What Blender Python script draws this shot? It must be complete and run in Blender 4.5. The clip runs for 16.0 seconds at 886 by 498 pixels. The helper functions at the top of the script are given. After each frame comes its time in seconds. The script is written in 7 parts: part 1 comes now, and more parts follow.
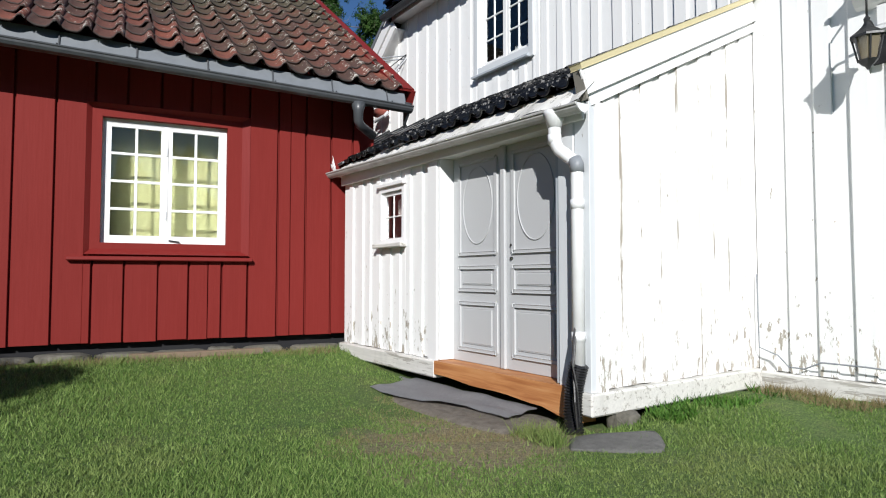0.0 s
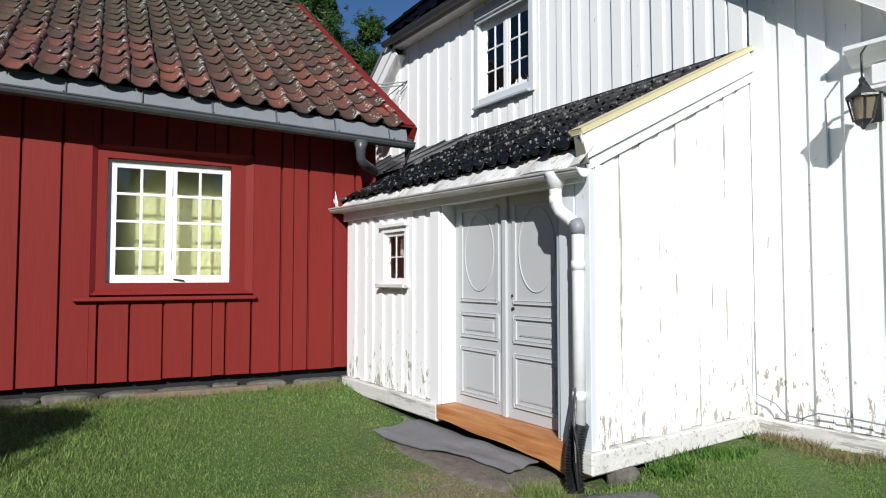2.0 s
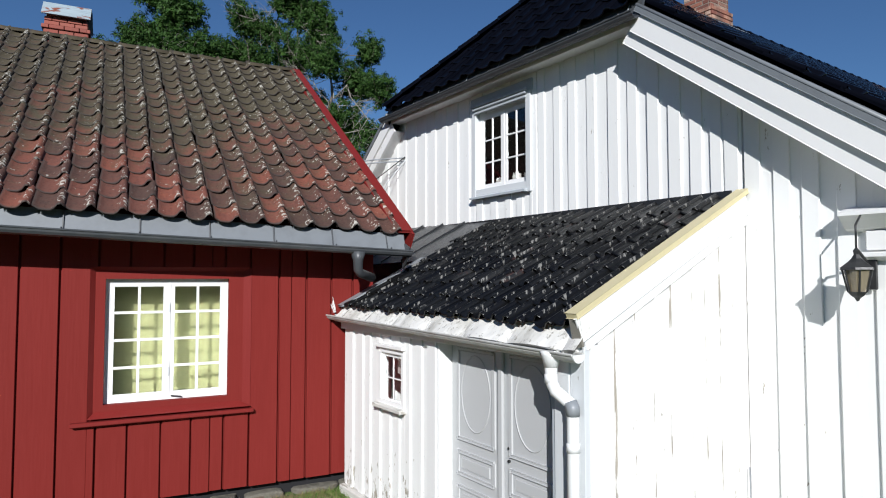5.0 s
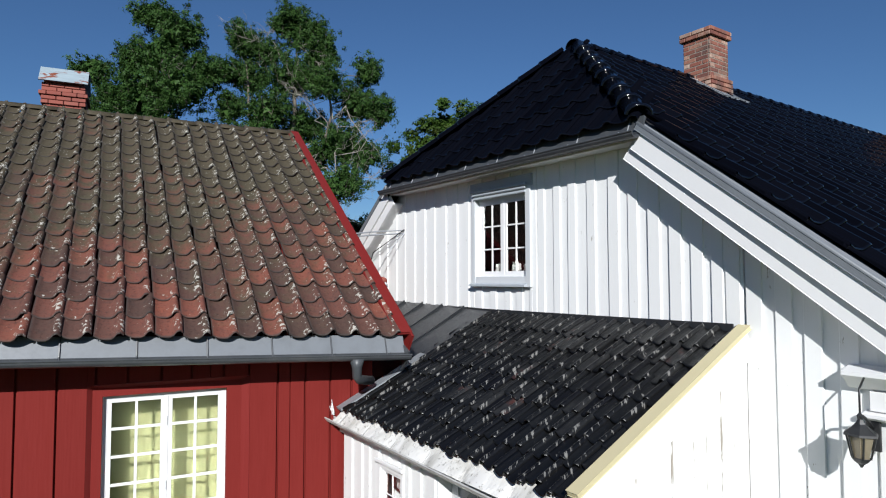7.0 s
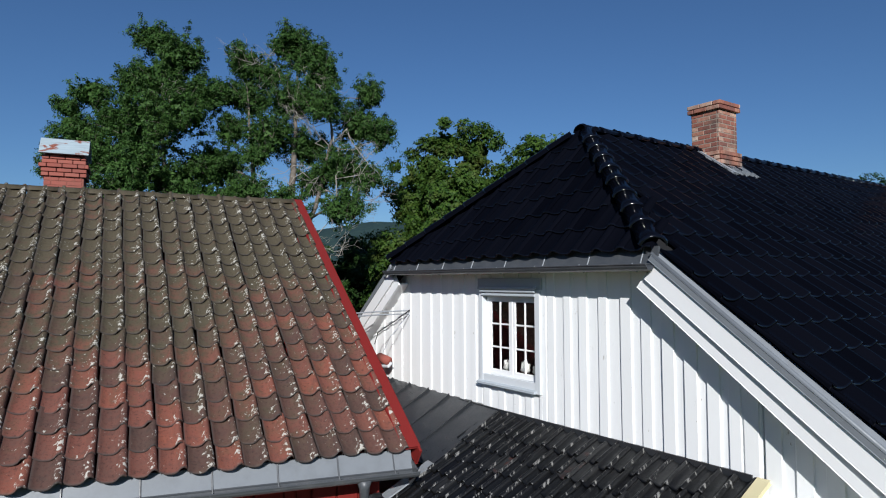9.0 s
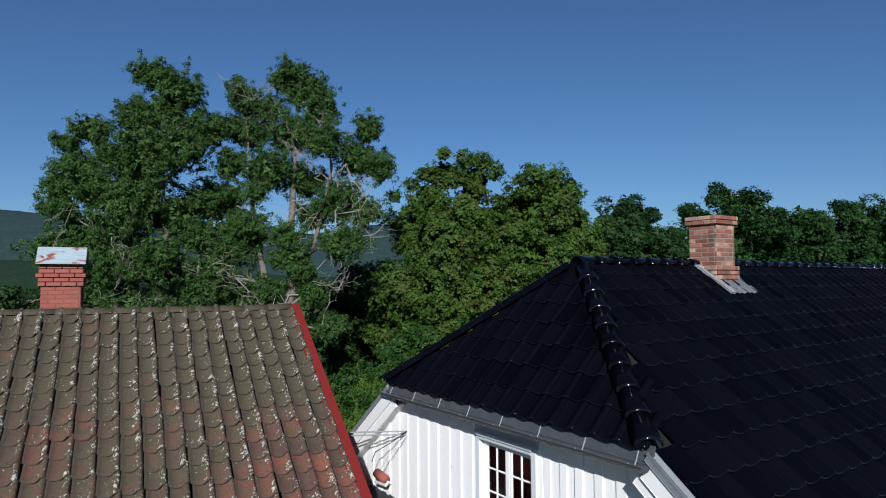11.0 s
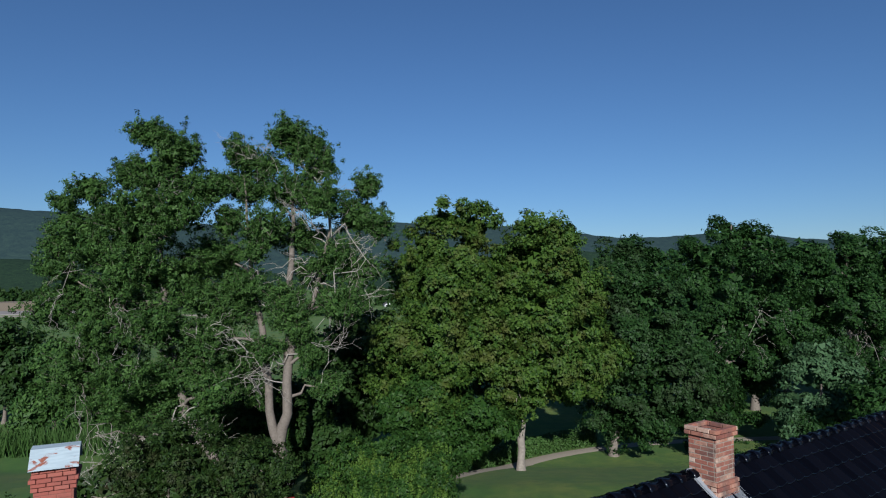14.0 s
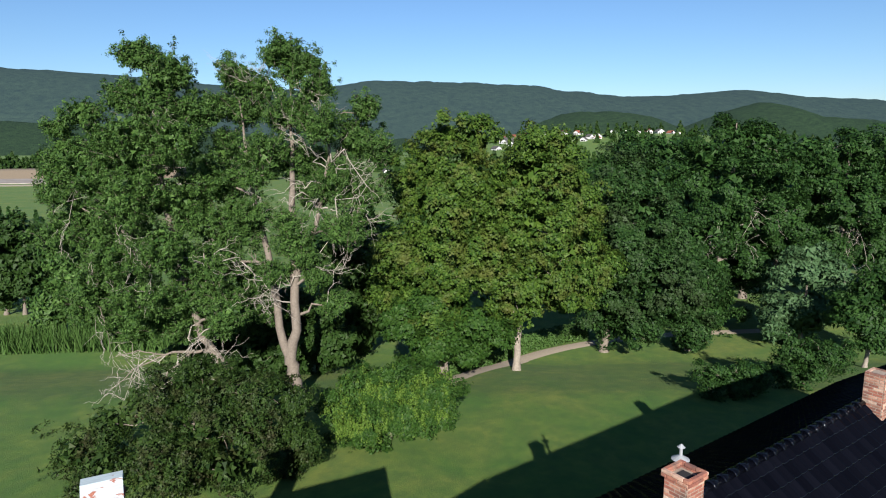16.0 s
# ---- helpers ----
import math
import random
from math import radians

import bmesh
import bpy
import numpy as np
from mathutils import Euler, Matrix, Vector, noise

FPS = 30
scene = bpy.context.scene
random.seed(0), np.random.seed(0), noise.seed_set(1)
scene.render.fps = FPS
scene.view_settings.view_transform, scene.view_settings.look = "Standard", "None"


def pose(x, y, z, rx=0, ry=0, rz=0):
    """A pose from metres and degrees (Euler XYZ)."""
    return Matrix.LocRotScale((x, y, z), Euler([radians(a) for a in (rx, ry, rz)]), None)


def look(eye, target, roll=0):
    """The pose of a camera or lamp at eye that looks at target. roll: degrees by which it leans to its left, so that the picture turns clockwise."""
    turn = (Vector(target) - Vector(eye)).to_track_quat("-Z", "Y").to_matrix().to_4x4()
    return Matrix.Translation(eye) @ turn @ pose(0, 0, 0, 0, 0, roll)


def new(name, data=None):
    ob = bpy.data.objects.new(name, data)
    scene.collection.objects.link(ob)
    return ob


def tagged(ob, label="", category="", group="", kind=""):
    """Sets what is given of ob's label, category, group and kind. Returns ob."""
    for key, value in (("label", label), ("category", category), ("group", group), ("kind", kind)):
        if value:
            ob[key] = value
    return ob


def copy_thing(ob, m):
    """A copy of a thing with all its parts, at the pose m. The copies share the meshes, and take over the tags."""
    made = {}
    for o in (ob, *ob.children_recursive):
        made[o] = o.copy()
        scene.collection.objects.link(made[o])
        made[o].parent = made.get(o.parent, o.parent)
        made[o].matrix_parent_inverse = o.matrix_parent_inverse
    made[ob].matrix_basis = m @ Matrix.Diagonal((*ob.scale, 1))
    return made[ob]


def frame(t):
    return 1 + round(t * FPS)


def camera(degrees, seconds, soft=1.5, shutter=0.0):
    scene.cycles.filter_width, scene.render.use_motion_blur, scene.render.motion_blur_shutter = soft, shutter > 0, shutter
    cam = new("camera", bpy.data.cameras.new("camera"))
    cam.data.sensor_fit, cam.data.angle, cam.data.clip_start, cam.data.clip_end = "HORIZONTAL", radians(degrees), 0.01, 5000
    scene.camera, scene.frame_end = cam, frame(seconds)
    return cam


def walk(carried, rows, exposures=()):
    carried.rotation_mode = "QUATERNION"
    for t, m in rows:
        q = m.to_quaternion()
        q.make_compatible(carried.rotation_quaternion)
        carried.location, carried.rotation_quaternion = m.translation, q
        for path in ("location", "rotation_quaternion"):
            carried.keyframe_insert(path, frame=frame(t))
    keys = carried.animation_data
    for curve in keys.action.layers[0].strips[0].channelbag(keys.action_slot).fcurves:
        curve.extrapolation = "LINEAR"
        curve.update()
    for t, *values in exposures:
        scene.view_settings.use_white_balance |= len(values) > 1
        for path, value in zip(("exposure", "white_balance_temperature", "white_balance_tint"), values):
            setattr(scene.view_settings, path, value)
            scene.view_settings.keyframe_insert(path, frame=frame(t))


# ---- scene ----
cam = camera(70.9, 16.0, soft=1.1)
METRES, EYE, TILT, LEAN, TURN = 13.0, 0.975, 2.6, 0.0, 0.0
ROWS = [
    (0.0, 0.0, 0.0, 0.0, 0.0, 0.0, -0.0),
    (0.5, 0.0014, 0.0002, 0.0066, -0.05, 0.01, 0.01),
    (1.0, 0.0016, -0.0004, 0.0144, -0.04, -0.01, 0.01),
    (1.5, -0.0001, -0.0031, 0.0215, -0.08, -0.02, 0.03),
    (2.0, -0.0021, -0.0058, 0.0304, -0.09, -0.03, 0.03),
    (2.5, -0.0029, -0.0077, 0.0426, -0.07, -0.0, 0.02),
    (3.0, -0.0045, -0.0087, 0.058, -0.12, 0.0, 0.05),
    (3.5, -0.0054, -0.0086, 0.0729, -0.1, 0.02, 0.02),
    (6.0, 0.0027, -0.0051, 0.1619, -0.17, 0.1, 0.07),
    (6.5, 0.0018, -0.0042, 0.1856, -0.18, 0.12, 0.09),
    (7.0, -0.0001, -0.0035, 0.2086, -0.2, 0.15, 0.11),
    (7.5, -0.0027, -0.0012, 0.2265, -0.19, 0.19, 0.15),
    (8.0, -0.0061, 0.0004, 0.246, -0.2, 0.21, 0.16),
    (8.5, -0.0085, 0.0042, 0.2712, -0.22, 0.25, 0.18),
    (9.0, -0.007, 0.0064, 0.3034, -0.21, 0.27, 0.22),
    (9.5, -0.0029, 0.0062, 0.3393, -0.2, 0.31, 0.24),
    (12.0, -0.002, 0.008, 0.5212, -0.18, 0.63, 0.36),
    (12.5, -0.0012, 0.0085, 0.5644, -0.21, 0.7, 0.34),
    (13.0, -0.0006, 0.0097, 0.6111, -0.19, 0.79, 0.37),
    (13.5, 0.0005, 0.0126, 0.6649, -0.18, 0.77, 0.41),
    (14.0, 0.0042, 0.0146, 0.7152, -0.16, 0.19, 0.43),
    (14.5, 0.0067, 0.0163, 0.7864, -0.13, -1.91, 0.36),
    (15.0, 0.0046, 0.0148, 0.8462, -0.16, -5.28, 0.42),
    (15.5, 0.003, 0.013, 0.9123, -0.2, -9.08, 0.51),
    (16.0, 0.0024, 0.0106, 0.9955, -0.21, -12.58, 0.56),
]
walk(cam, [(t, pose(0, 0, EYE, TILT, LEAN, TURN) @ pose(METRES * x, METRES * y, METRES * z, 90 + pitch, roll, yaw)) for t, x, y, z, yaw, pitch, roll in ROWS],
     [(0.0, 0.0, 6150, 10), (6.0, 0.0, 6050, 10), (9.0, 0.0, 6020, 10), (12.0, 0.06, 5950, 10), (14.3, 0.10, 5950, 10), (15.0, 0.16, 6050, 10), (15.5, 0.54, 6350, 11), (16.0, 0.88, 6700, 11)])

# ---- light ----
SUN_ELEVATION, SUN_AZIMUTH = radians(26), radians(0)   # the light travels along +y
world = bpy.data.worlds.new("sky")
scene.world = world
world.use_nodes = True
wn = world.node_tree.nodes
sky = wn.new("ShaderNodeTexSky")
sky.sky_type, sky.sun_disc = "NISHITA", False
sky.sun_elevation = SUN_ELEVATION
sky.sun_rotation = radians(180) + SUN_AZIMUTH
sky.air_density, sky.dust_density, sky.ozone_density = 1.0, 0.1, 7.2
wn["Background"].inputs["Strength"].default_value = 0.07
world.node_tree.links.new(sky.outputs[0], wn["Background"].inputs["Color"])
sun = new("sun", bpy.data.lights.new("sun", "SUN"))
sun.data.energy, sun.data.angle, sun.data.color = 5.8, radians(0.5), (1.0, 0.955, 0.89)
light_way = Vector((math.sin(SUN_AZIMUTH) * math.cos(SUN_ELEVATION), math.cos(SUN_AZIMUTH) * math.cos(SUN_ELEVATION), -math.sin(SUN_ELEVATION)))
sun.matrix_world = look(-light_way * 60, (0, 0, 0))


# ---- materials ----
def material(name, colour, rough=0.7, metal=0.0):
    m = bpy.data.materials.new(name)
    m.use_nodes = True
    b = m.node_tree.nodes["Principled BSDF"]
    b.inputs["Base Color"].default_value = (*colour, 1)
    b.inputs["Roughness"].default_value, b.inputs["Metallic"].default_value = rough, metal
    return m


class Nodes:
    """Short hand for building node trees."""

    def __init__(self, m):
        self.t = m.node_tree
        self.b = self.t.nodes["Principled BSDF"]

    def add(self, kind, **inputs):
        n = self.t.nodes.new(kind)
        for k, v in inputs.items():
            self.put(n, k.replace("_", " "), v)
        return n

    def put(self, n, socket, v):
        if isinstance(socket, str) and socket.isdigit():
            socket = int(socket)
        s = n.inputs[socket]
        if isinstance(v, bpy.types.NodeSocket):
            self.t.links.new(v, s)
        elif hasattr(v, "__len__") and len(v) == 3 and s.type == "RGBA":
            s.default_value = (*v, 1)
        else:
            s.default_value = v

    def coord(self, scale=(1, 1, 1), use="Object", each=False):
        tc = self.t.nodes.new("ShaderNodeTexCoord")
        mp = self.t.nodes.new("ShaderNodeMapping")
        mp.inputs["Scale"].default_value = scale
        self.t.links.new(tc.outputs[use], mp.inputs["Vector"])
        if each:
            oi = self.t.nodes.new("ShaderNodeObjectInfo")
            mul = self.t.nodes.new("ShaderNodeVectorMath")
            mul.operation = "SCALE"
            mul.inputs[0].default_value = (37.0, 21.0, 53.0)
            self.t.links.new(oi.outputs["Random"], mul.inputs["Scale"])
            self.t.links.new(mul.outputs[0], mp.inputs["Location"])
        return mp.outputs[0]

    def noise(self, vec, scale, detail=4.0, rough=0.55, distort=0.0):
        n = self.add("ShaderNodeTexNoise", Vector=vec, Scale=scale, Detail=detail, Roughness=rough, Distortion=distort)
        return n.outputs[0]

    def ramp(self, fac, stops):
        n = self.t.nodes.new("ShaderNodeValToRGB")
        e = n.color_ramp.elements
        while len(e) < len(stops):
            e.new(0.5)
        for el, (pos, c) in zip(e, stops):
            el.position = pos
            el.color = (*c, 1) if hasattr(c, "__len__") else (c, c, c, 1)
        self.t.links.new(fac, n.inputs[0])
        return n.outputs[0]

    def mix(self, fac, a, b, how="MIX"):
        n = self.t.nodes.new("ShaderNodeMix")
        n.data_type, n.blend_type = "RGBA", how
        self.put(n, 0, fac)
        self.put(n, 6, a)
        self.put(n, 7, b)
        return n.outputs[2]

    def maths(self, op, a, b=0.0):
        n = self.t.nodes.new("ShaderNodeMath")
        n.operation = op
        self.put(n, 0, a)
        self.put(n, 1, b)
        return n.outputs[0]

    def random(self):
        return self.t.nodes.new("ShaderNodeObjectInfo").outputs["Random"]

    def attribute(self, name):
        n = self.t.nodes.new("ShaderNodeAttribute")
        n.attribute_name = name
        return n.outputs["Fac"]

    def island(self):
        return self.t.nodes.new("ShaderNodeNewGeometry").outputs["Random Per Island"]

    def colour(self, c):
        self.put(self.b, "Base Color", c)

    def rough(self, r):
        self.put(self.b, "Roughness", r)

    def bump(self, height, strength=0.4, distance=0.01):
        n = self.add("ShaderNodeBump", Strength=strength, Distance=distance, Height=height)
        self.t.links.new(n.outputs[0], self.b.inputs["Normal"])


def painted_wood(name, paint, bare, wear=0.32, low=False, gloss=0.5, vary=0.12, shine=0.4, lying=False, streak=0.0, chalk=0.0):
    """Paint on sawn boards: grain along z, flakes where the paint has gone."""
    m = material(name, paint, gloss)
    k = Nodes(m)
    v = k.coord((1, 1, 1), each=True)
    grain = k.noise(k.coord((2.5, 60, 60) if lying else (60, 60, 2.5), each=True), 1.0, 5, 0.6)
    blot = k.noise(v, 1.3, 4, 0.6)
    flake = k.noise(k.coord((2.2, 20, 26) if lying else (17, 17, 5.5), each=True), 1.0, 8, 0.7)
    tone = k.mix(k.maths("MULTIPLY", blot, 0.5), paint, tuple(c * (1 - vary) for c in paint))
    tone = k.mix(k.maths("MULTIPLY", k.random(), vary * 2), tone, tuple(c * 0.8 for c in paint))
    if low:
        # weather splashes up the foot of the wall
        geo = k.t.nodes.new("ShaderNodeNewGeometry").outputs["Position"]
        sep = k.t.nodes.new("ShaderNodeSeparateXYZ")
        k.t.links.new(geo, sep.inputs[0])
        foot = k.maths("MULTIPLY", k.ramp(k.maths("MULTIPLY", sep.outputs[2], 0.5), [(0.06, 1.0), (0.5, 0.0)]), 0.16)
        worn = k.ramp(k.maths("ADD", flake, foot), [(1 - wear, 0.0), (1.02 - wear, 1.0)])
    else:
        worn = k.ramp(flake, [(1 - wear, 0.0), (1.02 - wear, 1.0)])
    if streak:
        # paint lost in long upright slivers along the board edges
        u = k.attribute("plank_edge")
        rim = k.ramp(k.maths("ABSOLUTE", k.maths("SUBTRACT", u, 0.5)), [(0.34, 0.0), (0.5, 0.30)])
        line = k.noise(k.coord((26, 26, 0.8), each=True), 1.0, 4, 0.6)
        sliver = k.ramp(k.maths("ADD", k.maths("ADD", k.maths("MULTIPLY", line, 0.75), k.maths("MULTIPLY", flake, 0.3)), rim), [(0.885 - streak, 0.0), (0.91 - streak, 1.0)])
        worn = k.maths("MAXIMUM", worn, sliver)
    if chalk:
        tone = k.mix(k.ramp(grain, [(0.35, 0.0), (0.75, chalk)]), tone, tuple(min(1.0, c * 1.5 + 0.02) for c in paint))
        tone = k.mix(k.ramp(k.noise(k.coord((7, 7, 1.2), each=True), 1.0, 5, 0.6), [(0.5, 0.0), (0.8, chalk)]), tone, tuple(c * 0.55 for c in paint))
    bare_tone = k.mix(grain, bare, tuple(c * 0.55 for c in bare))
    k.colour(k.mix(worn, tone, bare_tone))
    k.rough(k.mix(worn, (gloss,) * 3, (0.85,) * 3))
    k.put(k.b, "Specular IOR Level", shine)
    k.bump(k.maths("SUBTRACT", k.maths("MULTIPLY", grain, 0.6), worn), 0.35, 0.004)
    return m


white_board = painted_wood("white_painted_board", (0.86, 0.865, 0.85), (0.48, 0.44, 0.37), 0.335, low=True)
white_flaky = painted_wood("flaking_white_board", (0.77, 0.76, 0.74), (0.47, 0.43, 0.37), 0.325, low=True, streak=0.045)
pale_trim = painted_wood("pale_grey_painted_trim", (0.62, 0.645, 0.66), (0.34, 0.32, 0.28), 0.31)
white_trim = painted_wood("white_painted_trim", (0.82, 0.82, 0.81), (0.35, 0.32, 0.27), 0.29)
# also stands for shaded trim: attic window head, right door reveal
grey_shade_trim = painted_wood("grey_painted_trim", (0.42, 0.46, 0.49), (0.30, 0.28, 0.25), 0.30)
grey_door = painted_wood("grey_door_paint", (0.49, 0.50, 0.505), (0.36, 0.35, 0.33), 0.20, vary=0.06)
pale_sill = painted_wood("weathered_pale_beam", (0.62, 0.61, 0.57), (0.49, 0.47, 0.42), 0.44, lying=True, chalk=0.35)
red_board = painted_wood("red_painted_board", (0.18, 0.019, 0.0155), (0.10, 0.03, 0.02), 0.275, gloss=0.65, vary=0.2, shine=0.12, chalk=0.13)
red_trim = painted_wood("red_painted_trim", (0.18, 0.018, 0.0155), (0.10, 0.028, 0.02), 0.26, gloss=0.5, shine=0.2, chalk=0.13)
cream_trim = painted_wood("cream_verge_paint", (0.62, 0.55, 0.33), (0.4, 0.36, 0.25), 0.30)


def new_wood():
    m = material("fresh_orange_timber", (0.5, 0.22, 0.08), 0.6)
    k = Nodes(m)
    rings = k.noise(k.coord((2.0, 9, 30)), 1.0, 5, 0.6, 0.4)
    fine = k.noise(k.coord((8, 60, 160)), 1.0, 3)
    c = k.ramp(rings, [(0.3, (0.36, 0.13, 0.04)), (0.52, (0.55, 0.25, 0.09)), (0.7, (0.62, 0.33, 0.14))])
    k.colour(k.mix(k.maths("MULTIPLY", fine, 0.4), c, (0.30, 0.12, 0.04)))
    k.bump(fine, 0.2, 0.003)
    return m


orange_wood = new_wood()


def metal_paint(name, c, rough=0.45, metal=0.0, dirt=(0.2, 0.2, 0.2), amount=0.4):
    m = material(name, c, rough, metal)
    k = Nodes(m)
    n = k.noise(k.coord((3, 3, 3), each=True), 1.6, 6, 0.65)
    f = k.noise(k.coord((40, 40, 40)), 1.0, 3)
    k.colour(k.mix(k.ramp(n, [(0.45, 0.0), (0.75, amount)]), c, dirt))
    k.rough(k.ramp(f, [(0.3, rough - 0.08), (0.7, rough + 0.12)]))
    k.bump(n, 0.1, 0.004)
    return m


apron_grey = metal_paint("grey_apron_sheet", (0.17, 0.185, 0.20), 0.45, dirt=(0.09, 0.095, 0.10), amount=0.35)
gutter_grey = metal_paint("grey_gutter_steel", (0.055, 0.06, 0.066), 0.40, dirt=(0.12, 0.12, 0.12))
gutter_pale = metal_paint("aged_white_gutter", (0.50, 0.50, 0.48), 0.5, dirt=(0.2, 0.19, 0.17), amount=0.7)
zinc_white = metal_paint("white_sheet_metal", (0.62, 0.64, 0.66), 0.5, dirt=(0.30, 0.31, 0.32), amount=0.6)
lead_grey = metal_paint("dark_grey_sheet_metal", (0.020, 0.022, 0.025), 0.35, dirt=(0.06, 0.06, 0.06))
flash_grey = metal_paint("grey_flashing", (0.25, 0.27, 0.29), 0.45, dirt=(0.14, 0.14, 0.15))
white_plastic = metal_paint("white_downpipe_plastic", (0.78, 0.79, 0.79), 0.35, dirt=(0.55, 0.54, 0.5), amount=0.35)
black_plastic = metal_paint("black_corrugated_plastic", (0.012, 0.012, 0.013), 0.4, dirt=(0.05, 0.045, 0.04))
black_iron = metal_paint("black_iron", (0.018, 0.019, 0.02), 0.4, dirt=(0.06, 0.06, 0.06))


def rusty_sheet():
    m = material("rusty_zinc_cap", (0.42, 0.47, 0.50), 0.55)
    k = Nodes(m)
    n = k.noise(k.coord((1.6, 3, 3)), 1.7, 6, 0.65, 0.5)
    f = k.noise(k.coord((3, 22, 22)), 1.0, 4, 0.6)
    c = k.mix(k.ramp(f, [(0.4, 0.0), (0.7, 0.6)]), (0.33, 0.40, 0.43), (0.22, 0.27, 0.30))
    k.colour(k.mix(k.ramp(n, [(0.59, 0.0), (0.64, 1.0)]), c, k.mix(f, (0.26, 0.075, 0.035), (0.14, 0.04, 0.025))))
    k.bump(f, 0.2, 0.006)
    return m


rusty_cap = rusty_sheet()
# near-black: shade of unlit rooms and hollows put into the colour
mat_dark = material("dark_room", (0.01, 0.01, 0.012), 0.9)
mat_deck = material("black_roof_felt", (0.004, 0.004, 0.005), 0.9)
mat_cloth = metal_paint("pale_cloth", (0.6, 0.58, 0.55), 0.9, dirt=(0.3, 0.2, 0.18), amount=0.8)
mat_blind = metal_paint("yellow_blind", (0.31, 0.305, 0.145), 0.85, dirt=(0.28, 0.27, 0.12), amount=0.5)


def glass_material():
    m = material("window_glass", (0.9, 0.95, 0.95), 0.0)
    k = Nodes(m)
    k.put(k.b, "Transmission Weight", 1.0)
    k.put(k.b, "IOR", 1.45)
    return m


glass = glass_material()


def clay_tile(name, ramp_stops, rough=0.75, lichen=0.5, moss=0.0, gloss=False, spread=1.0, island=False, soot=(0.035, 0.03, 0.028), roll=0.0, shine=0.3, crust=(0.50, 0.48, 0.42)):
    m = material(name, (0.2, 0.07, 0.05), rough)
    k = Nodes(m)
    rnd = k.island() if island else k.random()
    big = k.noise(k.coord((1, 1, 1), use="Object"), 0.8, 3)
    geo = k.t.nodes.new("ShaderNodeNewGeometry").outputs["Position"]
    wide = k.noise(geo, 0.55, 3, 0.6)
    spot = k.noise(geo, 14.0, 6, 0.7)
    mid = k.noise(geo, 5.0, 5, 0.65)
    c = k.ramp(k.maths("ADD", k.maths("MULTIPLY", rnd, 0.75 * spread), k.maths("MULTIPLY", mid, 0.35)), ramp_stops)
    c = k.mix(k.ramp(spot, [(0.5, 0.0), (0.75, 0.55)]), c, soot)
    if moss:
        # moss keeps to the upper courses
        sep = k.t.nodes.new("ShaderNodeSeparateXYZ")
        k.t.links.new(geo, sep.inputs[0])
        wide = k.maths("ADD", k.maths("MULTIPLY", wide, 0.55), k.ramp(k.maths("MULTIPLY", sep.outputs[2], 0.125), [(0.36, 0.06), (0.66, 0.46)]))
        c = k.mix(k.maths("MULTIPLY", k.ramp(k.maths("ADD", k.maths("MULTIPLY", wide, 0.6), k.maths("MULTIPLY", mid, 0.5)), [(0.5, 0.0), (0.66, 1.0)]), moss), c, (0.072, 0.060, 0.036))
    grime = k.noise(geo, 36.0, 5, 0.7)
    if lichen and not gloss:
        c = k.mix(k.ramp(grime, [(0.45, 0.0), (0.72, 0.4)]), c, (0.08, 0.062, 0.047))
        c = k.mix(k.ramp(grime, [(0.30, 0.75), (0.47, 0.0)]), c, (0.022, 0.016, 0.013))
    if lichen:
        drawn = geo
        if gloss:
            # on the old glaze pale streaks run downslope: crusts plus painted roll glints
            run = k.t.nodes.new("ShaderNodeVectorMath")
            run.operation = "MULTIPLY"
            k.t.links.new(geo, run.inputs[0])
            run.inputs[1].default_value = (1.3, 0.17, 0.17)
            drawn = run.outputs[0]
        wart = k.noise(drawn, 27.0, 4 if gloss else 3, 0.62 if gloss else 0.55)
        wart = k.maths("ADD", k.maths("MULTIPLY", wart, 0.6), k.maths("MULTIPLY", mid, 0.4))
        if roll:
            # crusts grow on the crown of the roll, most of all near the tile's nose
            on = k.ramp(k.attribute("tile_x"), [(0.55, 0.0), (0.76, 0.095), (0.95, 0.085), (1.0, 0.03)])
            on = k.maths("MULTIPLY", on, k.ramp(k.maths("MULTIPLY", k.attribute("tile_y"), 3.0), [(0.1, 1.0), (0.9, 0.55)]))
            wart = k.maths("ADD", k.maths("SUBTRACT", wart, 0.04), on)
        c = k.mix(k.ramp(wart, [(0.635 - 0.06 * lichen, 0.0), (0.665 - 0.06 * lichen, 0.85)]), c, crust)
    if roll:
        # dirt and moss, with the lap's shade painted in, darken nose and roll side
        nose = k.ramp(k.maths("ADD", k.maths("MULTIPLY", k.attribute("tile_y"), 8.0), k.maths("MULTIPLY", mid, 0.2)), [(0.10, 0.85), (0.16, 0.35), (0.26, 0.0)])
        lap = k.ramp(k.maths("ADD", k.attribute("tile_x"), k.maths("MULTIPLY", spot, 0.08)), [(0.05, 0.8), (0.10, 0.25), (0.16, 0.0)])
        c = k.mix(k.maths("MAXIMUM", nose, lap), c, soot)
    k.colour(c)
    k.put(k.b, "Specular IOR Level", shine)
    k.bump(k.maths("ADD", spot, k.maths("MULTIPLY", grime, 0.5)), 0.5, 0.008)
    return m


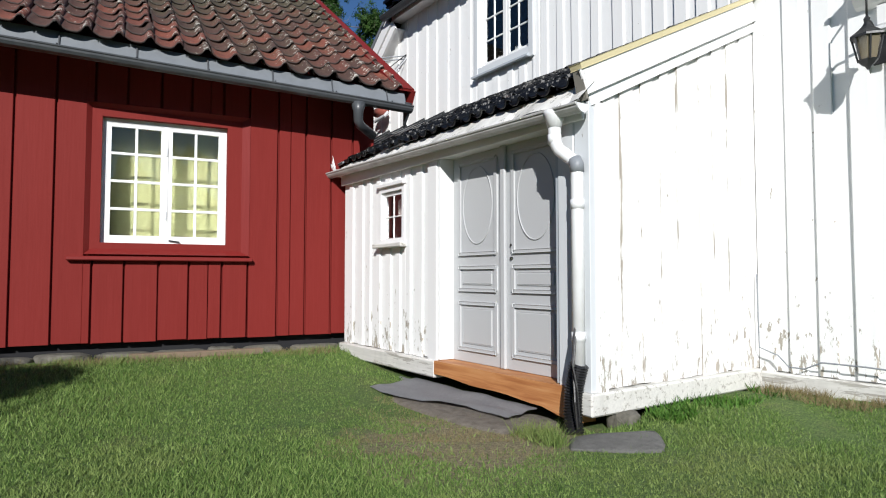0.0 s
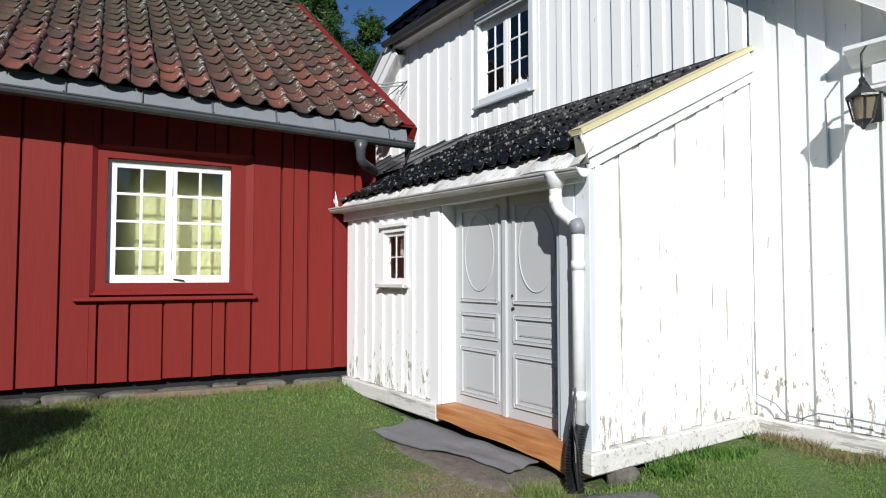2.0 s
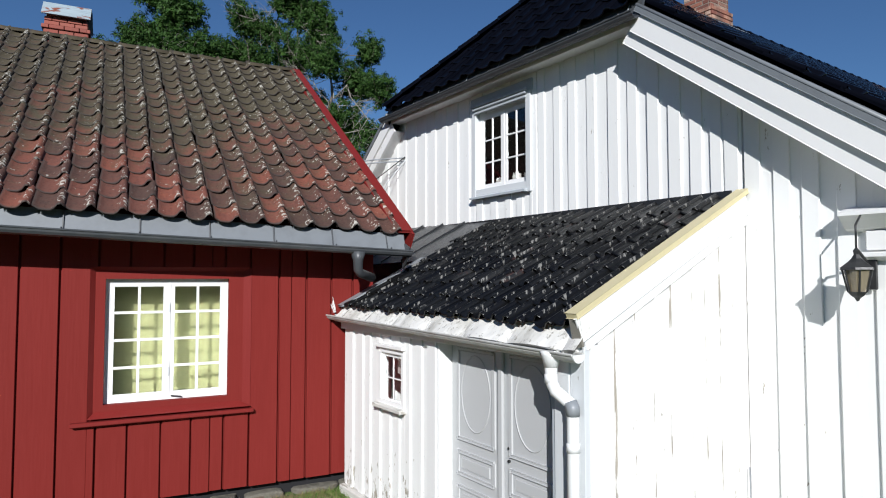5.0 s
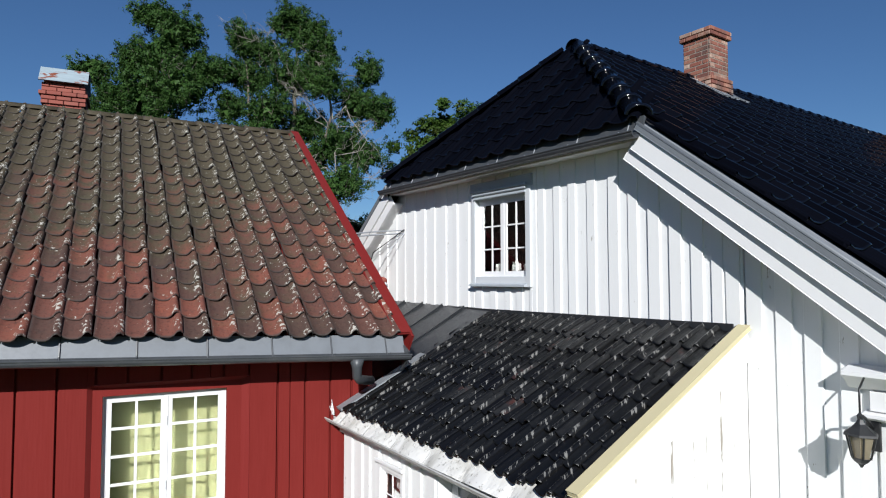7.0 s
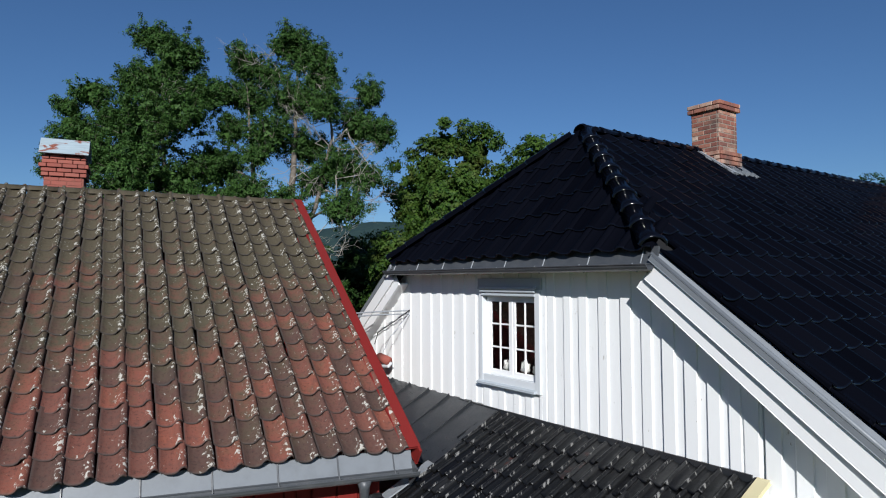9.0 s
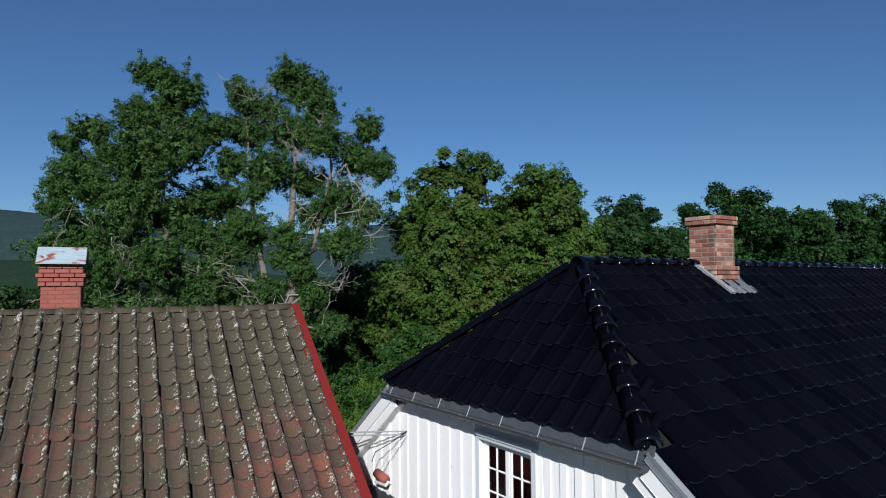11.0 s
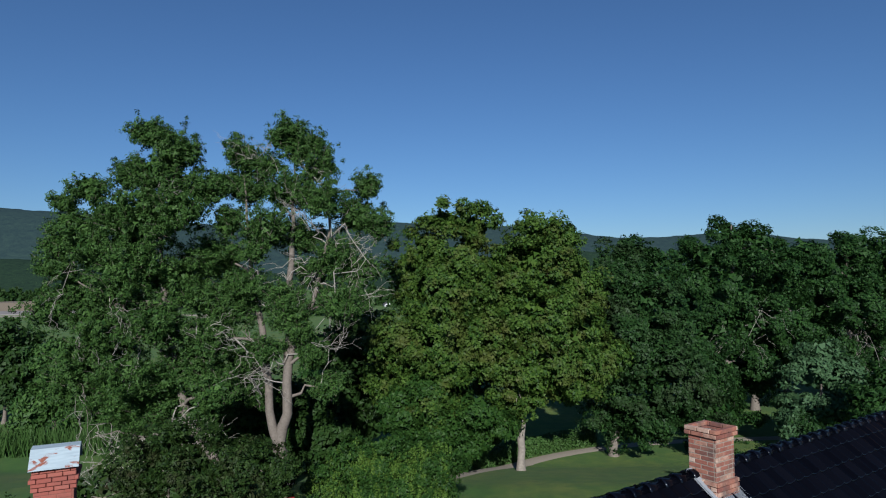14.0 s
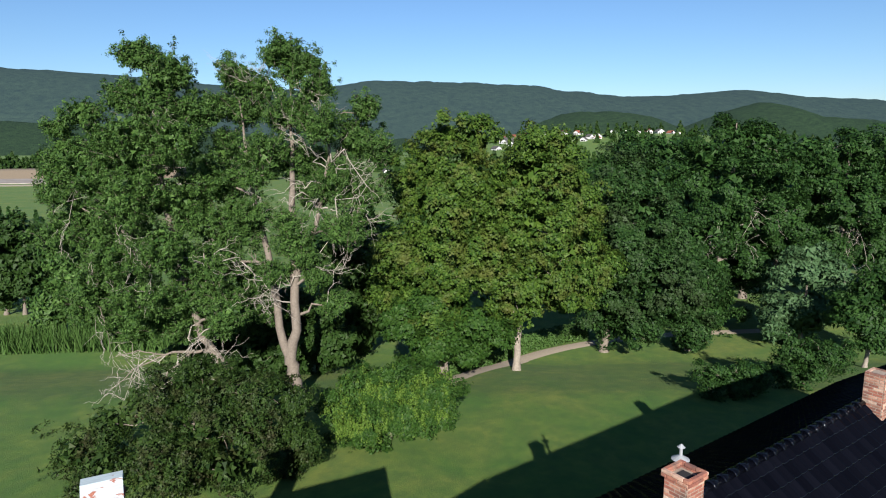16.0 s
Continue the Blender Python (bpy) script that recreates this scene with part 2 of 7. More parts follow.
TERRA = [(0.12, (0.062, 0.040, 0.032)), (0.35, (0.11, 0.050, 0.038)), (0.55, (0.17, 0.060, 0.042)), (0.75, (0.27, 0.078, 0.045)), (0.95, (0.42, 0.13, 0.062))]
tile_red = clay_tile("weathered_clay_tile", TERRA, lichen=0.75, moss=1.0, spread=0.65, roll=0.25)
tile_red_far = clay_tile("weathered_clay_tile_far", TERRA, lichen=0.75, moss=1.0, island=True, spread=0.65, roll=0.25)
SLATE = [(0.1, (0.004, 0.004, 0.005)), (0.82, (0.0085, 0.0088, 0.009)), (0.93, (0.022, 0.022, 0.022)), (0.995, (0.075, 0.026, 0.02))]
tile_old_black = clay_tile("mossy_black_tile", SLATE, rough=0.3, lichen=0.85, gloss=True, roll=0.158, soot=(0.003, 0.003, 0.003), shine=0.4, crust=(0.22, 0.215, 0.20))


def glazed_tile(name, island, nose=0.35, body=0.008):
    """Black glaze: gloss masked so that glints show only on the rounded nose."""
    m = material(name, (0.004, 0.005, 0.009), 0.12)
    k = Nodes(m)
    rnd = k.island() if island else k.random()
    k.colour(k.ramp(rnd, [(0.0, (0.0016, 0.0019, 0.0036)), (1.0, (0.0030, 0.0035, 0.0062))]))
    k.rough(k.ramp(rnd, [(0.0, 0.08), (1.0, 0.12)]))
    k.put(k.b, "IOR", 1.45)
    k.put(k.b, "Specular IOR Level", k.ramp(k.maths("MULTIPLY", k.attribute("tile_y"), 20.0), [(0.12, nose), (0.30, body)]))
    return m


tile_glazed = glazed_tile("black_glazed_tile", False)
ridge_glazed = glazed_tile("black_glazed_ridge_tile", False, 0.5, 0.02)
tile_glazed_far = glazed_tile("black_glazed_tile_far", True)


def brick_material(name, stops, soot=0.4):
    m = material(name, (0.3, 0.1, 0.06), 0.85)
    k = Nodes(m)
    geo = k.t.nodes.new("ShaderNodeNewGeometry").outputs["Position"]
    n = k.noise(geo, 18.0, 6, 0.7)
    w = k.noise(geo, 3.0, 4, 0.6)
    c = k.ramp(k.maths("ADD", k.maths("MULTIPLY", k.random(), 0.55), k.maths("MULTIPLY", n, 0.45)), stops)
    c = k.mix(k.ramp(w, [(0.45, 0.0), (0.7, soot)]), c, (0.06, 0.05, 0.045))
    k.colour(c)
    k.bump(n, 0.5, 0.006)
    return m


brick_old = brick_material("old_mixed_brick", [(0.12, (0.13, 0.045, 0.034)), (0.36, (0.24, 0.085, 0.058)), (0.56, (0.30, 0.13, 0.085)), (0.72, (0.42, 0.28, 0.21)), (0.9, (0.52, 0.45, 0.38))], 0.8)
brick_red = brick_material("red_brick", [(0.1, (0.23, 0.058, 0.042)), (0.5, (0.27, 0.074, 0.052)), (0.95, (0.32, 0.105, 0.075))], 0.35)


def rough_stuff(name, a, b, scale=6.0, rough=0.9, bump=0.5, dist=0.02):
    m = material(name, a, rough)
    k = Nodes(m)
    geo = k.t.nodes.new("ShaderNodeNewGeometry").outputs["Position"]
    n = k.noise(geo, scale, 7, 0.7)
    w = k.noise(geo, scale * 0.15, 4, 0.6)
    c = k.mix(k.ramp(n, [(0.3, 0.0), (0.7, 1.0)]), a, b)
    c = k.mix(k.maths("MULTIPLY", w, 0.5), c, tuple(x * 0.6 for x in a))
    k.colour(c)
    k.bump(n, bump, dist)
    return m


mortar = rough_stuff("lime_mortar", (0.34, 0.28, 0.225), (0.17, 0.135, 0.11), 20)
stone = rough_stuff("grey_field_stone", (0.21, 0.195, 0.16), (0.085, 0.08, 0.062), 13, bump=1.0, dist=0.03)
felt = rough_stuff("grey_roofing_felt", (0.36, 0.36, 0.37), (0.46, 0.46, 0.47), 60, dist=0.004)
slab = rough_stuff("grey_stone_slab", (0.20, 0.195, 0.18), (0.10, 0.10, 0.09), 17, bump=1.0, dist=0.03)
dirt = rough_stuff("trodden_earth", (0.20, 0.16, 0.11), (0.11, 0.085, 0.06), 12)
gravel = rough_stuff("pale_gravel_path", (0.36, 0.31, 0.24), (0.24, 0.20, 0.15), 10)


def ground_material():
    m = material("grass_ground", (0.06, 0.1, 0.03), 0.95)
    k = Nodes(m)
    geo = k.t.nodes.new("ShaderNodeNewGeometry").outputs["Position"]
    n1 = k.noise(geo, 0.25, 5, 0.6)
    n2 = k.noise(geo, 2.2, 5, 0.65)
    n3 = k.noise(geo, 30.0, 4, 0.7)
    n6 = k.noise(geo, 75.0, 4, 0.75)
    c = k.mix(k.ramp(n1, [(0.35, 0.0), (0.68, 1.0)]), (0.085, 0.18, 0.026), (0.18, 0.24, 0.055))
    c = k.mix(k.ramp(n2, [(0.48, 0.0), (0.75, 0.7)]), c, (0.25, 0.225, 0.095))
    c = k.mix(k.ramp(n3, [(0.40, 0.5), (0.58, 0.0)]), c, (0.05, 0.10, 0.018))
    c = k.mix(k.ramp(n6, [(0.44, 0.85), (0.54, 0.0)]), c, (0.03, 0.062, 0.012))
    # the wider lawn and meadow are lusher, with sun-bleached drifts
    sep = k.t.nodes.new("ShaderNodeSeparateXYZ")
    k.t.links.new(geo, sep.inputs[0])
    n4 = k.noise(geo, 0.16, 6, 0.7, 0.6)
    n5 = k.noise(geo, 1.1, 6, 0.7)
    lush = k.mix(k.ramp(k.maths("ADD", k.maths("MULTIPLY", n4, 0.75), k.maths("MULTIPLY", n5, 0.3)), [(0.42, 0.0), (0.52, 0.35), (0.66, 1.0)]), (0.042, 0.125, 0.009), (0.125, 0.165, 0.024))
    lush = k.mix(k.ramp(n5, [(0.3, 0.55), (0.6, 0.0)]), lush, (0.036, 0.075, 0.014))
    lush = k.mix(k.ramp(n3, [(0.3, 0.55), (0.6, 0.0)]), lush, (0.03, 0.06, 0.012))
    c = k.mix(k.ramp(k.maths("MULTIPLY", sep.outputs[1], 0.05), [(0.6, 0.0), (0.95, 1.0)]), c, lush)
    # dry trodden patch before the doors
    far = k.add("ShaderNodeVectorMath", **{"0": geo, "1": (0.15, 3.75, 0.0)})
    far.operation = "DISTANCE"
    edge = k.maths("ADD", far.outputs["Value"], k.maths("MULTIPLY", n2, -0.9))
    c = k.mix(k.ramp(edge, [(0.05, 0.9), (0.45, 0.0)]), c, k.mix(k.ramp(k.maths("ADD", k.maths("MULTIPLY", n3, 0.5), k.maths("MULTIPLY", n6, 0.5)), [(0.38, 0.0), (0.6, 1.0)]), (0.10, 0.08, 0.05), (0.34, 0.28, 0.16)))
    k.colour(c)
    k.bump(k.maths("ADD", n3, k.maths("MULTIPLY", n6, 0.4)), 0.9, 0.03)
    return m


mat_ground = ground_material()


def leaf_material(name, a, b, dry=None, gloss=0.55, patch=0.35):
    m = material(name, a, gloss)
    k = Nodes(m)
    rnd = k.island()
    geo = k.t.nodes.new("ShaderNodeNewGeometry").outputs["Position"]
    w = k.noise(geo, patch, 4, 0.6)
    c = k.mix(rnd, a, b)
    c = k.mix(k.maths("MULTIPLY", w, 0.5), c, tuple(x * 0.55 for x in a))
    if dry:
        c = k.mix(k.ramp(w, [(0.5, 0.0), (0.7, 0.8)]), c, dry)
    k.colour(c)
    k.put(k.b, "Specular IOR Level", 0.14)
    tr = k.add("ShaderNodeBsdfTranslucent", Color=c)
    mx = k.t.nodes.new("ShaderNodeMixShader")
    mx.inputs[0].default_value = 0.2
    out = k.t.nodes["Material Output"]
    k.t.links.new(k.b.outputs[0], mx.inputs[1])
    k.t.links.new(tr.outputs[0], mx.inputs[2])
    k.t.links.new(mx.outputs[0], out.inputs[0])
    return m


leaf_ash = leaf_material("ash_leaf", (0.018, 0.052, 0.011), (0.085, 0.165, 0.038))
leaf_maple = leaf_material("maple_leaf", (0.020, 0.056, 0.009), (0.085, 0.148, 0.023), dry=(0.082, 0.090, 0.022), patch=0.6)
leaf_young = leaf_material("young_maple_leaf", (0.016, 0.050, 0.009), (0.046, 0.100, 0.017))
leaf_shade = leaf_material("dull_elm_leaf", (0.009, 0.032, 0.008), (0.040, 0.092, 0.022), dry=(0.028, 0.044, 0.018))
leaf_elm = leaf_material("elm_leaf", (0.008, 0.030, 0.007), (0.042, 0.100, 0.022))
leaf_dark = leaf_material("dark_wood_leaf", (0.018, 0.046, 0.010), (0.034, 0.07, 0.015))
leaf_pale = leaf_material("grey_green_leaf", (0.045, 0.10, 0.042), (0.080, 0.145, 0.062))
leaf_hedge = leaf_material("bright_hedge_leaf", (0.052, 0.118, 0.018), (0.13, 0.205, 0.034))
leaf_bush = leaf_material("dull_bush_leaf", (0.010, 0.028, 0.006), (0.042, 0.080, 0.016), dry=(0.040, 0.034, 0.018), patch=0.8)
leaf_reed = leaf_material("reed_leaf", (0.04, 0.095, 0.020), (0.07, 0.13, 0.035))
grass_blade = leaf_material("grass_blade", (0.070, 0.145, 0.027), (0.29, 0.39, 0.115), dry=(0.32, 0.33, 0.125))
bark = rough_stuff("grey_bark", (0.20, 0.17, 0.14), (0.09, 0.075, 0.06), 8)
bark_dead = rough_stuff("silvery_dead_wood", (0.36, 0.335, 0.29), (0.22, 0.20, 0.17), 9)
bark_pale = rough_stuff("pale_peeled_bark", (0.30, 0.265, 0.225), (0.13, 0.11, 0.09), 6)
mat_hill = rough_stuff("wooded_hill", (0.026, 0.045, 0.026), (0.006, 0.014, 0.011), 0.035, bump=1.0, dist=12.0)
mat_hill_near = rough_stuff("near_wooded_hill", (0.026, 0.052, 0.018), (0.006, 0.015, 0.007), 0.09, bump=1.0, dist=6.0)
yard = rough_stuff("grey_gravel_yard", (0.30, 0.28, 0.26), (0.18, 0.14, 0.11), 0.12)
# white dulled: haze over the distant town put into the paint
white_far = rough_stuff("white_house_paint", (0.58, 0.59, 0.60), (0.45, 0.46, 0.47), 0.4)
tile_far_dark = rough_stuff("dark_far_roof", (0.05, 0.05, 0.055), (0.09, 0.085, 0.08), 0.5)
tile_far_red = rough_stuff("red_far_roof", (0.25, 0.07, 0.045), (0.18, 0.06, 0.04), 0.5)
dirt_stone = rough_stuff("earthy_stone", (0.25, 0.22, 0.18), (0.10, 0.085, 0.065), 16, bump=1.0, dist=0.03)
pale_brown = rough_stuff("weathered_brown_wood", (0.24, 0.17, 0.11), (0.14, 0.11, 0.08), 12)
bare_board = painted_wood("bare_grey_board", (0.22, 0.21, 0.18), (0.15, 0.13, 0.11), 0.4)
red_mortar = rough_stuff("red_stained_mortar", (0.27, 0.09, 0.064), (0.20, 0.07, 0.05), 20)
# distance haze: a faint blue glow put into both hill materials
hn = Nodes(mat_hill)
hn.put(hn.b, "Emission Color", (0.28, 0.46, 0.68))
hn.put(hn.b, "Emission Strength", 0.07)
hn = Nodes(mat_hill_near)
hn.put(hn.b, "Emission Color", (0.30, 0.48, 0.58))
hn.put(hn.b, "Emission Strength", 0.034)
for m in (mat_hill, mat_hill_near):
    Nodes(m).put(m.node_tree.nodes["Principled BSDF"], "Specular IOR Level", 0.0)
lace_cloth = metal_paint("pale_lace_cloth", (0.45, 0.40, 0.38), 0.9, dirt=(0.08, 0.04, 0.04), amount=0.95)

# ---- mesh helpers ----
def mesh_of(name, bm, mat, smooth=False):
    bmesh.ops.recalc_face_normals(bm, faces=bm.faces)
    me = bpy.data.meshes.new(name)
    bm.to_mesh(me)
    bm.free()
    if mat:
        me.materials.append(mat)
    if smooth:
        for p in me.polygons:
            p.use_smooth = True
    return me


def part(name, bm, mat, parent=None, label="", smooth=False, at=None):
    """Links a bmesh (or a ready mesh) as one object under a thing or a part."""
    me = bm if isinstance(bm, bpy.types.Mesh) else mesh_of(name, bm, mat, smooth)
    ob = new(name, me)
    ob.parent = parent
    if at is not None:
        ob.matrix_local = at
    if label:
        ob["label"] = label
    return ob


def thing(name, m, label, category, group="", kind=""):
    ob = new(name)
    ob.empty_display_size = 0.2
    ob.matrix_world = m
    return tagged(ob, label, category, group, kind)


def box(bm, x0, x1, y0, y1, z0, z1, bevel=0.0):
    r = bmesh.ops.create_cube(bm, size=1.0)
    vs = r["verts"]
    for v in vs:
        v.co = Vector((x0 + (v.co.x + 0.5) * (x1 - x0), y0 + (v.co.y + 0.5) * (y1 - y0), z0 + (v.co.z + 0.5) * (z1 - z0)))
    if bevel:
        es = list({e for v in vs for e in v.link_edges})
        bmesh.ops.bevel(bm, geom=es, offset=bevel, segments=1, affect="EDGES")
    return bm


def boxed(*a, **k):
    return box(bmesh.new(), *a, **k)


def prism(bm, poly, way, depth):
    """Extrudes a closed polygon (3D points) along a vector."""
    lo = [bm.verts.new(p) for p in poly]
    hi = [bm.verts.new(Vector(p) + Vector(way) * depth) for p in poly]
    bm.faces.new(lo)
    bm.faces.new(hi[::-1])
    for i in range(len(lo)):
        j = (i + 1) % len(lo)
        bm.faces.new((lo[i], hi[i], hi[j], lo[j]))
    return bm


def tube(bm, pts, radii, seg=8, caps=True):
    pts = [Vector(p) for p in pts]
    if not hasattr(radii, "__len__"):
        radii = [radii] * len(pts)
    rings, side = [], None
    for i, p in enumerate(pts):
        d = (pts[min(i + 1, len(pts) - 1)] - pts[max(i - 1, 0)])
        d = d.normalized() if d.length > 1e-9 else Vector((0, 0, 1))
        if side is None:
            side = d.orthogonal().normalized()
        side = (side - d * side.dot(d))
        side = side.normalized() if side.length > 1e-6 else d.orthogonal().normalized()
        up = d.cross(side)
        rings.append([bm.verts.new(p + (side * math.cos(a) + up * math.sin(a)) * radii[i]) for a in (2 * math.pi * k / seg for k in range(seg))])
    for a, b in zip(rings, rings[1:]):
        for k in range(seg):
            bm.faces.new((a[k], a[(k + 1) % seg], b[(k + 1) % seg], b[k]))
    if caps:
        bm.faces.new(rings[0][::-1])
        bm.faces.new(rings[-1])
    return bm


def board(bm, a, b, width, thick, up=(0, 0, 1), bevel=0.004):
    """A straight board from a to b: width along up (made square to the run), thick across."""
    a, b, up = Vector(a), Vector(b), Vector(up)
    d = (b - a).normalized()
    s = d.cross(up).normalized()
    u = s.cross(d).normalized()
    start = len(bm.verts)
    r = bmesh.ops.create_cube(bm, size=1.0)
    L = (b - a).length
    for v in r["verts"]:
        c = v.co.copy()
        v.co = a + d * ((c.x + 0.5) * L) + s * (c.y * thick) + u * (c.z * width)
    if bevel:
        es = list({e for v in r["verts"] for e in v.link_edges})
        bmesh.ops.bevel(bm, geom=es, offset=bevel, segments=1, affect="EDGES")
    return bm


rng = random.Random(11)


# ---- ground ----
def ground_height(x, y):
    d = y
    if d < 16:
        h = 0.0
    elif d < 35:
        h = -1.2 * (d - 16) / 19
    elif d < 46:
        h = -1.2 - 2.3 * (d - 35) / 11
    else:
        h = -3.5 - min(3.5, (d - 46) * 0.03)
    h += 0.12 * (noise.noise(Vector((x * 0.12, y * 0.12, 0))))
    if d > 480 and 0 < x < 420:
        h += 26 * min(1.0, (d - 480) / 240) * math.sin(math.pi * x / 420) ** 0.5
    if d < 14 and abs(x) < 16:
        h *= 0.4
    # the earth rises a little towards the red wall's foot
    q = -x * 0.438 + y * 0.899
    if x < 0.5 and q < 18:
        h += 0.19 * min(1.0, max(0.0, (q - 4.2) / 2.4)) * min(1.0, max(0.0, (0.5 - x) / 1.5))
    # and against the white walls
    gx = (x - 0.689) * 0.5664 - (y - 7.79) * 0.8241
    gy = (x - 0.689) * 0.8241 + (y - 7.79) * 0.5664
    if gx > 3.3 and -2.2 < gy < 0.5:
        near = min(max(0.0, -gy), max(0.0, gx - 3.3))
        h += 0.10 * max(0.0, 1 - near / 0.9) * min(1.0, (gy + 2.2) / 0.8)
    return h


def ground():
    bm = bmesh.new()
    xs = [-3000, -1200, -500, -220, -120, -80, -60] + [-48 + 1.5 * i for i in range(25)] + [-11 + 0.4 * i for i in range(56)] + [12 + 1.5 * i for i in range(25)] + [60, 80, 120, 170, 220, 270, 320, 370, 420, 500, 1200, 3000]
    ys = [-400, -120, -50, -25, -12] + [-8, -6, -4, -3, -2, -1] + [0.4 * i for i in range(36)] + [14.8 + 1.2 * i for i in range(48)] + [74, 80, 90, 110, 150, 220, 350, 420, 480, 540, 600, 660, 720, 780, 840, 1000, 1800, 3200]
    grid = [[bm.verts.new((x, y, ground_height(x, y))) for x in xs] for y in ys]
    for a, b in zip(grid, grid[1:]):
        for i in range(len(xs) - 1):
            bm.faces.new((a[i], a[i + 1], b[i + 1], b[i]))
    ob = part("ground", bm, mat_ground, smooth=True)
    return tagged(ob, "mown green lawn and meadow falling away behind the houses", "ground", kind="structure")


ground()


# ---- roof tiles ----
def pantile(w, length, wave=0.032, thick=0.016, lift=0.026, steps=9, wide=1.04):
    """One pantile: x across, y up the slope, z off the roof. It laps a neighbour at each end."""
    bm = bmesh.new()
    down, across = bm.verts.layers.float.new("tile_y"), bm.verts.layers.float.new("tile_x")
    full = length * 1.12
    rows = []
    for y, dz in ((0.006, lift), (-0.005, lift + thick * 0.45), (0.003, lift + thick * 0.9), (0.018, lift + thick), (full, thick)):
        row = []
        for i in range(steps + 1):
            u = i / steps
            # trough then roll, like a lying S
            z = wave * (1.25 * math.exp(-((u - 0.84) / 0.15) ** 2) + 0.5 * math.exp(-(u / 0.12) ** 2) - 0.15 * math.sin(math.pi * u))
            sag = -0.020 * math.sin(math.pi * u) * max(0.0, 1 - y / 0.1)
            v = bm.verts.new(((u - 0.5) * w * wide, y + sag, z + dz - lift * max(0.0, y) / full * (y < full)))
            v[down], v[across] = y, u
            row.append(v)
        rows.append(row)
    for a, b in zip(rows, rows[1:]):
        for i in range(steps):
            bm.faces.new((a[i], a[i + 1], b[i + 1], b[i]))
    # the thickness shows along both long sides
    for i, k in ((0, 1), (steps, -1)):
        lo = []
        for row in (rows[0], rows[-1]):
            v = bm.verts.new(row[i].co - Vector((0, 0, thick)))
            v[down], v[across] = row[i][down], row[i][across]
            lo.append(v)
        f = (rows[0][i], rows[3][i], rows[-1][i], lo[1], lo[0])
        bm.faces.new(f if k < 0 else f[::-1])
    return bm


def tile_spots(x0, x1, rows, w, gauge, shear=0.0, clip=None):
    n = int(round((x1 - x0) / w))
    w = (x1 - x0) / n
    out = []
    for j in range(rows):
        for i in range(n):
            x = x0 + (i + 0.5) * w + shear * j * gauge
            if clip is None or clip(x, j * gauge):
                out.append((x, j * gauge))
    return out


def lay_tiles(parent, slope, spots, mesh, mat_far, near, name="tile", wobble=0.012, turn=1.2, bend=None):
    """Lays tiles on the plane slope (x along the eave, y up the slope, z off it). The spots for which near(x, y) holds,
    300 at most, are single tiles; the rest is one joined sheet of the same tiles."""
    singles = [s for s in spots if near(*s)][:300]
    rest = [s for s in spots if s not in set(singles)]

    def spot(x, y):
        return slope @ pose(x + rng.uniform(-1, 1) * wobble * 0.5, y + rng.uniform(-1, 1) * wobble, rng.uniform(0, 0.35) * wobble + (bend(x, y) if bend else 0),
                            rng.uniform(-0.7, 0.7), rng.uniform(-0.8, 0.8), rng.uniform(-1, 1) * turn)

    for s in singles:
        part(name, mesh, None, parent, at=spot(*s))
    if rest:
        base = np.array([v.co[:] for v in mesh.vertices])
        faces = [tuple(p.vertices) for p in mesh.polygons]
        vs, fs = [], []
        for s in rest:
            m = np.array(spot(*s))
            k = len(vs) * len(base)
            vs.append(base @ m[:3, :3].T + m[:3, 3])
            fs += [tuple(i + k for i in f) for f in faces]
        me = bpy.data.meshes.new("tile_field")
        me.from_pydata(np.concatenate(vs).tolist(), [], fs)
        for key in ("tile_y", "tile_x"):
            one = np.array([d.value for d in mesh.attributes[key].data], dtype=np.float32)
            me.attributes.new(key, "FLOAT", "POINT").data.foreach_set("value", np.tile(one, len(rest)))
        me.materials.append(mat_far)
        for p in me.polygons:
            p.use_smooth = True
        tagged(part("tile_field", me, None, parent), kind="stuff")


def slope_plane(origin, along, up):
    """A matrix with x along the eave, y up the slope and z off it."""
    a, u = Vector(along).normalized(), Vector(up).normalized()
    n = a.cross(u).normalized()
    m = Matrix((a, u, n)).transposed().to_4x4()
    m.translation = Vector(origin)
    return m


def half_round(bm, a, b, r, seg=7, thick=0.004, rise=(0, 0, 1)):
    """An open gutter trough from a to b."""
    a, b = Vector(a), Vector(b)
    d = (b - a).normalized()
    s = d.cross(Vector(rise)).normalized()
    u = s.cross(d).normalized()
    rings = []
    for rr in (r, r - thick):
        rings.append([[bm.verts.new(p + s * (rr * math.cos(t)) - u * (rr * math.sin(t))) for t in (math.pi * k / seg for k in range(seg + 1))] for p in (a, b)])
    (o0, o1), (i0, i1) = rings
    for k in range(seg):
        bm.faces.new((o0[k], o0[k + 1], o1[k + 1], o1[k]))
        bm.faces.new((i0[k], i1[k], i1[k + 1], i0[k + 1]))
        bm.faces.new((o0[k], i0[k], i0[k + 1], o0[k + 1]))
        bm.faces.new((o1[k], o1[k + 1], i1[k + 1], i1[k]))
    for k in (0, seg):
        bm.faces.new((o0[k], o1[k], i1[k], i0[k]))
    # a rolled lip on the outer edge
    tube(bm, [a - s * r, b - s * r], 0.011, 6)
    tube(bm, [a + s * r, b + s * r], 0.009, 6)
    return bm


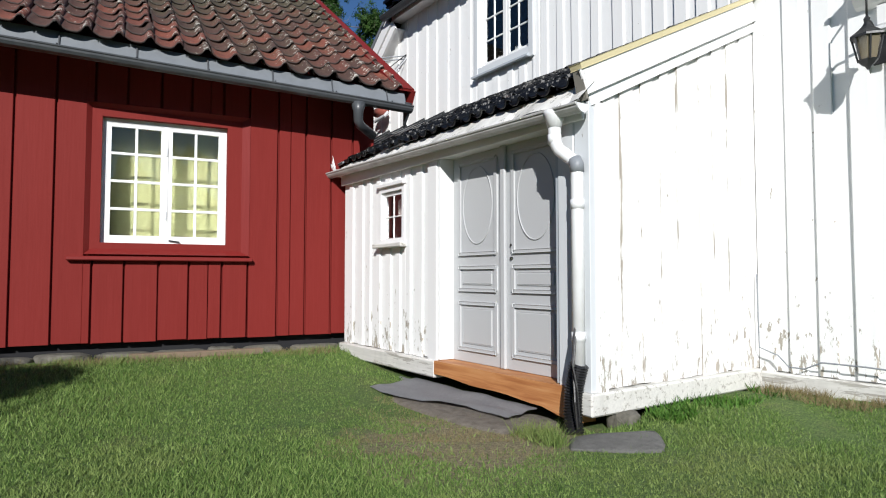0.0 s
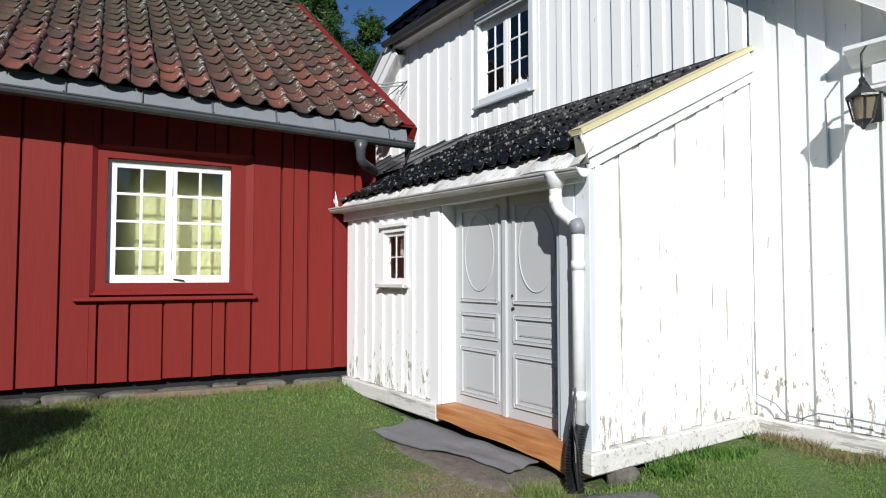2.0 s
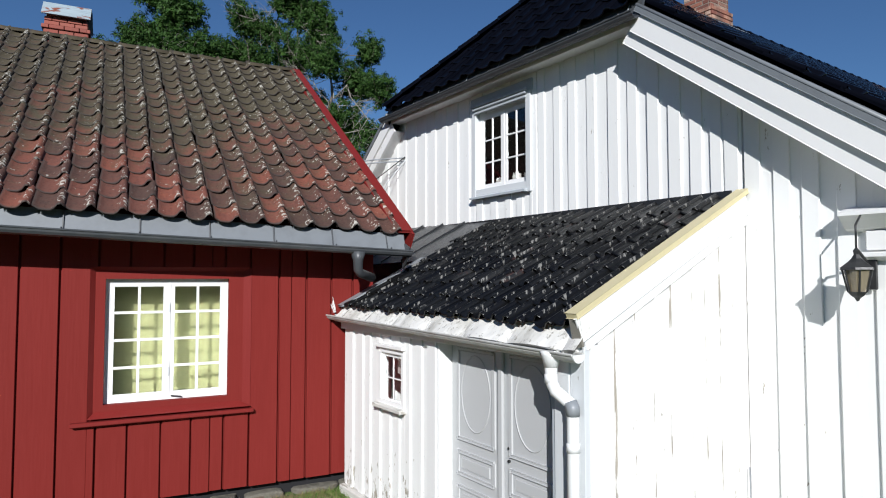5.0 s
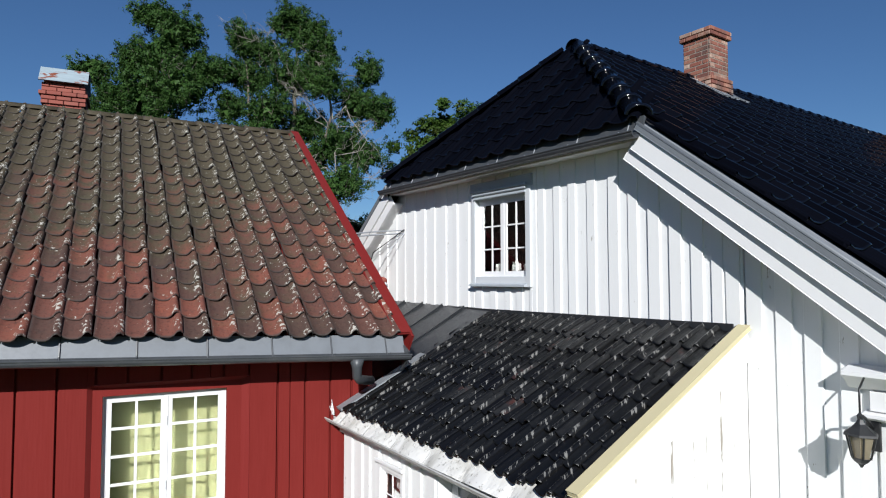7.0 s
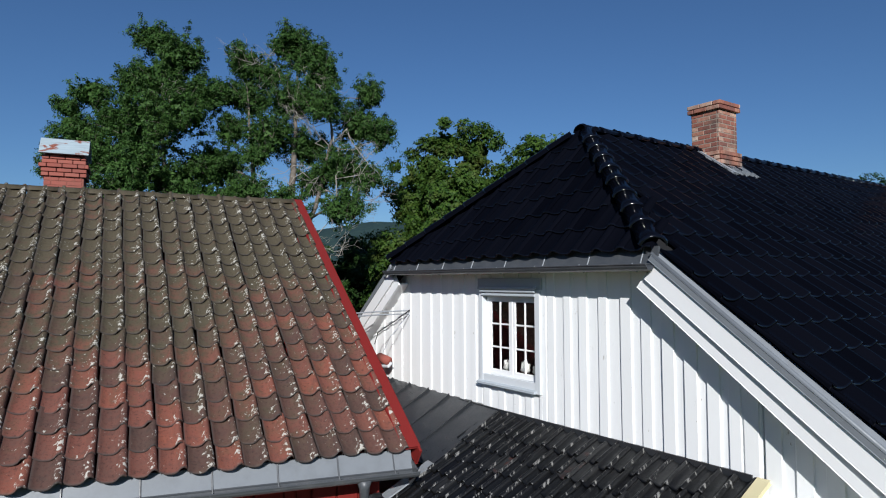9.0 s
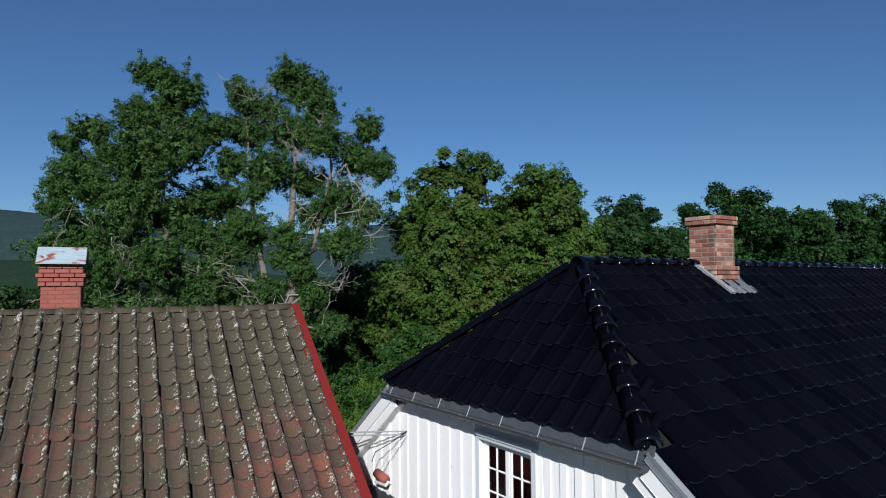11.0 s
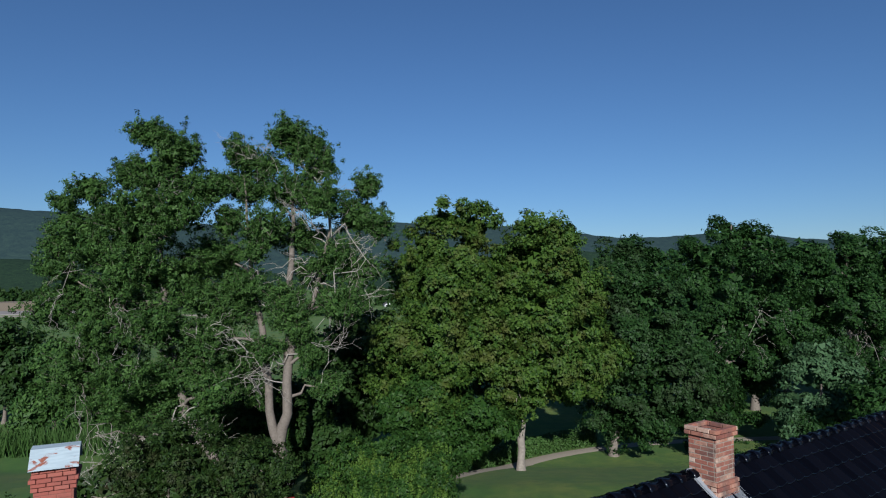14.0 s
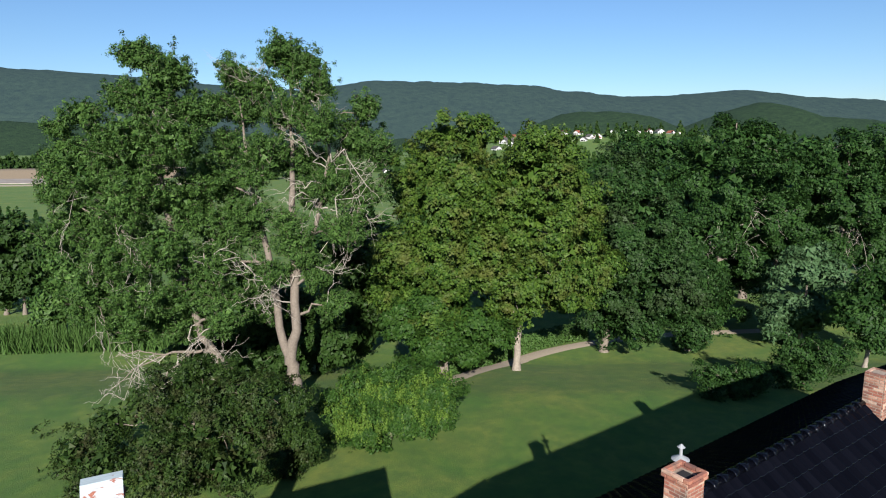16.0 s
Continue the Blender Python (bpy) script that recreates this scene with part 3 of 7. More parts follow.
def cladding(parent, x0, x1, top, bottom, y, mat, pitch, over, name="plank", skip=(), thick=0.026, proud=0.024, vary=0.15, flip=-1, gap=0.004, joints=()):
    """Board and batten: wide under boards with over boards proud of the joints. top(x), bottom(x) give the ends."""
    def one(a, b, ya, yb, nm):
        edges = sorted({a, b, *[e for sk in skip for e in sk[:2] if a + 0.012 < e < b - 0.012]})
        for c, d in zip(edges, edges[1:]):
            piece(c, d, ya, yb, nm)

    def piece(a, b, ya, yb, nm):
        zt0, zt1, zb = top(a), top(b), min(bottom(a), bottom(b))
        spans = [(zb, None)]
        mid = (a + b) / 2
        for (sx0, sx1, sz0, sz1) in skip:
            if sx0 < mid < sx1:
                spans = [(zb, sz0), (sz1, None)]
        for lo, hi in spans:
            t0, t1 = (zt0, zt1) if hi is None else (hi, hi)
            if min(t0, t1) - lo < 0.03:
                continue
            jig = rng.uniform(-0.008, 0.008) if hi is None else 0
            lo += rng.uniform(-0.008, 0.008)
            lean = rng.uniform(-0.003, 0.003)
            bow = rng.uniform(-0.003, 0.004)
            c = 0.004
            yf, ybk = ya * flip, yb * flip
            bm = bmesh.new()
            edge = bm.verts.layers.float.new("plank_edge")
            ring = []
            for u in (0.0, 0.5, 1.0):
                za, zc = lo + (t0 + jig - lo) * u, lo + (t1 + jig - lo) * u
                dx = lean * u
                dy = flip * bow * (1 if u == 0.5 else 0)
                ring.append([bm.verts.new(p) for p in ((a + dx, y + ybk, za), (a + dx, y + yf - c * flip + dy, za), (a + c + dx, y + yf + dy, za), (b - c + dx, y + yf + dy, zc), (b + dx, y + yf - c * flip + dy, zc), (b + dx, y + ybk, zc))])
            for row in ring:
                for v, q in zip(row, (0.0, 0.0, c, b - a - c, b - a, b - a)):
                    v[edge] = q / (b - a)
            bm.faces.new(ring[0])
            bm.faces.new(ring[2][::-1])
            for lo_r, hi_r in zip(ring, ring[1:]):
                for i in range(6):
                    j = (i + 1) % 6
                    bm.faces.new((lo_r[i], hi_r[i], hi_r[j], lo_r[j]))
            part(nm, bm, mat, parent)

    x = x0
    base_gap = gap
    if joints:
        # over boards (a, b) set out one by one, under boards meeting behind them
        mids = [x0] + [(a + b) / 2 for a, b in joints if x0 + 0.03 < (a + b) / 2 < x1 - 0.03] + [x1]
        for a, b in zip(mids, mids[1:]):
            one(a, b - gap, thick, 0.0, name)
        for a, b in joints:
            one(max(a, x0), min(b, x1), thick + proud * rng.uniform(0.85, 1.15), thick, name)
        return
    while x < x1 - 0.02:
        gap = base_gap * rng.uniform(0.3, 1.5)
        w = pitch * (1 + rng.uniform(-vary, vary))
        if x + w > x1 - pitch * 0.4:
            w = x1 - x
        one(x, min(x + w - gap, x1), thick, 0.0, name)
        if over:
            cx = x + w
            ow = over * (1 + rng.uniform(-vary, vary))
            if cx < x1 - 0.03:
                one(cx - ow / 2, cx + ow / 2, thick + proud, thick, name)
        x += w


# ---- windows ----
def casement_window(parent, x0, x1, z0, z1, y, cols, rows, sashes, frame_mat, mullion=0.05, stile=0.05, bar=0.024, depth=0.06, name="window", flip=-1):
    """A glazed window facing -y (flip=-1): frame, sashes with bars, and one pane a light."""
    win = part(name, boxed_frame(x0, x1, y - depth / 2, y + depth / 2, z0, z1, stile * 0.8), frame_mat, parent)
    inner0, inner1 = x0 + stile * 0.8, x1 - stile * 0.8
    wsash = (inner1 - inner0 - (sashes - 1) * mullion) / sashes
    for s in range(sashes):
        a = inner0 + s * (wsash + mullion)
        b = a + wsash
        if s:
            part("mullion", boxed(a - mullion, a, y - depth * 0.55, y + depth * 0.4, z0 + stile * 0.8, z1 - stile * 0.8, bevel=0.004), frame_mat, win)
        lo, hi = z0 + stile * 0.8, z1 - stile * 0.8
        part("sash", boxed_frame(a, b, y - depth * 0.42, y + depth * 0.2, lo, hi, stile * 0.7), frame_mat, win)
        ga, gb, gl, gh = a + stile * 0.7, b - stile * 0.7, lo + stile * 0.7, hi - stile * 0.7
        pw = (gb - ga - (cols - 1) * bar) / cols
        ph = (gh - gl - (rows - 1) * bar) / rows
        for c in range(1, cols):
            xx = ga + c * pw + (c - 0.5) * bar
            part("glazing_bar", boxed(xx - bar / 2, xx + bar / 2, y - depth * 0.38, y + depth * 0.1, gl, gh, bevel=0.003), frame_mat, win)
        for r in range(1, rows):
            zz = gl + r * ph + (r - 0.5) * bar
            part("glazing_bar", boxed(ga, gb, y - depth * 0.36, y + depth * 0.09, zz - bar / 2, zz + bar / 2, bevel=0.003), frame_mat, win)
        for c in range(cols):
            for r in range(rows):
                px, pz = ga + c * (pw + bar), gl + r * (ph + bar)
                bm = boxed(px - 0.004, px + pw + 0.004, y - 0.004, y, pz - 0.004, pz + ph + 0.004)
                bmesh.ops.rotate(bm, verts=bm.verts, cent=(px + pw / 2, y, pz + ph / 2), matrix=Euler((rng.uniform(-0.006, 0.006), 0, rng.uniform(-0.006, 0.006))).to_matrix())
                pane = part("pane", bm, glass, win)
                pane.visible_shadow = False
    return win


def boxed_frame(x0, x1, y0, y1, z0, z1, w):
    """A rectangular frame of one piece, w wide."""
    bm = bmesh.new()
    rings = []
    for y in (y0, y1):
        for q in (0.0, w):
            rings.append([bm.verts.new((x, y, z)) for x, z in ((x0 + q, z0 + q), (x1 - q, z0 + q), (x1 - q, z1 - q), (x0 + q, z1 - q))])
    fo, fi, bo, bi = rings
    for i in range(4):
        j = (i + 1) % 4
        bm.faces.new((fo[i], fo[j], fi[j], fi[i]))
        bm.faces.new((bo[j], bo[i], bi[i], bi[j]))
        bm.faces.new((fo[j], fo[i], bo[i], bo[j]))
        bm.faces.new((fi[i], fi[j], bi[j], bi[i]))
    bmesh.ops.recalc_face_normals(bm, faces=bm.faces)
    return bm



def wall_with_hole(x0, x1, z0, top, y0, y1, holes):
    """A wall slab facing -y between y0 and y1; top is a list of (x, z) from x0 to x1; holes are (x0, x1, z0, z1)."""
    bm = bmesh.new()
    xs = sorted({x0, x1, *[h[0] for h in holes], *[h[1] for h in holes], *[t[0] for t in top]})
    tx, tz = [t[0] for t in top], [t[1] for t in top]
    for a, b in zip(xs, xs[1:]):
        mid = (a + b) / 2
        cuts = [h for h in holes if h[0] < mid < h[1]]
        ta, tb = float(np.interp(a, tx, tz)), float(np.interp(b, tx, tz))
        spans = [(z0, cuts[0][2], cuts[0][2]), (cuts[0][3], ta, tb)] if cuts else [(z0, ta, tb)]
        for lo, ha, hb in spans:
            prism(bm, [(a, y0, lo), (b, y0, lo), (b, y0, hb), (a, y0, ha)], (0, 1, 0), y1 - y0)
    return bm

# ---- white house: x along the gable, y into the house ----
WHITE = pose(0.689, 7.79, 0, 0, 0, -55.5)
white_house = thing("white_house", WHITE, "old white board-clad wooden house with black glazed half-hipped roof", "house")
RIDGE_Z, HIP_Z, HIP_X, HIP_Y, EAVE_OUT = 7.04, 5.20, 2.42, 1.55, 0.2
SLOPE = (RIDGE_Z - HIP_Z) / HIP_X          # rise per metre of the two main slopes
HALF = 4.9                                  # half the gable's width
# unseen rear length is added for its long shadow over the lawn
DEPTH = 24.0


def gable_top(x):
    return min(HIP_Z - 0.16, RIDGE_Z - 0.26 - abs(x) * SLOPE)


UW = (-0.355, 0.625, 3.70, 4.72)              # attic window opening
gable = part("gable_wall", wall_with_hole(-HALF, HALF, 0.1, [(-HALF, gable_top(HALF)), (-HIP_X, HIP_Z - 0.16), (HIP_X, HIP_Z - 0.16), (HALF, gable_top(HALF))], 0.03, 0.10, [UW]), white_board, white_house)
part("side_wall", boxed(-HALF, -HALF + 0.2, 0.10, DEPTH, 0.1, gable_top(HALF) + 0.05), white_board, white_house)
part("side_wall", boxed(HALF - 0.2, HALF, 0.10, DEPTH, 0.1, gable_top(HALF) + 0.05), white_board, white_house)
part("back_wall", wall_with_hole(-HALF, HALF, 0.1, [(-HALF, gable_top(HALF)), (0, RIDGE_Z - 0.3), (HALF, gable_top(HALF))], DEPTH, DEPTH + 0.2, []), white_board, white_house)
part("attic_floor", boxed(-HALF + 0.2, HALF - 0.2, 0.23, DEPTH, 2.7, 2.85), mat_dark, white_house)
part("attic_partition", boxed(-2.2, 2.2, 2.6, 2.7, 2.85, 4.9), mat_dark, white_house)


def white_cladding():
    # upper boards above the lean-to roof, then the full-height ones beside the porch
    left = [-3.42, -3.14, -2.86, -2.58, -2.30, -2.03, -1.75, -1.476, -1.186, -0.911, -0.649, -0.377, -0.086, 0.209, 0.417, 0.664, 0.80, 1.064, 1.29, 1.57, 1.86, 2.11, 2.347, 2.58, 2.803, 3.003, 3.135]
    cladding(gable, -3.6, 3.29, gable_top, lambda x: 3.33 - 0.012 * (x + 3), 0.03, white_board, 0.245, 0.11, proud=0.018, joints=[(x, x + rng.uniform(0.105, 0.135)) for x in left], skip=[(UW[0] - 0.076, UW[1] + 0.086, 3.58, 4.94)])
    cladding(gable, 3.30, HALF, gable_top, lambda x: 0.235, 0.03, white_board, 0.245, 0.12, proud=0.018, joints=[(x, x + rng.uniform(0.105, 0.135)) for x in (3.312, 3.553, 3.769, 4.019, 4.26, 4.50, 4.74)])
    cladding(gable, -HALF, -3.6, gable_top, lambda x: 0.45, 0.03, white_board, 0.25, 0.12)


def sloped_roof_slab(x_sign):
    bm = bmesh.new()
    x_low = (HALF + 0.35)
    z_low = RIDGE_Z - 0.14 - x_low * SLOPE
    s = x_sign
    pts = [(0, HIP_Y, RIDGE_Z - 0.14), (s * HIP_X, -EAVE_OUT, HIP_Z - 0.14), (s * x_low, -EAVE_OUT, z_low), (s * x_low, DEPTH + 0.3, z_low), (0, DEPTH + 0.3, RIDGE_Z - 0.14)]
    if s < 0:
        pts = pts[::-1]
    return prism(bm, pts, (0, 0, 1), 0.1)


roof = part("roof", sloped_roof_slab(1), mat_deck, white_house, "roof deck under black glazed tiles")
part("roof_slope", sloped_roof_slab(-1), mat_deck, white_house)
part("hip_slope", prism(bmesh.new(), [(-HIP_X, -EAVE_OUT, HIP_Z - 0.14), (HIP_X, -EAVE_OUT, HIP_Z - 0.14), (0, HIP_Y, RIDGE_Z - 0.14)], (0, 0, 1), 0.1), mat_deck, white_house)

# bargeboards, soffits and metal cappings down both sides of the gable
for s in (-1, 1):
    x_low, z_low = s * (HALF + 0.3), RIDGE_Z - 0.1 - (HALF + 0.3) * SLOPE
    a, b = Vector((s * HIP_X, 0, HIP_Z - 0.1)), Vector((x_low, 0, z_low))
    lab = "white painted bargeboard" if s > 0 else ""
    part("bargeboard", board(bmesh.new(), a + Vector((-s * 0.14, -0.195, -0.29 + 0.14 * SLOPE)), b + Vector((0, -0.195, -0.335)), 0.18, 0.026), white_trim, white_house, lab)
    part("bargeboard", board(bmesh.new(), a + Vector((-s * 0.02, -0.225, -0.095)), b + Vector((0, -0.225, -0.125)), 0.21, 0.026), white_trim, white_house)
    part("soffit", board(bmesh.new(), a + Vector((-s * 0.16, -0.08, -0.36 + 0.16 * SLOPE)), b + Vector((0, -0.08, -0.36)), 0.022, 0.22), white_trim, white_house)
    part("verge_capping", board(bmesh.new(), a + Vector((-s * 0.01, -0.246, 0.02)), b + Vector((0, -0.246, 0.0)), 0.055, 0.014), apron_grey, white_house, "grey metal verge capping")
    part("verge_roll", tube(bmesh.new(), [a + Vector((-s * 0.01, -0.23, 0.055)), b + Vector((0, -0.23, 0.04))], 0.022, 8), apron_grey, white_house, smooth=True)
    part("verge_flashing", board(bmesh.new(), a + Vector((-s * 0.01, -0.16, 0.06)), b + Vector((0, -0.16, 0.06)), 0.016, 0.14), flash_grey, white_house)

# hip eave: fascia, metal apron, gutter and brackets
part("eave_fascia", boxed(-HIP_X + 0.05, HIP_X - 0.05, -0.19, -0.165, HIP_Z - 0.20, HIP_Z - 0.1, bevel=0.003), white_trim, white_house)
part("eave_soffit", boxed(-HIP_X + 0.05, HIP_X - 0.05, -0.165, 0.0, HIP_Z - 0.20, HIP_Z - 0.18), white_trim, white_house)
part("eave_apron", prism(bmesh.new(), [(-HIP_X - 0.04, -0.215, HIP_Z - 0.16), (-HIP_X - 0.04, -0.16, HIP_Z + 0.02), (-HIP_X - 0.04, -0.185, HIP_Z + 0.03), (-HIP_X - 0.04, -0.245, HIP_Z - 0.16)], (1, 0, 0), 2 * HIP_X + 0.08), gutter_grey, white_house)
white_gutter = part("gutter", half_round(bmesh.new(), (-HIP_X - 0.03, -0.30, HIP_Z - 0.14), (HIP_X + 0.03, -0.30, HIP_Z - 0.14), 0.062), gutter_grey, white_house, "dark grey half-round gutter")
for i in range(8):
    x = -HIP_X + 0.12 + i * (2 * HIP_X - 0.24) / 7
    part("gutter_bracket", tube(bmesh.new(), [(x, -0.18, HIP_Z + 0.03), (x, -0.25, HIP_Z - 0.13), (x, -0.30, HIP_Z - 0.21), (x, -0.37, HIP_Z - 0.13)], 0.007, 5), flash_grey, white_gutter)

# attic window with its casing
for x0, x1 in ((UW[0] - 0.075, UW[0]), (UW[1], UW[1] + 0.085)):
    part("window_casing", boxed(x0, x1, -0.045, 0.03, 3.58, 4.80, bevel=0.004), pale_trim, white_house, "pale grey window casing")
# head parts painted grey: the eave's shadow is put into their colour
part("window_casing", boxed(UW[0] - 0.10, UW[1] + 0.11, -0.045, 0.03, 4.80, 4.94, bevel=0.004), grey_shade_trim, white_house)
for k, (z, out) in enumerate(((4.715, 0.062), (4.762, 0.078), (4.80, 0.095))):
    part("window_head", boxed(UW[0] - 0.02 - 0.015 * k, UW[1] + 0.02 + 0.015 * k, -out, -0.0451, z, z + 0.034, bevel=0.008), grey_shade_trim, white_house)
part("window_apron", boxed(UW[0] + 0.001, UW[1] - 0.001, -0.04, 0.03, 3.615, UW[2] + 0.012, bevel=0.003), pale_trim, white_house)
part("window_sill", prism(bmesh.new(), [(UW[0] - 0.09, -0.085, 3.585), (UW[0] - 0.09, -0.085, 3.61), (UW[0] - 0.09, -0.03, 3.63), (UW[0] - 0.09, -0.03, 3.585)], (1, 0, 0), UW[1] - UW[0] + 0.11), grey_shade_trim, white_house, "grey sloping sill")
casement_window(white_house, UW[0], UW[1], UW[2], UW[3], 0.05, 2, 3, 2, white_trim, mullion=0.04, stile=0.052, bar=0.020, depth=0.04)
# black sheet behind the attic window paints its unlit room
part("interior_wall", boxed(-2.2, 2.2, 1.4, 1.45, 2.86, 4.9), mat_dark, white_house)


def cloth_heap(parent, cx, cy, z, w, h):
    bm = bmesh.new()
    bmesh.ops.create_icosphere(bm, subdivisions=3, radius=0.5)
    for v in bm.verts:
        n = noise.noise(v.co * 4 + Vector((cx * 9, 0, 0)))
        v.co = Vector((cx + v.co.x * w * (1 + n * 0.7), cy + v.co.y * 0.1, z + max(0, v.co.z + 0.35) * h * (1 + n)))
    return part("cloth", bm, mat_cloth, parent)


cloth_heap(white_house, -0.13, 0.20, UW[2] + 0.06, 0.16, 0.12)
cloth_heap(white_house, 0.20, 0.20, UW[2] + 0.06, 0.15, 0.13)
cloth_heap(white_house, 0.43, 0.20, UW[2] + 0.06, 0.16, 0.1)

# sill beam and stone footing beside the porch
part("sill_beam", boxed(3.32, HALF, -0.06, 0.15, 0.065, 0.23, bevel=0.012), pale_sill, white_house, "weathered pale sill beam")
part("sill_beam", boxed(-HALF, 3.2, -0.03, 0.15, 0.065, 0.24, bevel=0.012), pale_sill, white_house)

# ---- entrance porch leaning on the gable ----
porch = thing("entrance_porch", WHITE, "white board-clad lean-to porch with grey double doors and black tiles", "porch")
PX0, PX1, PY = -0.28, 3.31, -1.97
TOP_Z, EAVE_Z = 3.25, 2.235                # lean-to roof at the gable and at its eave
EY = PY - 0.01


def lean_z(y):
    return TOP_Z + (TOP_Z - EAVE_Z) / (0 - EY) * y


DOOR = (1.62, 3.03, 0.24, 2.04)
SMALL = (0.61, 1.00, 1.32, 1.80)
front = part("front_wall", wall_with_hole(PX0, PX1, 0.15, [(PX0, lean_z(PY) - 0.12), (PX1, lean_z(PY) - 0.12)], PY + 0.03, PY + 0.075, [DOOR, (SMALL[0] - 0.03, SMALL[1] + 0.03, SMALL[2] - 0.03, SMALL[3] + 0.03)]), white_board, porch)
side_m = pose(PX1, PY, 0, 0, 0, 90)
side = part("side_wall", wall_with_hole(0, -PY, 0.15, [(0, lean_z(PY) - 0.12), (-PY, lean_z(0) - 0.12)], 0.03, 0.12, []), bare_board, porch, at=side_m)
part("left_wall", boxed(PX0, PX0 + 0.1, PY + 0.16, 0, 0.15, lean_z(PY) - 0.12), white_board, porch)
part("porch_floor", boxed(PX0 + 0.1, PX1 - 0.15, PY + 0.16, 0.0, 0.15, 0.25), mat_dark, porch)


def porch_cladding():
    cladding(front, PX0, DOOR[0] - 0.16, lambda x: lean_z(PY) - 0.13, lambda x: 0.27, PY + 0.03, white_board, 0.20, 0.095, proud=0.018, skip=[(SMALL[0] - 0.052, SMALL[1] + 0.052, SMALL[2] - 0.03, SMALL[3] + 0.055)])
    cladding(side, 0.09, -PY + 0.02, lambda x: lean_z(x + PY) - 0.13, lambda x: 0.255, 0.03, white_flaky, 0.165, 0.1, thick=0.012, proud=0.016, gap=0.003,
             joints=[(0.128, 0.243), (0.302, 0.434), (0.515, 0.643), (0.728, 0.822), (0.926, 1.053), (1.20, 1.314), (1.376, 1.511), (1.576, 1.701), (1.769, 1.99)])


part("corner_board", boxed(PX1 - 0.115, PX1 + 0.012, PY - 0.022, PY + 0.03, 0.2, lean_z(PY) - 0.14, bevel=0.004), pale_trim, porch)
part("corner_board", boxed(PX1 - 0.03, PX1 + 0.03, PY + 0.032, PY + 0.12, 0.2, lean_z(PY) - 0.14, bevel=0.004), white_board, porch)
part("sill_beam", boxed(PX0 + 0.0, DOOR[0] - 0.02, PY - 0.06, PY + 0.1, 0.12, 0.265, bevel=0.012), pale_sill, porch, "weathered pale sill beam")
part("sill_beam", boxed(PX1 - 0.1, PX1 + 0.05, PY - 0.06, -0.062, 0.105, 0.25, bevel=0.012), pale_sill, porch)

# door frame, posts and lintel
part("door_post", boxed(DOOR[0] - 0.16, DOOR[0] - 0.02, PY - 0.035, PY + 0.03, 0.2, 1.999, bevel=0.005), white_trim, porch)
part("door_reveal", boxed(DOOR[0] - 0.018, DOOR[0] + 0.012, PY - 0.02, PY + 0.2, 0.272, 1.999, bevel=0.003), white_trim, porch)
# right jamb greyer than the left: its shade is put into the colour
part("door_reveal", boxed(DOOR[1] - 0.012, DOOR[1] + 0.018, PY - 0.02, PY + 0.2, 0.272, 1.999, bevel=0.003), grey_shade_trim, porch)
part("door_post", boxed(DOOR[1] + 0.02, PX1 - 0.118, PY - 0.03, PY + 0.03, 0.2, 1.999, bevel=0.005), pale_trim, porch)
part("lintel", boxed(DOOR[0] - 0.16, PX1 - 0.118, PY - 0.03, PY + 0.16, 2.0, 2.12, bevel=0.005), white_trim, porch)


def timber_sill():
    """The new orange timber under the doors, cut wavy along its lower edge."""
    bm = bmesh.new()
    n = 16
    x0, x1 = DOOR[0] - 0.02, PX1 - 0.10
    lo = [(x0 + (x1 - x0) * i / n, PY - 0.06, 0.155 - 0.055 * i / n + 0.006 * math.sin(i * 0.9) - (0.022 * (i - 13) if i > 13 else 0)) for i in range(n + 1)]
    hi = [(x1, PY - 0.06, 0.268), (x0, PY - 0.06, 0.268)]
    prism(bm, lo + hi, (0, 1, 0), 0.20)
    return part("timber_threshold", bm, orange_wood, porch, "fresh orange-brown timber threshold beam")


timber_sill()


def door_leaf(x0, x1, hinge):
    y = PY + 0.12
    z0, z1 = 0.27, 2.03
    door = part("door", boxed(x0, x1, y, y + 0.04, z0, z1, bevel=0.004), grey_door, porch, "grey painted panelled door leaf")
    w = x1 - x0
    # raised mouldings round the two lower panels and the tall upper one
    for a, b, top in ((0.11, 0.49, False), (0.60, 0.785, False), (0.90, 1.66, True)):
        pa, pb = x0 + 0.10, x1 - 0.10
        lo, hi = z0 + a, z0 + b
        bm = bmesh.new()
        for (ax, az, bx, bz) in ((pa, lo, pb, lo), (pa, hi, pb, hi), (pa, lo, pa, hi), (pb, lo, pb, hi)):
            board(bm, (ax, y - 0.007, az), (bx, y - 0.007, bz), 0.026, 0.014, up=(1, 0, 0) if ax == bx else (0, 0, 1), bevel=0.005)
        part("moulding", bm, grey_door, door)
        if top:
            c = ((pa + pb) / 2, (lo + hi) / 2 + 0.02)
            pts = [(c[0] + (pb - pa) * 0.40 * math.cos(t), y - 0.004, c[1] + (hi - lo) * 0.42 * math.sin(t)) for t in (2 * math.pi * k / 40 for k in range(41))]
            part("oval_moulding", tube(bmesh.new(), pts, 0.005, 6, caps=False), grey_door, door, smooth=True)
        else:
            part("raised_field", boxed(pa + 0.05, pb - 0.05, y - 0.010, y, lo + 0.045, hi - 0.045, bevel=0.008), grey_door, door)
    return door


mid = (DOOR[0] + DOOR[1]) / 2
door_leaf(DOOR[0] + 0.014, mid - 0.003, -1)
right_leaf = door_leaf(mid + 0.003, DOOR[1] - 0.014, 1)
part("cover_strip", boxed(mid - 0.03, mid + 0.03, PY + 0.09, PY + 0.119, 0.27, 2.03, bevel=0.008), grey_door, porch)
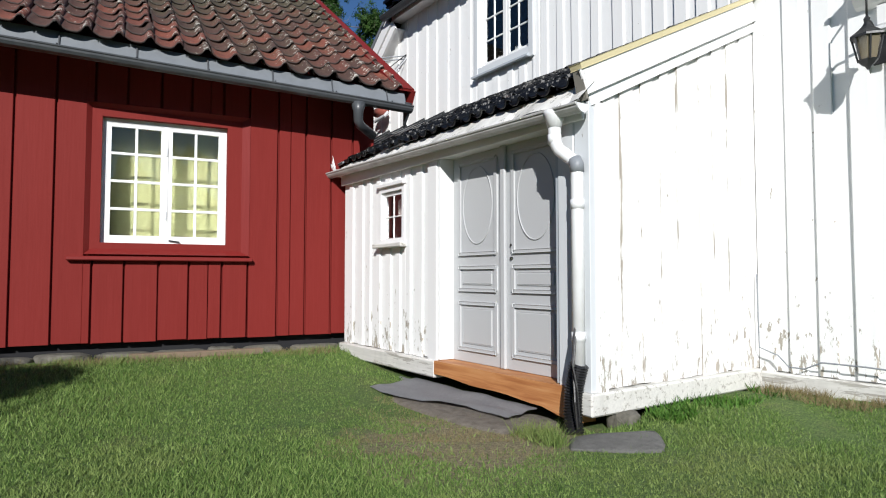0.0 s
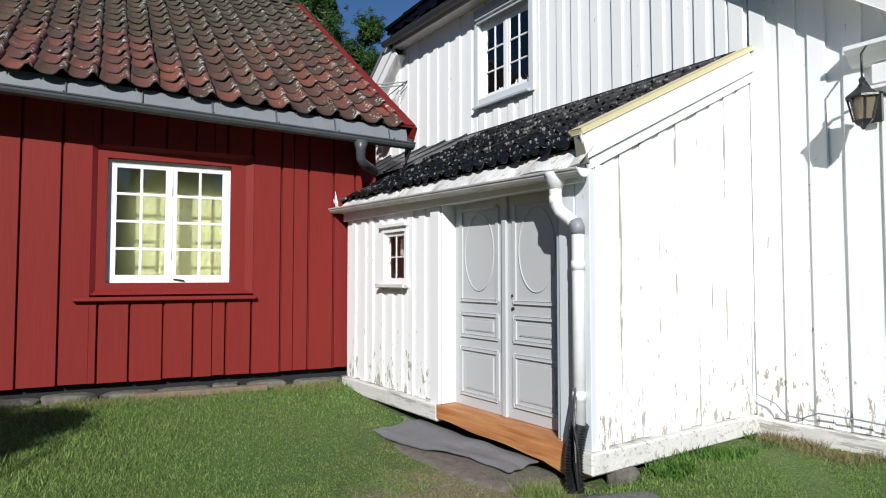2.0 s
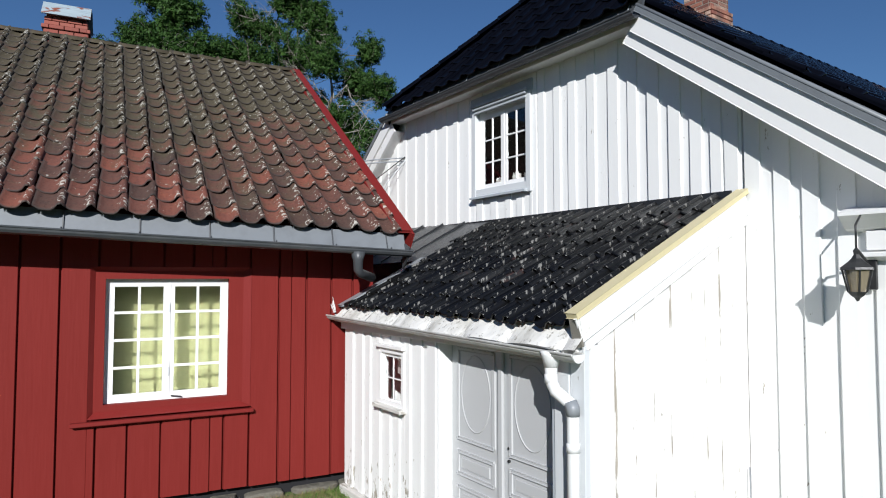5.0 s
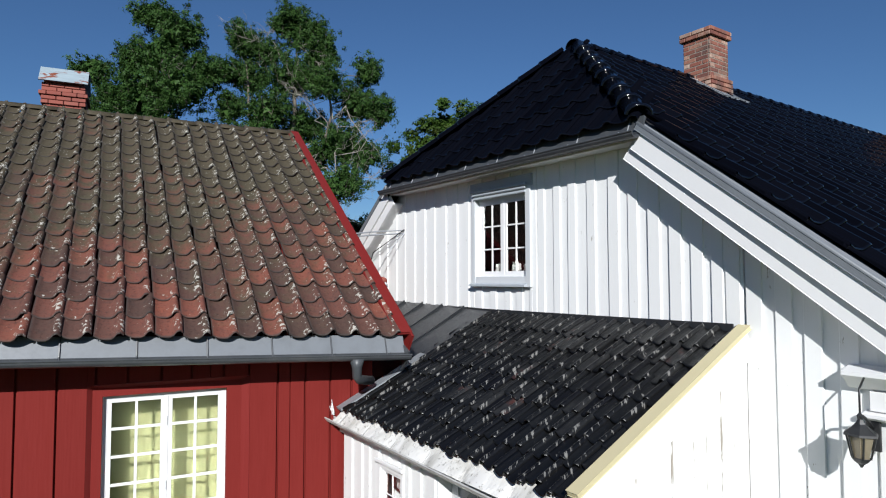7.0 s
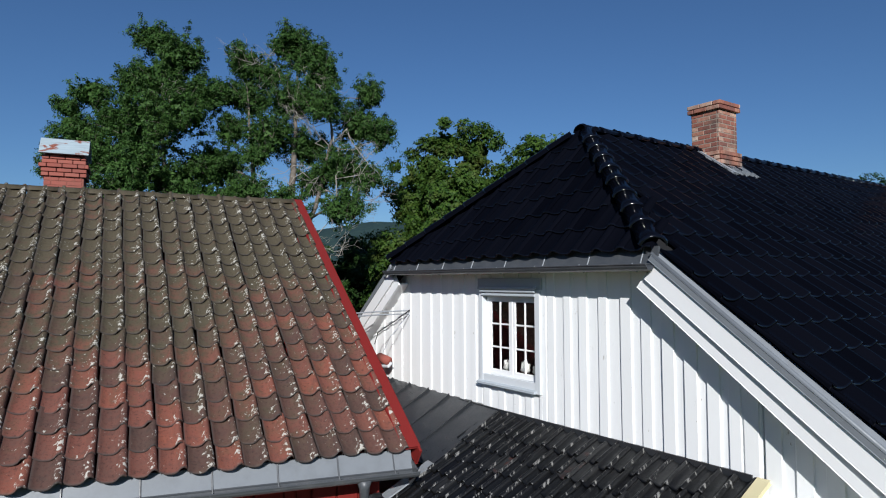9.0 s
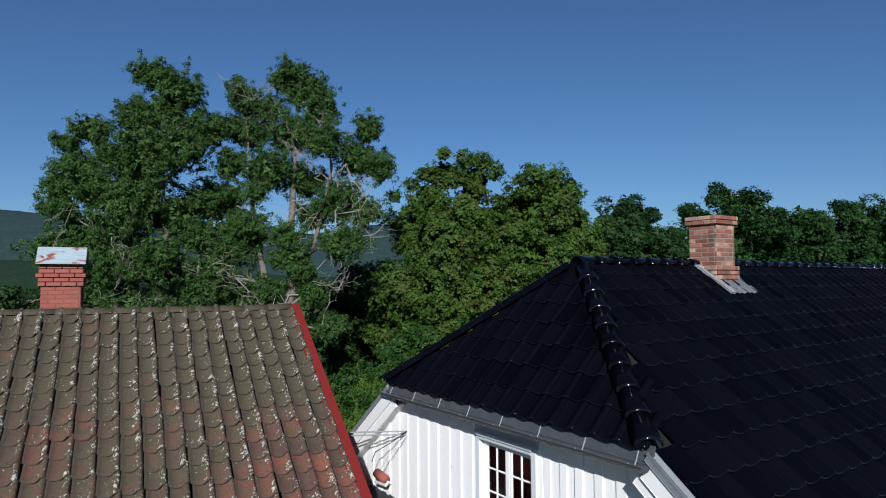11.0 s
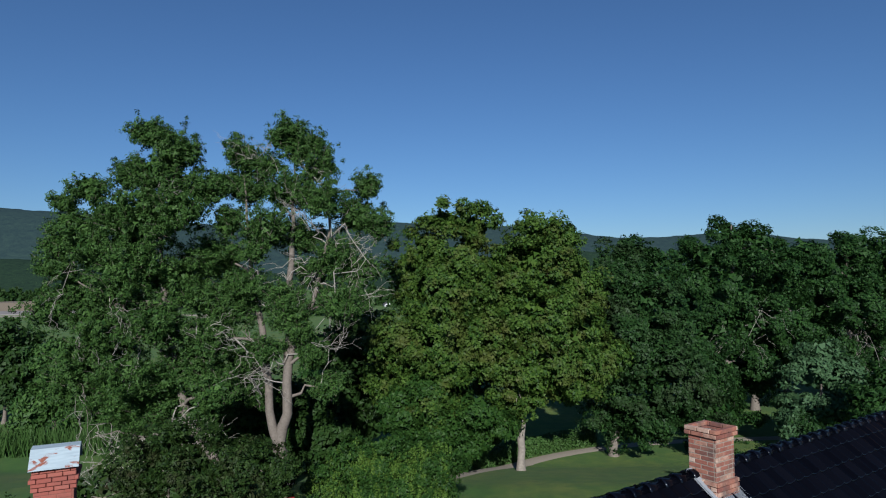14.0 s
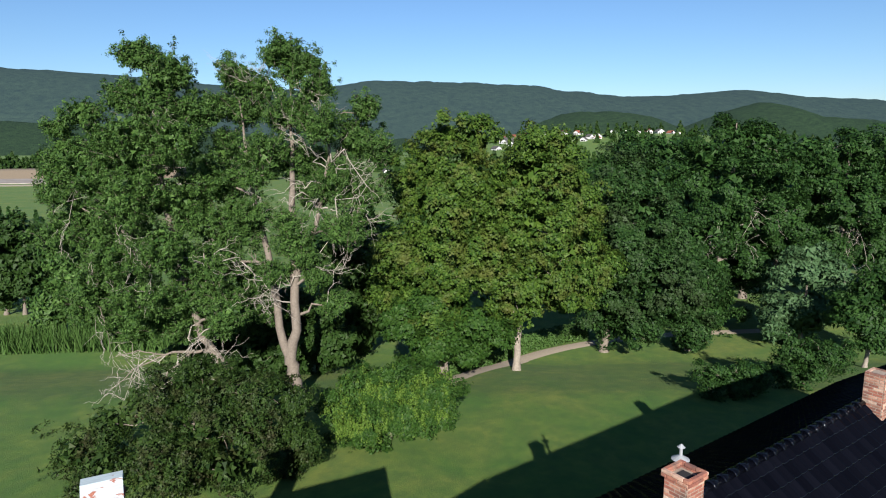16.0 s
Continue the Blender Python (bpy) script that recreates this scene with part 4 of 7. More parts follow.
for z in (1.12, 1.22):
    part("keyhole", tube(bmesh.new(), [(mid + 0.085, PY + 0.125, z), (mid + 0.085, PY + 0.105, z)], 0.012, 10), black_iron, right_leaf)

# small window with cloth behind it
casement_window(porch, SMALL[0], SMALL[1], SMALL[2], SMALL[3], PY + 0.01, 2, 2, 1, white_trim, stile=0.022, bar=0.013, depth=0.028)
part("window_casing", boxed_frame(SMALL[0] - 0.05, SMALL[1] + 0.05, PY - 0.03, PY + 0.03, SMALL[2] - 0.02, SMALL[3] + 0.05, 0.044), white_trim, porch)
part("window_head", boxed(SMALL[0] - 0.07, SMALL[1] + 0.07, PY - 0.06, PY - 0.02, SMALL[3] + 0.052, SMALL[3] + 0.09, bevel=0.006), white_trim, porch)
part("window_sill", boxed(SMALL[0] - 0.08, SMALL[1] + 0.08, PY - 0.09, PY - 0.01, SMALL[2] - 0.06, SMALL[2] - 0.02, bevel=0.008), pale_sill, porch)
part("cloth", boxed(SMALL[0] + 0.05, SMALL[1] - 0.04, PY + 0.14, PY + 0.145, SMALL[3] - 0.22, SMALL[3] - 0.05), lace_cloth, porch)
# black sheet paints the unlit room behind the small window
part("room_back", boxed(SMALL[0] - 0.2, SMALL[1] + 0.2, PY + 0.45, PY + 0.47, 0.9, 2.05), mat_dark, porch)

# porch roof
up = Vector((0, -EY, TOP_Z - EAVE_Z)).normalized()
part("roof_deck", prism(bmesh.new(), [(PX0 - 0.1, EY, EAVE_Z - 0.10), (PX1 - 0.06, EY, EAVE_Z - 0.10), (PX1 - 0.06, 0.0, TOP_Z - 0.10), (PX0 - 0.1, 0.0, TOP_Z - 0.10)], (0, 0, 1), 0.05), lead_grey, porch)
porch_roof = part("roof_tiles", boxed(PX0, PX1, EY + 0.02, EY + 0.05, EAVE_Z - 0.05, EAVE_Z - 0.02), tile_old_black, porch, "mossy black clay pantiles")
porch_tile = mesh_of("porch_tile", pantile(0.158, 0.31, wave=0.038), tile_old_black, True)
lay_tiles(porch_roof, slope_plane((0, EY - 0.03, EAVE_Z - 0.035), (1, 0, 0), up), tile_spots(PX0 + 0.1, PX1 - 0.06, 8, 0.158, 0.272), porch_tile, tile_old_black, lambda x, y: True, wobble=0.03, turn=2.2)
# verge: cream-edged board and white bargeboard with a scalloped shadow gap
va, vb = Vector((PX1, -2.09, 2.30)), Vector((PX1, -0.03, 3.275))
part("verge_cap", board(bmesh.new(), va + Vector((-0.005, 0, 0)), vb + Vector((-0.005, 0, 0)), 0.04, 0.10), cream_trim, porch, "cream-yellow painted verge capping")
part("bargeboard", board(bmesh.new(), va + Vector((0.029, 0.03, -0.108 + 0.014)), vb + Vector((0.029, 0, -0.108)), 0.162, 0.018), white_trim, porch)
part("frieze_board", board(bmesh.new(), va + Vector((0.008, 0.09, -0.20 + 0.043)), vb + Vector((0.008, 0, -0.20)), 0.15, 0.02), white_trim, porch)
part("barge_end", board(bmesh.new(), va + Vector((0.0, 0.02, -0.02)), va + Vector((0.0, 0.06, -0.20)), 0.02, 0.07), bare_board, porch)
# eave: white metal apron and sagging gutter


def stained_apron():
    m = material("stained_white_sheet", (0.74, 0.73, 0.69), 0.5)
    k = Nodes(m)
    run = k.noise(k.coord((4.5, 1.5, 1.5)), 1.0, 5, 0.6)
    spot = k.noise(k.coord((22, 22, 22)), 1.0, 5, 0.7)
    c = k.mix(k.ramp(run, [(0.48, 0.0), (0.70, 0.6)]), (0.74, 0.73, 0.69), (0.30, 0.29, 0.24))
    k.colour(k.mix(k.ramp(spot, [(0.56, 0.0), (0.68, 0.8)]), c, (0.16, 0.15, 0.12)))
    k.bump(run, 0.3, 0.006)
    return m


def creased_apron():
    """Thin sheet metal over the eave, buckled between its brackets."""
    bm = bmesh.new()
    n, rows = 110, []
    for i in range(n + 1):
        x = PX0 + (PX1 - PX0 + 0.05) * i / n
        buckle = 0.030 * abs(math.sin((x - PX0 - 0.15) * math.pi / 0.56)) ** 0.6 + 0.014 * noise.noise(Vector((x * 5, 0, 0)))
        col = []
        for k in range(5):
            u = k / 4
            push = buckle * (1 - u) + 0.006 * noise.noise(Vector((x * 11, u * 4, 3)))
            col.append(Vector((x, EY - 0.115 + 0.12 * u - push, EAVE_Z - 0.165 + 0.155 * u + push * 0.6)))
        rows.append(([bm.verts.new(p) for p in col], [bm.verts.new(p + Vector((0, 0.012, -0.012))) for p in col]))
    for (a, al), (b, bl) in zip(rows, rows[1:]):
        for k in range(4):
            bm.faces.new((a[k], b[k], b[k + 1], a[k + 1]))
        bm.faces.new((al[0], bl[0], b[0], a[0]))
    return bm


part("eave_apron", creased_apron(), stained_apron(), porch, "stained white sheet-metal eave apron")
part("eave_fascia", boxed(PX0, PX1 - 0.02, PY - 0.05, PY - 0.024, EAVE_Z - 0.25, EAVE_Z - 0.10, bevel=0.004), white_trim, porch)
GY = EY - 0.115
gut = part("gutter", half_round(bmesh.new(), (PX0 - 0.13, GY, 2.13), (PX1 + 0.05, GY, 2.055), 0.052), gutter_pale, porch, "chipped pale metal gutter")
part("gutter_end", prism(bmesh.new(), [(PX1 + 0.05, GY + 0.055 * math.cos(t), 2.056 - 0.055 * math.sin(t)) for t in (math.pi * k / 10 for k in range(11))], (1, 0, 0), 0.012), white_plastic, gut, "white half-round gutter end")
for i in range(7):
    x = PX0 + 0.15 + i * 0.56
    z = 2.13 - 0.075 * (x - PX0 + 0.13) / 3.77
    part("gutter_bracket", tube(bmesh.new(), [(x + 0.03, EY + 0.02, EAVE_Z + 0.0), (x + 0.01, GY + 0.03, z + 0.03), (x, GY - 0.02, z - 0.02), (x, GY - 0.062, z + 0.004), (x, GY - 0.05, z + 0.02)], 0.0045, 5), gutter_pale, gut)

# downpipe with its outlet, swan neck and black hose
DPX, DPY, NX = PX1 - 0.05, PY - 0.068, PX1 - 0.19
pipe = part("downpipe", tube(bmesh.new(), [(NX, GY, 2.02), (NX, GY, 1.90), (NX + 0.01, GY, 1.845), (NX + 0.04, GY, 1.80), (DPX - 0.03, DPY, 1.725), (DPX, DPY, 1.67), (DPX, DPY, 0.40)], [0.046, 0.042, 0.042, 0.042, 0.042, 0.042, 0.042], 14), white_plastic, porch, "white plastic downpipe", smooth=True)
part("funnel", tube(bmesh.new(), [(NX, GY, 2.06), (NX, GY, 2.03), (NX, GY, 1.95)], [0.075, 0.066, 0.046], 14), white_plastic, pipe, smooth=True)
part("sleeve", tube(bmesh.new(), [(DPX - 0.022, DPY, 1.73), (DPX, DPY, 1.69), (DPX, DPY, 1.645)], 0.046, 14), flash_grey, pipe, "bare grey metal pipe sleeve", smooth=True)
for z in (1.875, 1.44, 0.60):
    sx, sy = (NX, GY) if z > 1.8 else (DPX, DPY)
    part("sleeve", tube(bmesh.new(), [(sx, sy, z - 0.03), (sx, sy, z + 0.03)], 0.045, 14), white_plastic, pipe, smooth=True)
hose_pts, hose_r = [], []
for i in range(49):
    u = i / 48
    hose_pts.append((DPX + 0.005 - 0.05 * math.sin(math.pi * u * 0.8) + 0.05 * u * u, DPY - 0.03 * u - 0.04 * u ** 3, 0.43 - 0.43 * u))
    hose_r.append(0.063 if i % 2 else 0.053)
part("drain_hose", tube(bmesh.new(), hose_pts, hose_r, 14), black_plastic, porch, "black corrugated drain hose", smooth=False)
part("cable", tube(bmesh.new(), [(PX1 - 0.06, PY - 0.04, 0.95), (PX1 - 0.07, PY - 0.06, 0.75), (PX1 - 0.03, PY - 0.13, 0.6), (PX1 + 0.02, PY - 0.2, 0.45), (PX1 + 0.05, PY - 0.19, 0.3), (PX1 + 0.06, PY - 0.18, 0.1)], 0.006, 6), black_plastic, porch)
part("cable", tube(bmesh.new(), [(PX1 - 0.09, PY - 0.035, 1.25), (PX1 - 0.09, PY - 0.05, 0.9), (PX1 - 0.05, PY - 0.09, 0.65), (PX1 + 0.0, PY - 0.17, 0.42), (PX1 + 0.04, PY - 0.2, 0.22), (PX1 + 0.05, PY - 0.19, 0.06)], 0.007, 6), black_plastic, porch)

# standing-seam sheet between the red gable and the white one
metal = part("metal_roof", prism(bmesh.new(), [(-3.4, -1.05, 2.68), (PX0 + 0.2, -1.05, 2.735), (PX0 + 0.2, 0.0, TOP_Z + 0.02), (-3.4, 0.0, TOP_Z + 0.08)], (0, 0, 1), 0.02), lead_grey, white_house, "dark grey standing-seam metal roof")
for i in range(6):
    x = PX0 - 0.35 - i * 0.52
    part("seam", board(bmesh.new(), (x, -1.03, 2.765 - 0.01 * i), (x, -0.02, TOP_Z + 0.055 + 0.012 * i), 0.03, 0.014), lead_grey, metal)
part("upstand", boxed(-3.4, 3.20, -0.030, -0.008, TOP_Z - 0.02, TOP_Z + 0.045), lead_grey, metal)
part("valley_flashing", board(bmesh.new(), (PX0 + 0.0, EY - 0.05, EAVE_Z + 0.0), (PX0 + 0.17, -1.02, lean_z(-1.02) + 0.06), 0.02, 0.16), flash_grey, metal, "pale grey valley flashing")

# ---- red house: x along the front wall, y into the house ----
RB = radians(26)
RED = pose(-6.78 * math.sin(RB), 6.78 * math.cos(RB), 0, 0, 0, 26)
red_house = thing("red_house", RED, "red board-clad wooden house with weathered clay pantile roof", "house")
RX0, RX1 = -10.5, 2.42
R_EAVE_Y, R_EAVE_Z, R_RIDGE_Y, R_RIDGE_Z = -0.36, 3.05, 4.37, 6.30
RISE = 0.037                                # the eave climbs this much a metre towards the far end


def eave_z(x):
    return R_EAVE_Z + RISE * (2.7 - x)


RW = (-0.35, 0.805, 1.31, 2.54)              # the window opening
BACK_Y = 8.7
wall = part("front_wall", wall_with_hole(RX0, RX1, 0.36, [(RX0, 3.2), (RX1, 3.2)], 0.03, 0.2, [RW]), red_board, red_house)
gable_r = part("gable_wall", prism(bmesh.new(), [(RX1 - 0.18, 0.2, 0.18), (RX1 - 0.18, BACK_Y, 0.18), (RX1 - 0.18, BACK_Y, 2.9), (RX1 - 0.18, R_RIDGE_Y, R_RIDGE_Z - 0.25), (RX1 - 0.18, 0.2, 3.1)], (1, 0, 0), 0.16), red_board, red_house)
part("back_wall", boxed(RX0, RX1 - 0.2, BACK_Y - 0.2, BACK_Y, 0.18, 2.95), red_board, red_house)
part("end_wall", prism(bmesh.new(), [(RX0, 0.2, 0.18), (RX0, BACK_Y - 0.2, 0.18), (RX0, BACK_Y - 0.2, 2.9), (RX0, R_RIDGE_Y, R_RIDGE_Z - 0.25), (RX0, 0.2, 3.1)], (1, 0, 0), 0.16), red_board, red_house)


def red_cladding():
    gaps = [RX0] + [RX0 + 0.31 * k for k in range(1, 30)] + [-1.056, -0.73, -0.409, -0.133, 0.17, 0.449, 0.631, 0.762, 1.019, 1.325, 1.46, 1.625, 1.91, 2.16, RX1]
    tight = (0.631, 1.46)
    spans = [(a + (0.003 if a in tight else 0.011), b - (0.003 if b in tight else 0.011)) for a, b in zip(gaps, gaps[1:])]
    cladding(wall, RX0, RX1, lambda x: 3.2, lambda x: 0.35, 0.03, red_board, 0.31, 0.27, joints=spans, skip=[(RW[0] - OL, RW[1] + OR, RW[2] - 0.14, RW[3] + 0.12)], thick=0.006, proud=0.034)


# splayed casing round the recessed window and the projecting sill
def splay(a_in, a_out, b_in, b_out, name="casing"):
    bm = bmesh.new()
    vs = [a_in, a_out, b_out, b_in]
    n = Vector((0, 0.02, 0))
    lo = [bm.verts.new(v) for v in vs]
    hi = [bm.verts.new(Vector(v) + n) for v in vs]
    bm.faces.new(lo)
    bm.faces.new(hi[::-1])
    for i in range(4):
        j = (i + 1) % 4
        bm.faces.new((lo[i], hi[i], hi[j], lo[j]))
    return part(name, bm, red_trim, red_house)


OL, OR = 0.13, 0.225
yo, yi = -0.014, 0.115
splay((RW[0], yi, RW[2]), (RW[0] - OL, yo, RW[2] - 0.115), (RW[0], yi, RW[3]), (RW[0] - OL, yo, RW[3] + 0.12))
splay((RW[1], yi, RW[2]), (RW[1] + OR, yo, RW[2] - 0.115), (RW[1], yi, RW[3]), (RW[1] + OR, yo, RW[3] + 0.12))
splay((RW[0], yi, RW[3]), (RW[0] - OL, yo, RW[3] + 0.12), (RW[1], yi, RW[3]), (RW[1] + OR, yo, RW[3] + 0.12))
splay((RW[0], yi, RW[2]), (RW[0] - OL, yo - 0.03, RW[2] - 0.115), (RW[1], yi, RW[2]), (RW[1] + OR, yo - 0.03, RW[2] - 0.115), "sill_slope")
part("window_sill", boxed(RW[0] - 0.27, RW[1] + 0.255, -0.085, -0.013, RW[2] - 0.175, RW[2] - 0.135, bevel=0.008), red_trim, red_house)
casement_window(red_house, RW[0], RW[1], RW[2], RW[3], 0.13, 2, 4, 2, white_trim, mullion=0.035, stile=0.052, bar=0.026)
part("blind", boxed(RW[0] - 0.5, RW[1] + 0.5, 0.46, 0.47, RW[2] - 0.3, RW[3] + 0.4), mat_blind, red_house, "plain yellow blind behind the window")
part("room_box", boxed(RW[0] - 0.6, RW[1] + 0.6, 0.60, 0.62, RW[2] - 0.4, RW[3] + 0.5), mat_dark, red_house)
# added dark panels between window and blind keep stray light off it
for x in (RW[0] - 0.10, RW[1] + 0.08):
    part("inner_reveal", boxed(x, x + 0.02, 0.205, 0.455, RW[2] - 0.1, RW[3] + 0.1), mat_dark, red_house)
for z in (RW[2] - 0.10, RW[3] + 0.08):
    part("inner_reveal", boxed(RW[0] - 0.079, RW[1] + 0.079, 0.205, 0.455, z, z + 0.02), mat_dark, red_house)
part("window_latch", tube(bmesh.new(), [(0.26, 0.085, RW[2] + 0.035), (0.36, 0.08, RW[2] + 0.02)], 0.008, 6), black_iron, red_house)
for z in (1.55, 2.2):
    part("hinge", boxed(0.222, 0.238, 0.085, 0.097, z, z + 0.09, bevel=0.003), zinc_white, red_house)

# roof deck, verge boards, ridge, eave
r_up = Vector((0, R_RIDGE_Y - R_EAVE_Y, R_RIDGE_Z - R_EAVE_Z))
R_LEN = r_up.length
VERGE = 2.67
SHEAR = -0.20 / R_LEN
part("roof_deck", prism(bmesh.new(), [(RX0 - 0.2, R_EAVE_Y + 0.03, eave_z(RX0) - 0.12), (VERGE - 0.05, R_EAVE_Y + 0.03, R_EAVE_Z - 0.12), (VERGE - 0.25, R_RIDGE_Y, R_RIDGE_Z - 0.12), (RX0 - 0.2, R_RIDGE_Y, R_RIDGE_Z - 0.12)], (0, 0, 1), 0.06), red_trim, red_house)
part("roof_deck", prism(bmesh.new(), [(RX0 - 0.2, 2 * R_RIDGE_Y - R_EAVE_Y, R_EAVE_Z - 0.12), (VERGE - 0.29, 2 * R_RIDGE_Y - R_EAVE_Y, R_EAVE_Z - 0.12), (VERGE - 0.29, R_RIDGE_Y, R_RIDGE_Z - 0.12), (RX0 - 0.2, R_RIDGE_Y, R_RIDGE_Z - 0.12)], (0, 0, 1), 0.06), tile_red_far, red_house)
red_roof = part("roof_tiles", boxed(RX0, VERGE - 0.1, R_EAVE_Y + 0.03, R_EAVE_Y + 0.06, R_EAVE_Z - 0.06, R_EAVE_Z - 0.02), tile_red, red_house, "lichen-flecked red-brown clay pantiles")
va, vb = Vector((VERGE, R_EAVE_Y - 0.06, R_EAVE_Z - 0.02)), Vector((VERGE - 0.20, R_RIDGE_Y + 0.03, R_RIDGE_Z + 0.03))
part("verge_board", board(bmesh.new(), va + Vector((-0.035, 0, 0.045)), vb + Vector((-0.035, 0, 0.045)), 0.03, 0.20), red_trim, red_house, "bright red verge board")
part("verge_board", board(bmesh.new(), va + Vector((0.05, 0, -0.07)), vb + Vector((0.05, 0, -0.07)), 0.2, 0.025), red_trim, red_house)
along_eave = Vector((VERGE - RX0 + 0.2, 0, R_EAVE_Z - eave_z(RX0 - 0.2)))
Z0 = eave_z(RX0 - 0.2)
part("eave_soffit", prism(bmesh.new(), [(RX0 - 0.2, -0.33, Z0 - 0.15), (RX0 - 0.2, 0.03, Z0 + 0.08), (RX0 - 0.2, 0.03, Z0 + 0.10), (RX0 - 0.2, -0.33, Z0 - 0.12)], along_eave.normalized(), along_eave.length - 0.1), red_board, red_house)
part("eave_apron", prism(bmesh.new(), [(RX0 - 0.2, -0.445, Z0 - 0.20), (RX0 - 0.2, -0.42, Z0 - 0.20), (RX0 - 0.2, -0.345, Z0 - 0.005), (RX0 - 0.2, -0.37, Z0 - 0.005)], along_eave.normalized(), along_eave.length - 0.03), apron_grey, red_house)
red_gutter = part("gutter", half_round(bmesh.new(), (RX0 - 0.2, -0.51, Z0 - 0.192), (VERGE, -0.51, R_EAVE_Z - 0.202), 0.066), gutter_grey, red_house, "dark grey half-round gutter")
part("gutter_end", prism(bmesh.new(), [(VERGE - 0.04, -0.57, R_EAVE_Z - 0.17), (VERGE - 0.04, -0.37, R_EAVE_Z - 0.10), (VERGE - 0.04, -0.36, R_EAVE_Z - 0.40), (VERGE - 0.04, -0.50, R_EAVE_Z - 0.28)], (1, 0, 0), 0.02), gutter_grey, red_gutter)
for i in range(20):
    x = VERGE - 0.25 - i * 0.62
    part("gutter_bracket", tube(bmesh.new(), [(x, -0.385, eave_z(x) - 0.01), (x, -0.45, eave_z(x) - 0.18), (x, -0.50, eave_z(x) - 0.26), (x, -0.572, eave_z(x) - 0.18)], 0.008, 5), gutter_grey, red_gutter)
spout = part("downpipe", tube(bmesh.new(), [(2.06, -0.50, R_EAVE_Z - 0.22), (2.06, -0.50, R_EAVE_Z - 0.31), (2.06, -0.50, R_EAVE_Z - 0.41), (2.10, -0.46, R_EAVE_Z - 0.45), (2.30, -0.28, R_EAVE_Z - 0.50)], [0.085, 0.055, 0.05, 0.05, 0.05], 12), gutter_grey, red_house, "dark grey swan-neck downpipe", smooth=True)


def ridge_tile(r=0.11, length=0.42):
    bm = bmesh.new()
    seg = 8
    rows = []
    for x, k in ((0.0, 0.97), (0.025, 1.06), (0.06, 1.0), (length, 0.9)):
        rows.append([bm.verts.new((x, r * k * math.cos(math.pi * i / seg), r * k * 0.8 * math.sin(math.pi * i / seg))) for i in range(seg + 1)])
        rows.append([bm.verts.new((x, (r * k - 0.015) * math.cos(math.pi * i / seg), (r * k - 0.015) * 0.8 * math.sin(math.pi * i / seg))) for i in range(seg + 1)])
    outer, inner = rows[0::2], rows[1::2]
    for i in range(seg):
        for a, b in zip(outer, outer[1:]):
            bm.faces.new((a[i], a[i + 1], b[i + 1], b[i]))
        bm.faces.new((outer[0][i], inner[0][i], inner[0][i + 1], outer[0][i + 1]))
        bm.faces.new((outer[-1][i], outer[-1][i + 1], inner[-1][i + 1], inner[-1][i]))
    loose = [v for row in inner[1:-1] for v in row]
    bmesh.ops.delete(bm, geom=loose, context="VERTS")
    for layer in ("tile_y", "tile_x"):
        key = bm.verts.layers.float.new(layer)
        for v in bm.verts:
            v[key] = min(0.2, max(0.0, v.co.x - 0.02)) if layer == "tile_y" else 0.4
    return bm


# ---- chimneys ----
def chimney(name, m, w, d, z0, z1, brick_mat, label, bands=(), course=0.075, length=0.23, hollow=False, joint=None):
    """A brick stack: mortar core with single bricks on the faces that show; bands are (z, out) corbelled courses."""
    c = thing(name, m, label, "chimney")
    core = part("core", boxed(-w / 2 + 0.005, w / 2 - 0.005, -d / 2 + 0.005, d / 2 - 0.005, z0, z1 - (0.03 if not hollow else 0.12)), joint or mortar, c)
    full = mesh_of("brick", boxed(-(length - 0.012) / 2, (length - 0.012) / 2, -0.04, 0.04, -0.0315, 0.0315, bevel=0.006), brick_mat)
    half = mesh_of("brick_half", boxed(-(length / 2 - 0.012) / 2, (length / 2 - 0.012) / 2, -0.04, 0.04, -0.0315, 0.0315, bevel=0.006), brick_mat)
    if hollow:
        part("flue", boxed(-w / 2 + 0.13, w / 2 - 0.13, -d / 2 + 0.13, d / 2 - 0.13, z1 - 0.2, z1 - 0.10), mat_dark, c, "sooty flue opening")
    n = int((z1 - z0) / course)
    for j in range(n):
        z = z0 + (j + 0.5) * course
        out = sum(b for a, b in bands if a[0] <= z <= a[1])
        for (fw, off, rot) in ((w, d / 2, 0), (d, w / 2, 90), (w, d / 2, 180), (d, w / 2, 270)):
            span = fw + 2 * out
            x = -span / 2
            first = (j + (rot // 90)) % 2
            while x < span / 2 - 0.03:
                bl = length / 2 if (first or span / 2 - x < length * 0.8) else length
                first = 0
                bl = min(bl, span / 2 - x)
                me = full if bl > length * 0.75 else half
                at = pose(0, 0, 0, 0, 0, rot) @ pose(x + bl / 2, -(off + out) + 0.04, z, rng.uniform(-1, 1), 0, rng.uniform(-0.8, 0.8)) @ Matrix.Diagonal(((bl - 0.012) / ((length if me is full else length / 2) - 0.012), 1, 1, 1))
                ob = part("brick", me, None, c, at=at)
                x += bl
    return c


red_stack = chimney("chimney", RED @ pose(-1.28, 5.95, 0), 0.60, 0.62, 5.0, 7.19, brick_red, "red brick chimney with rusty tilted zinc cap on the red house", bands=(((6.74, 6.86), 0.04), ((6.86, 6.98), 0.07), ((6.98, 7.08), 0.03)), joint=red_mortar)
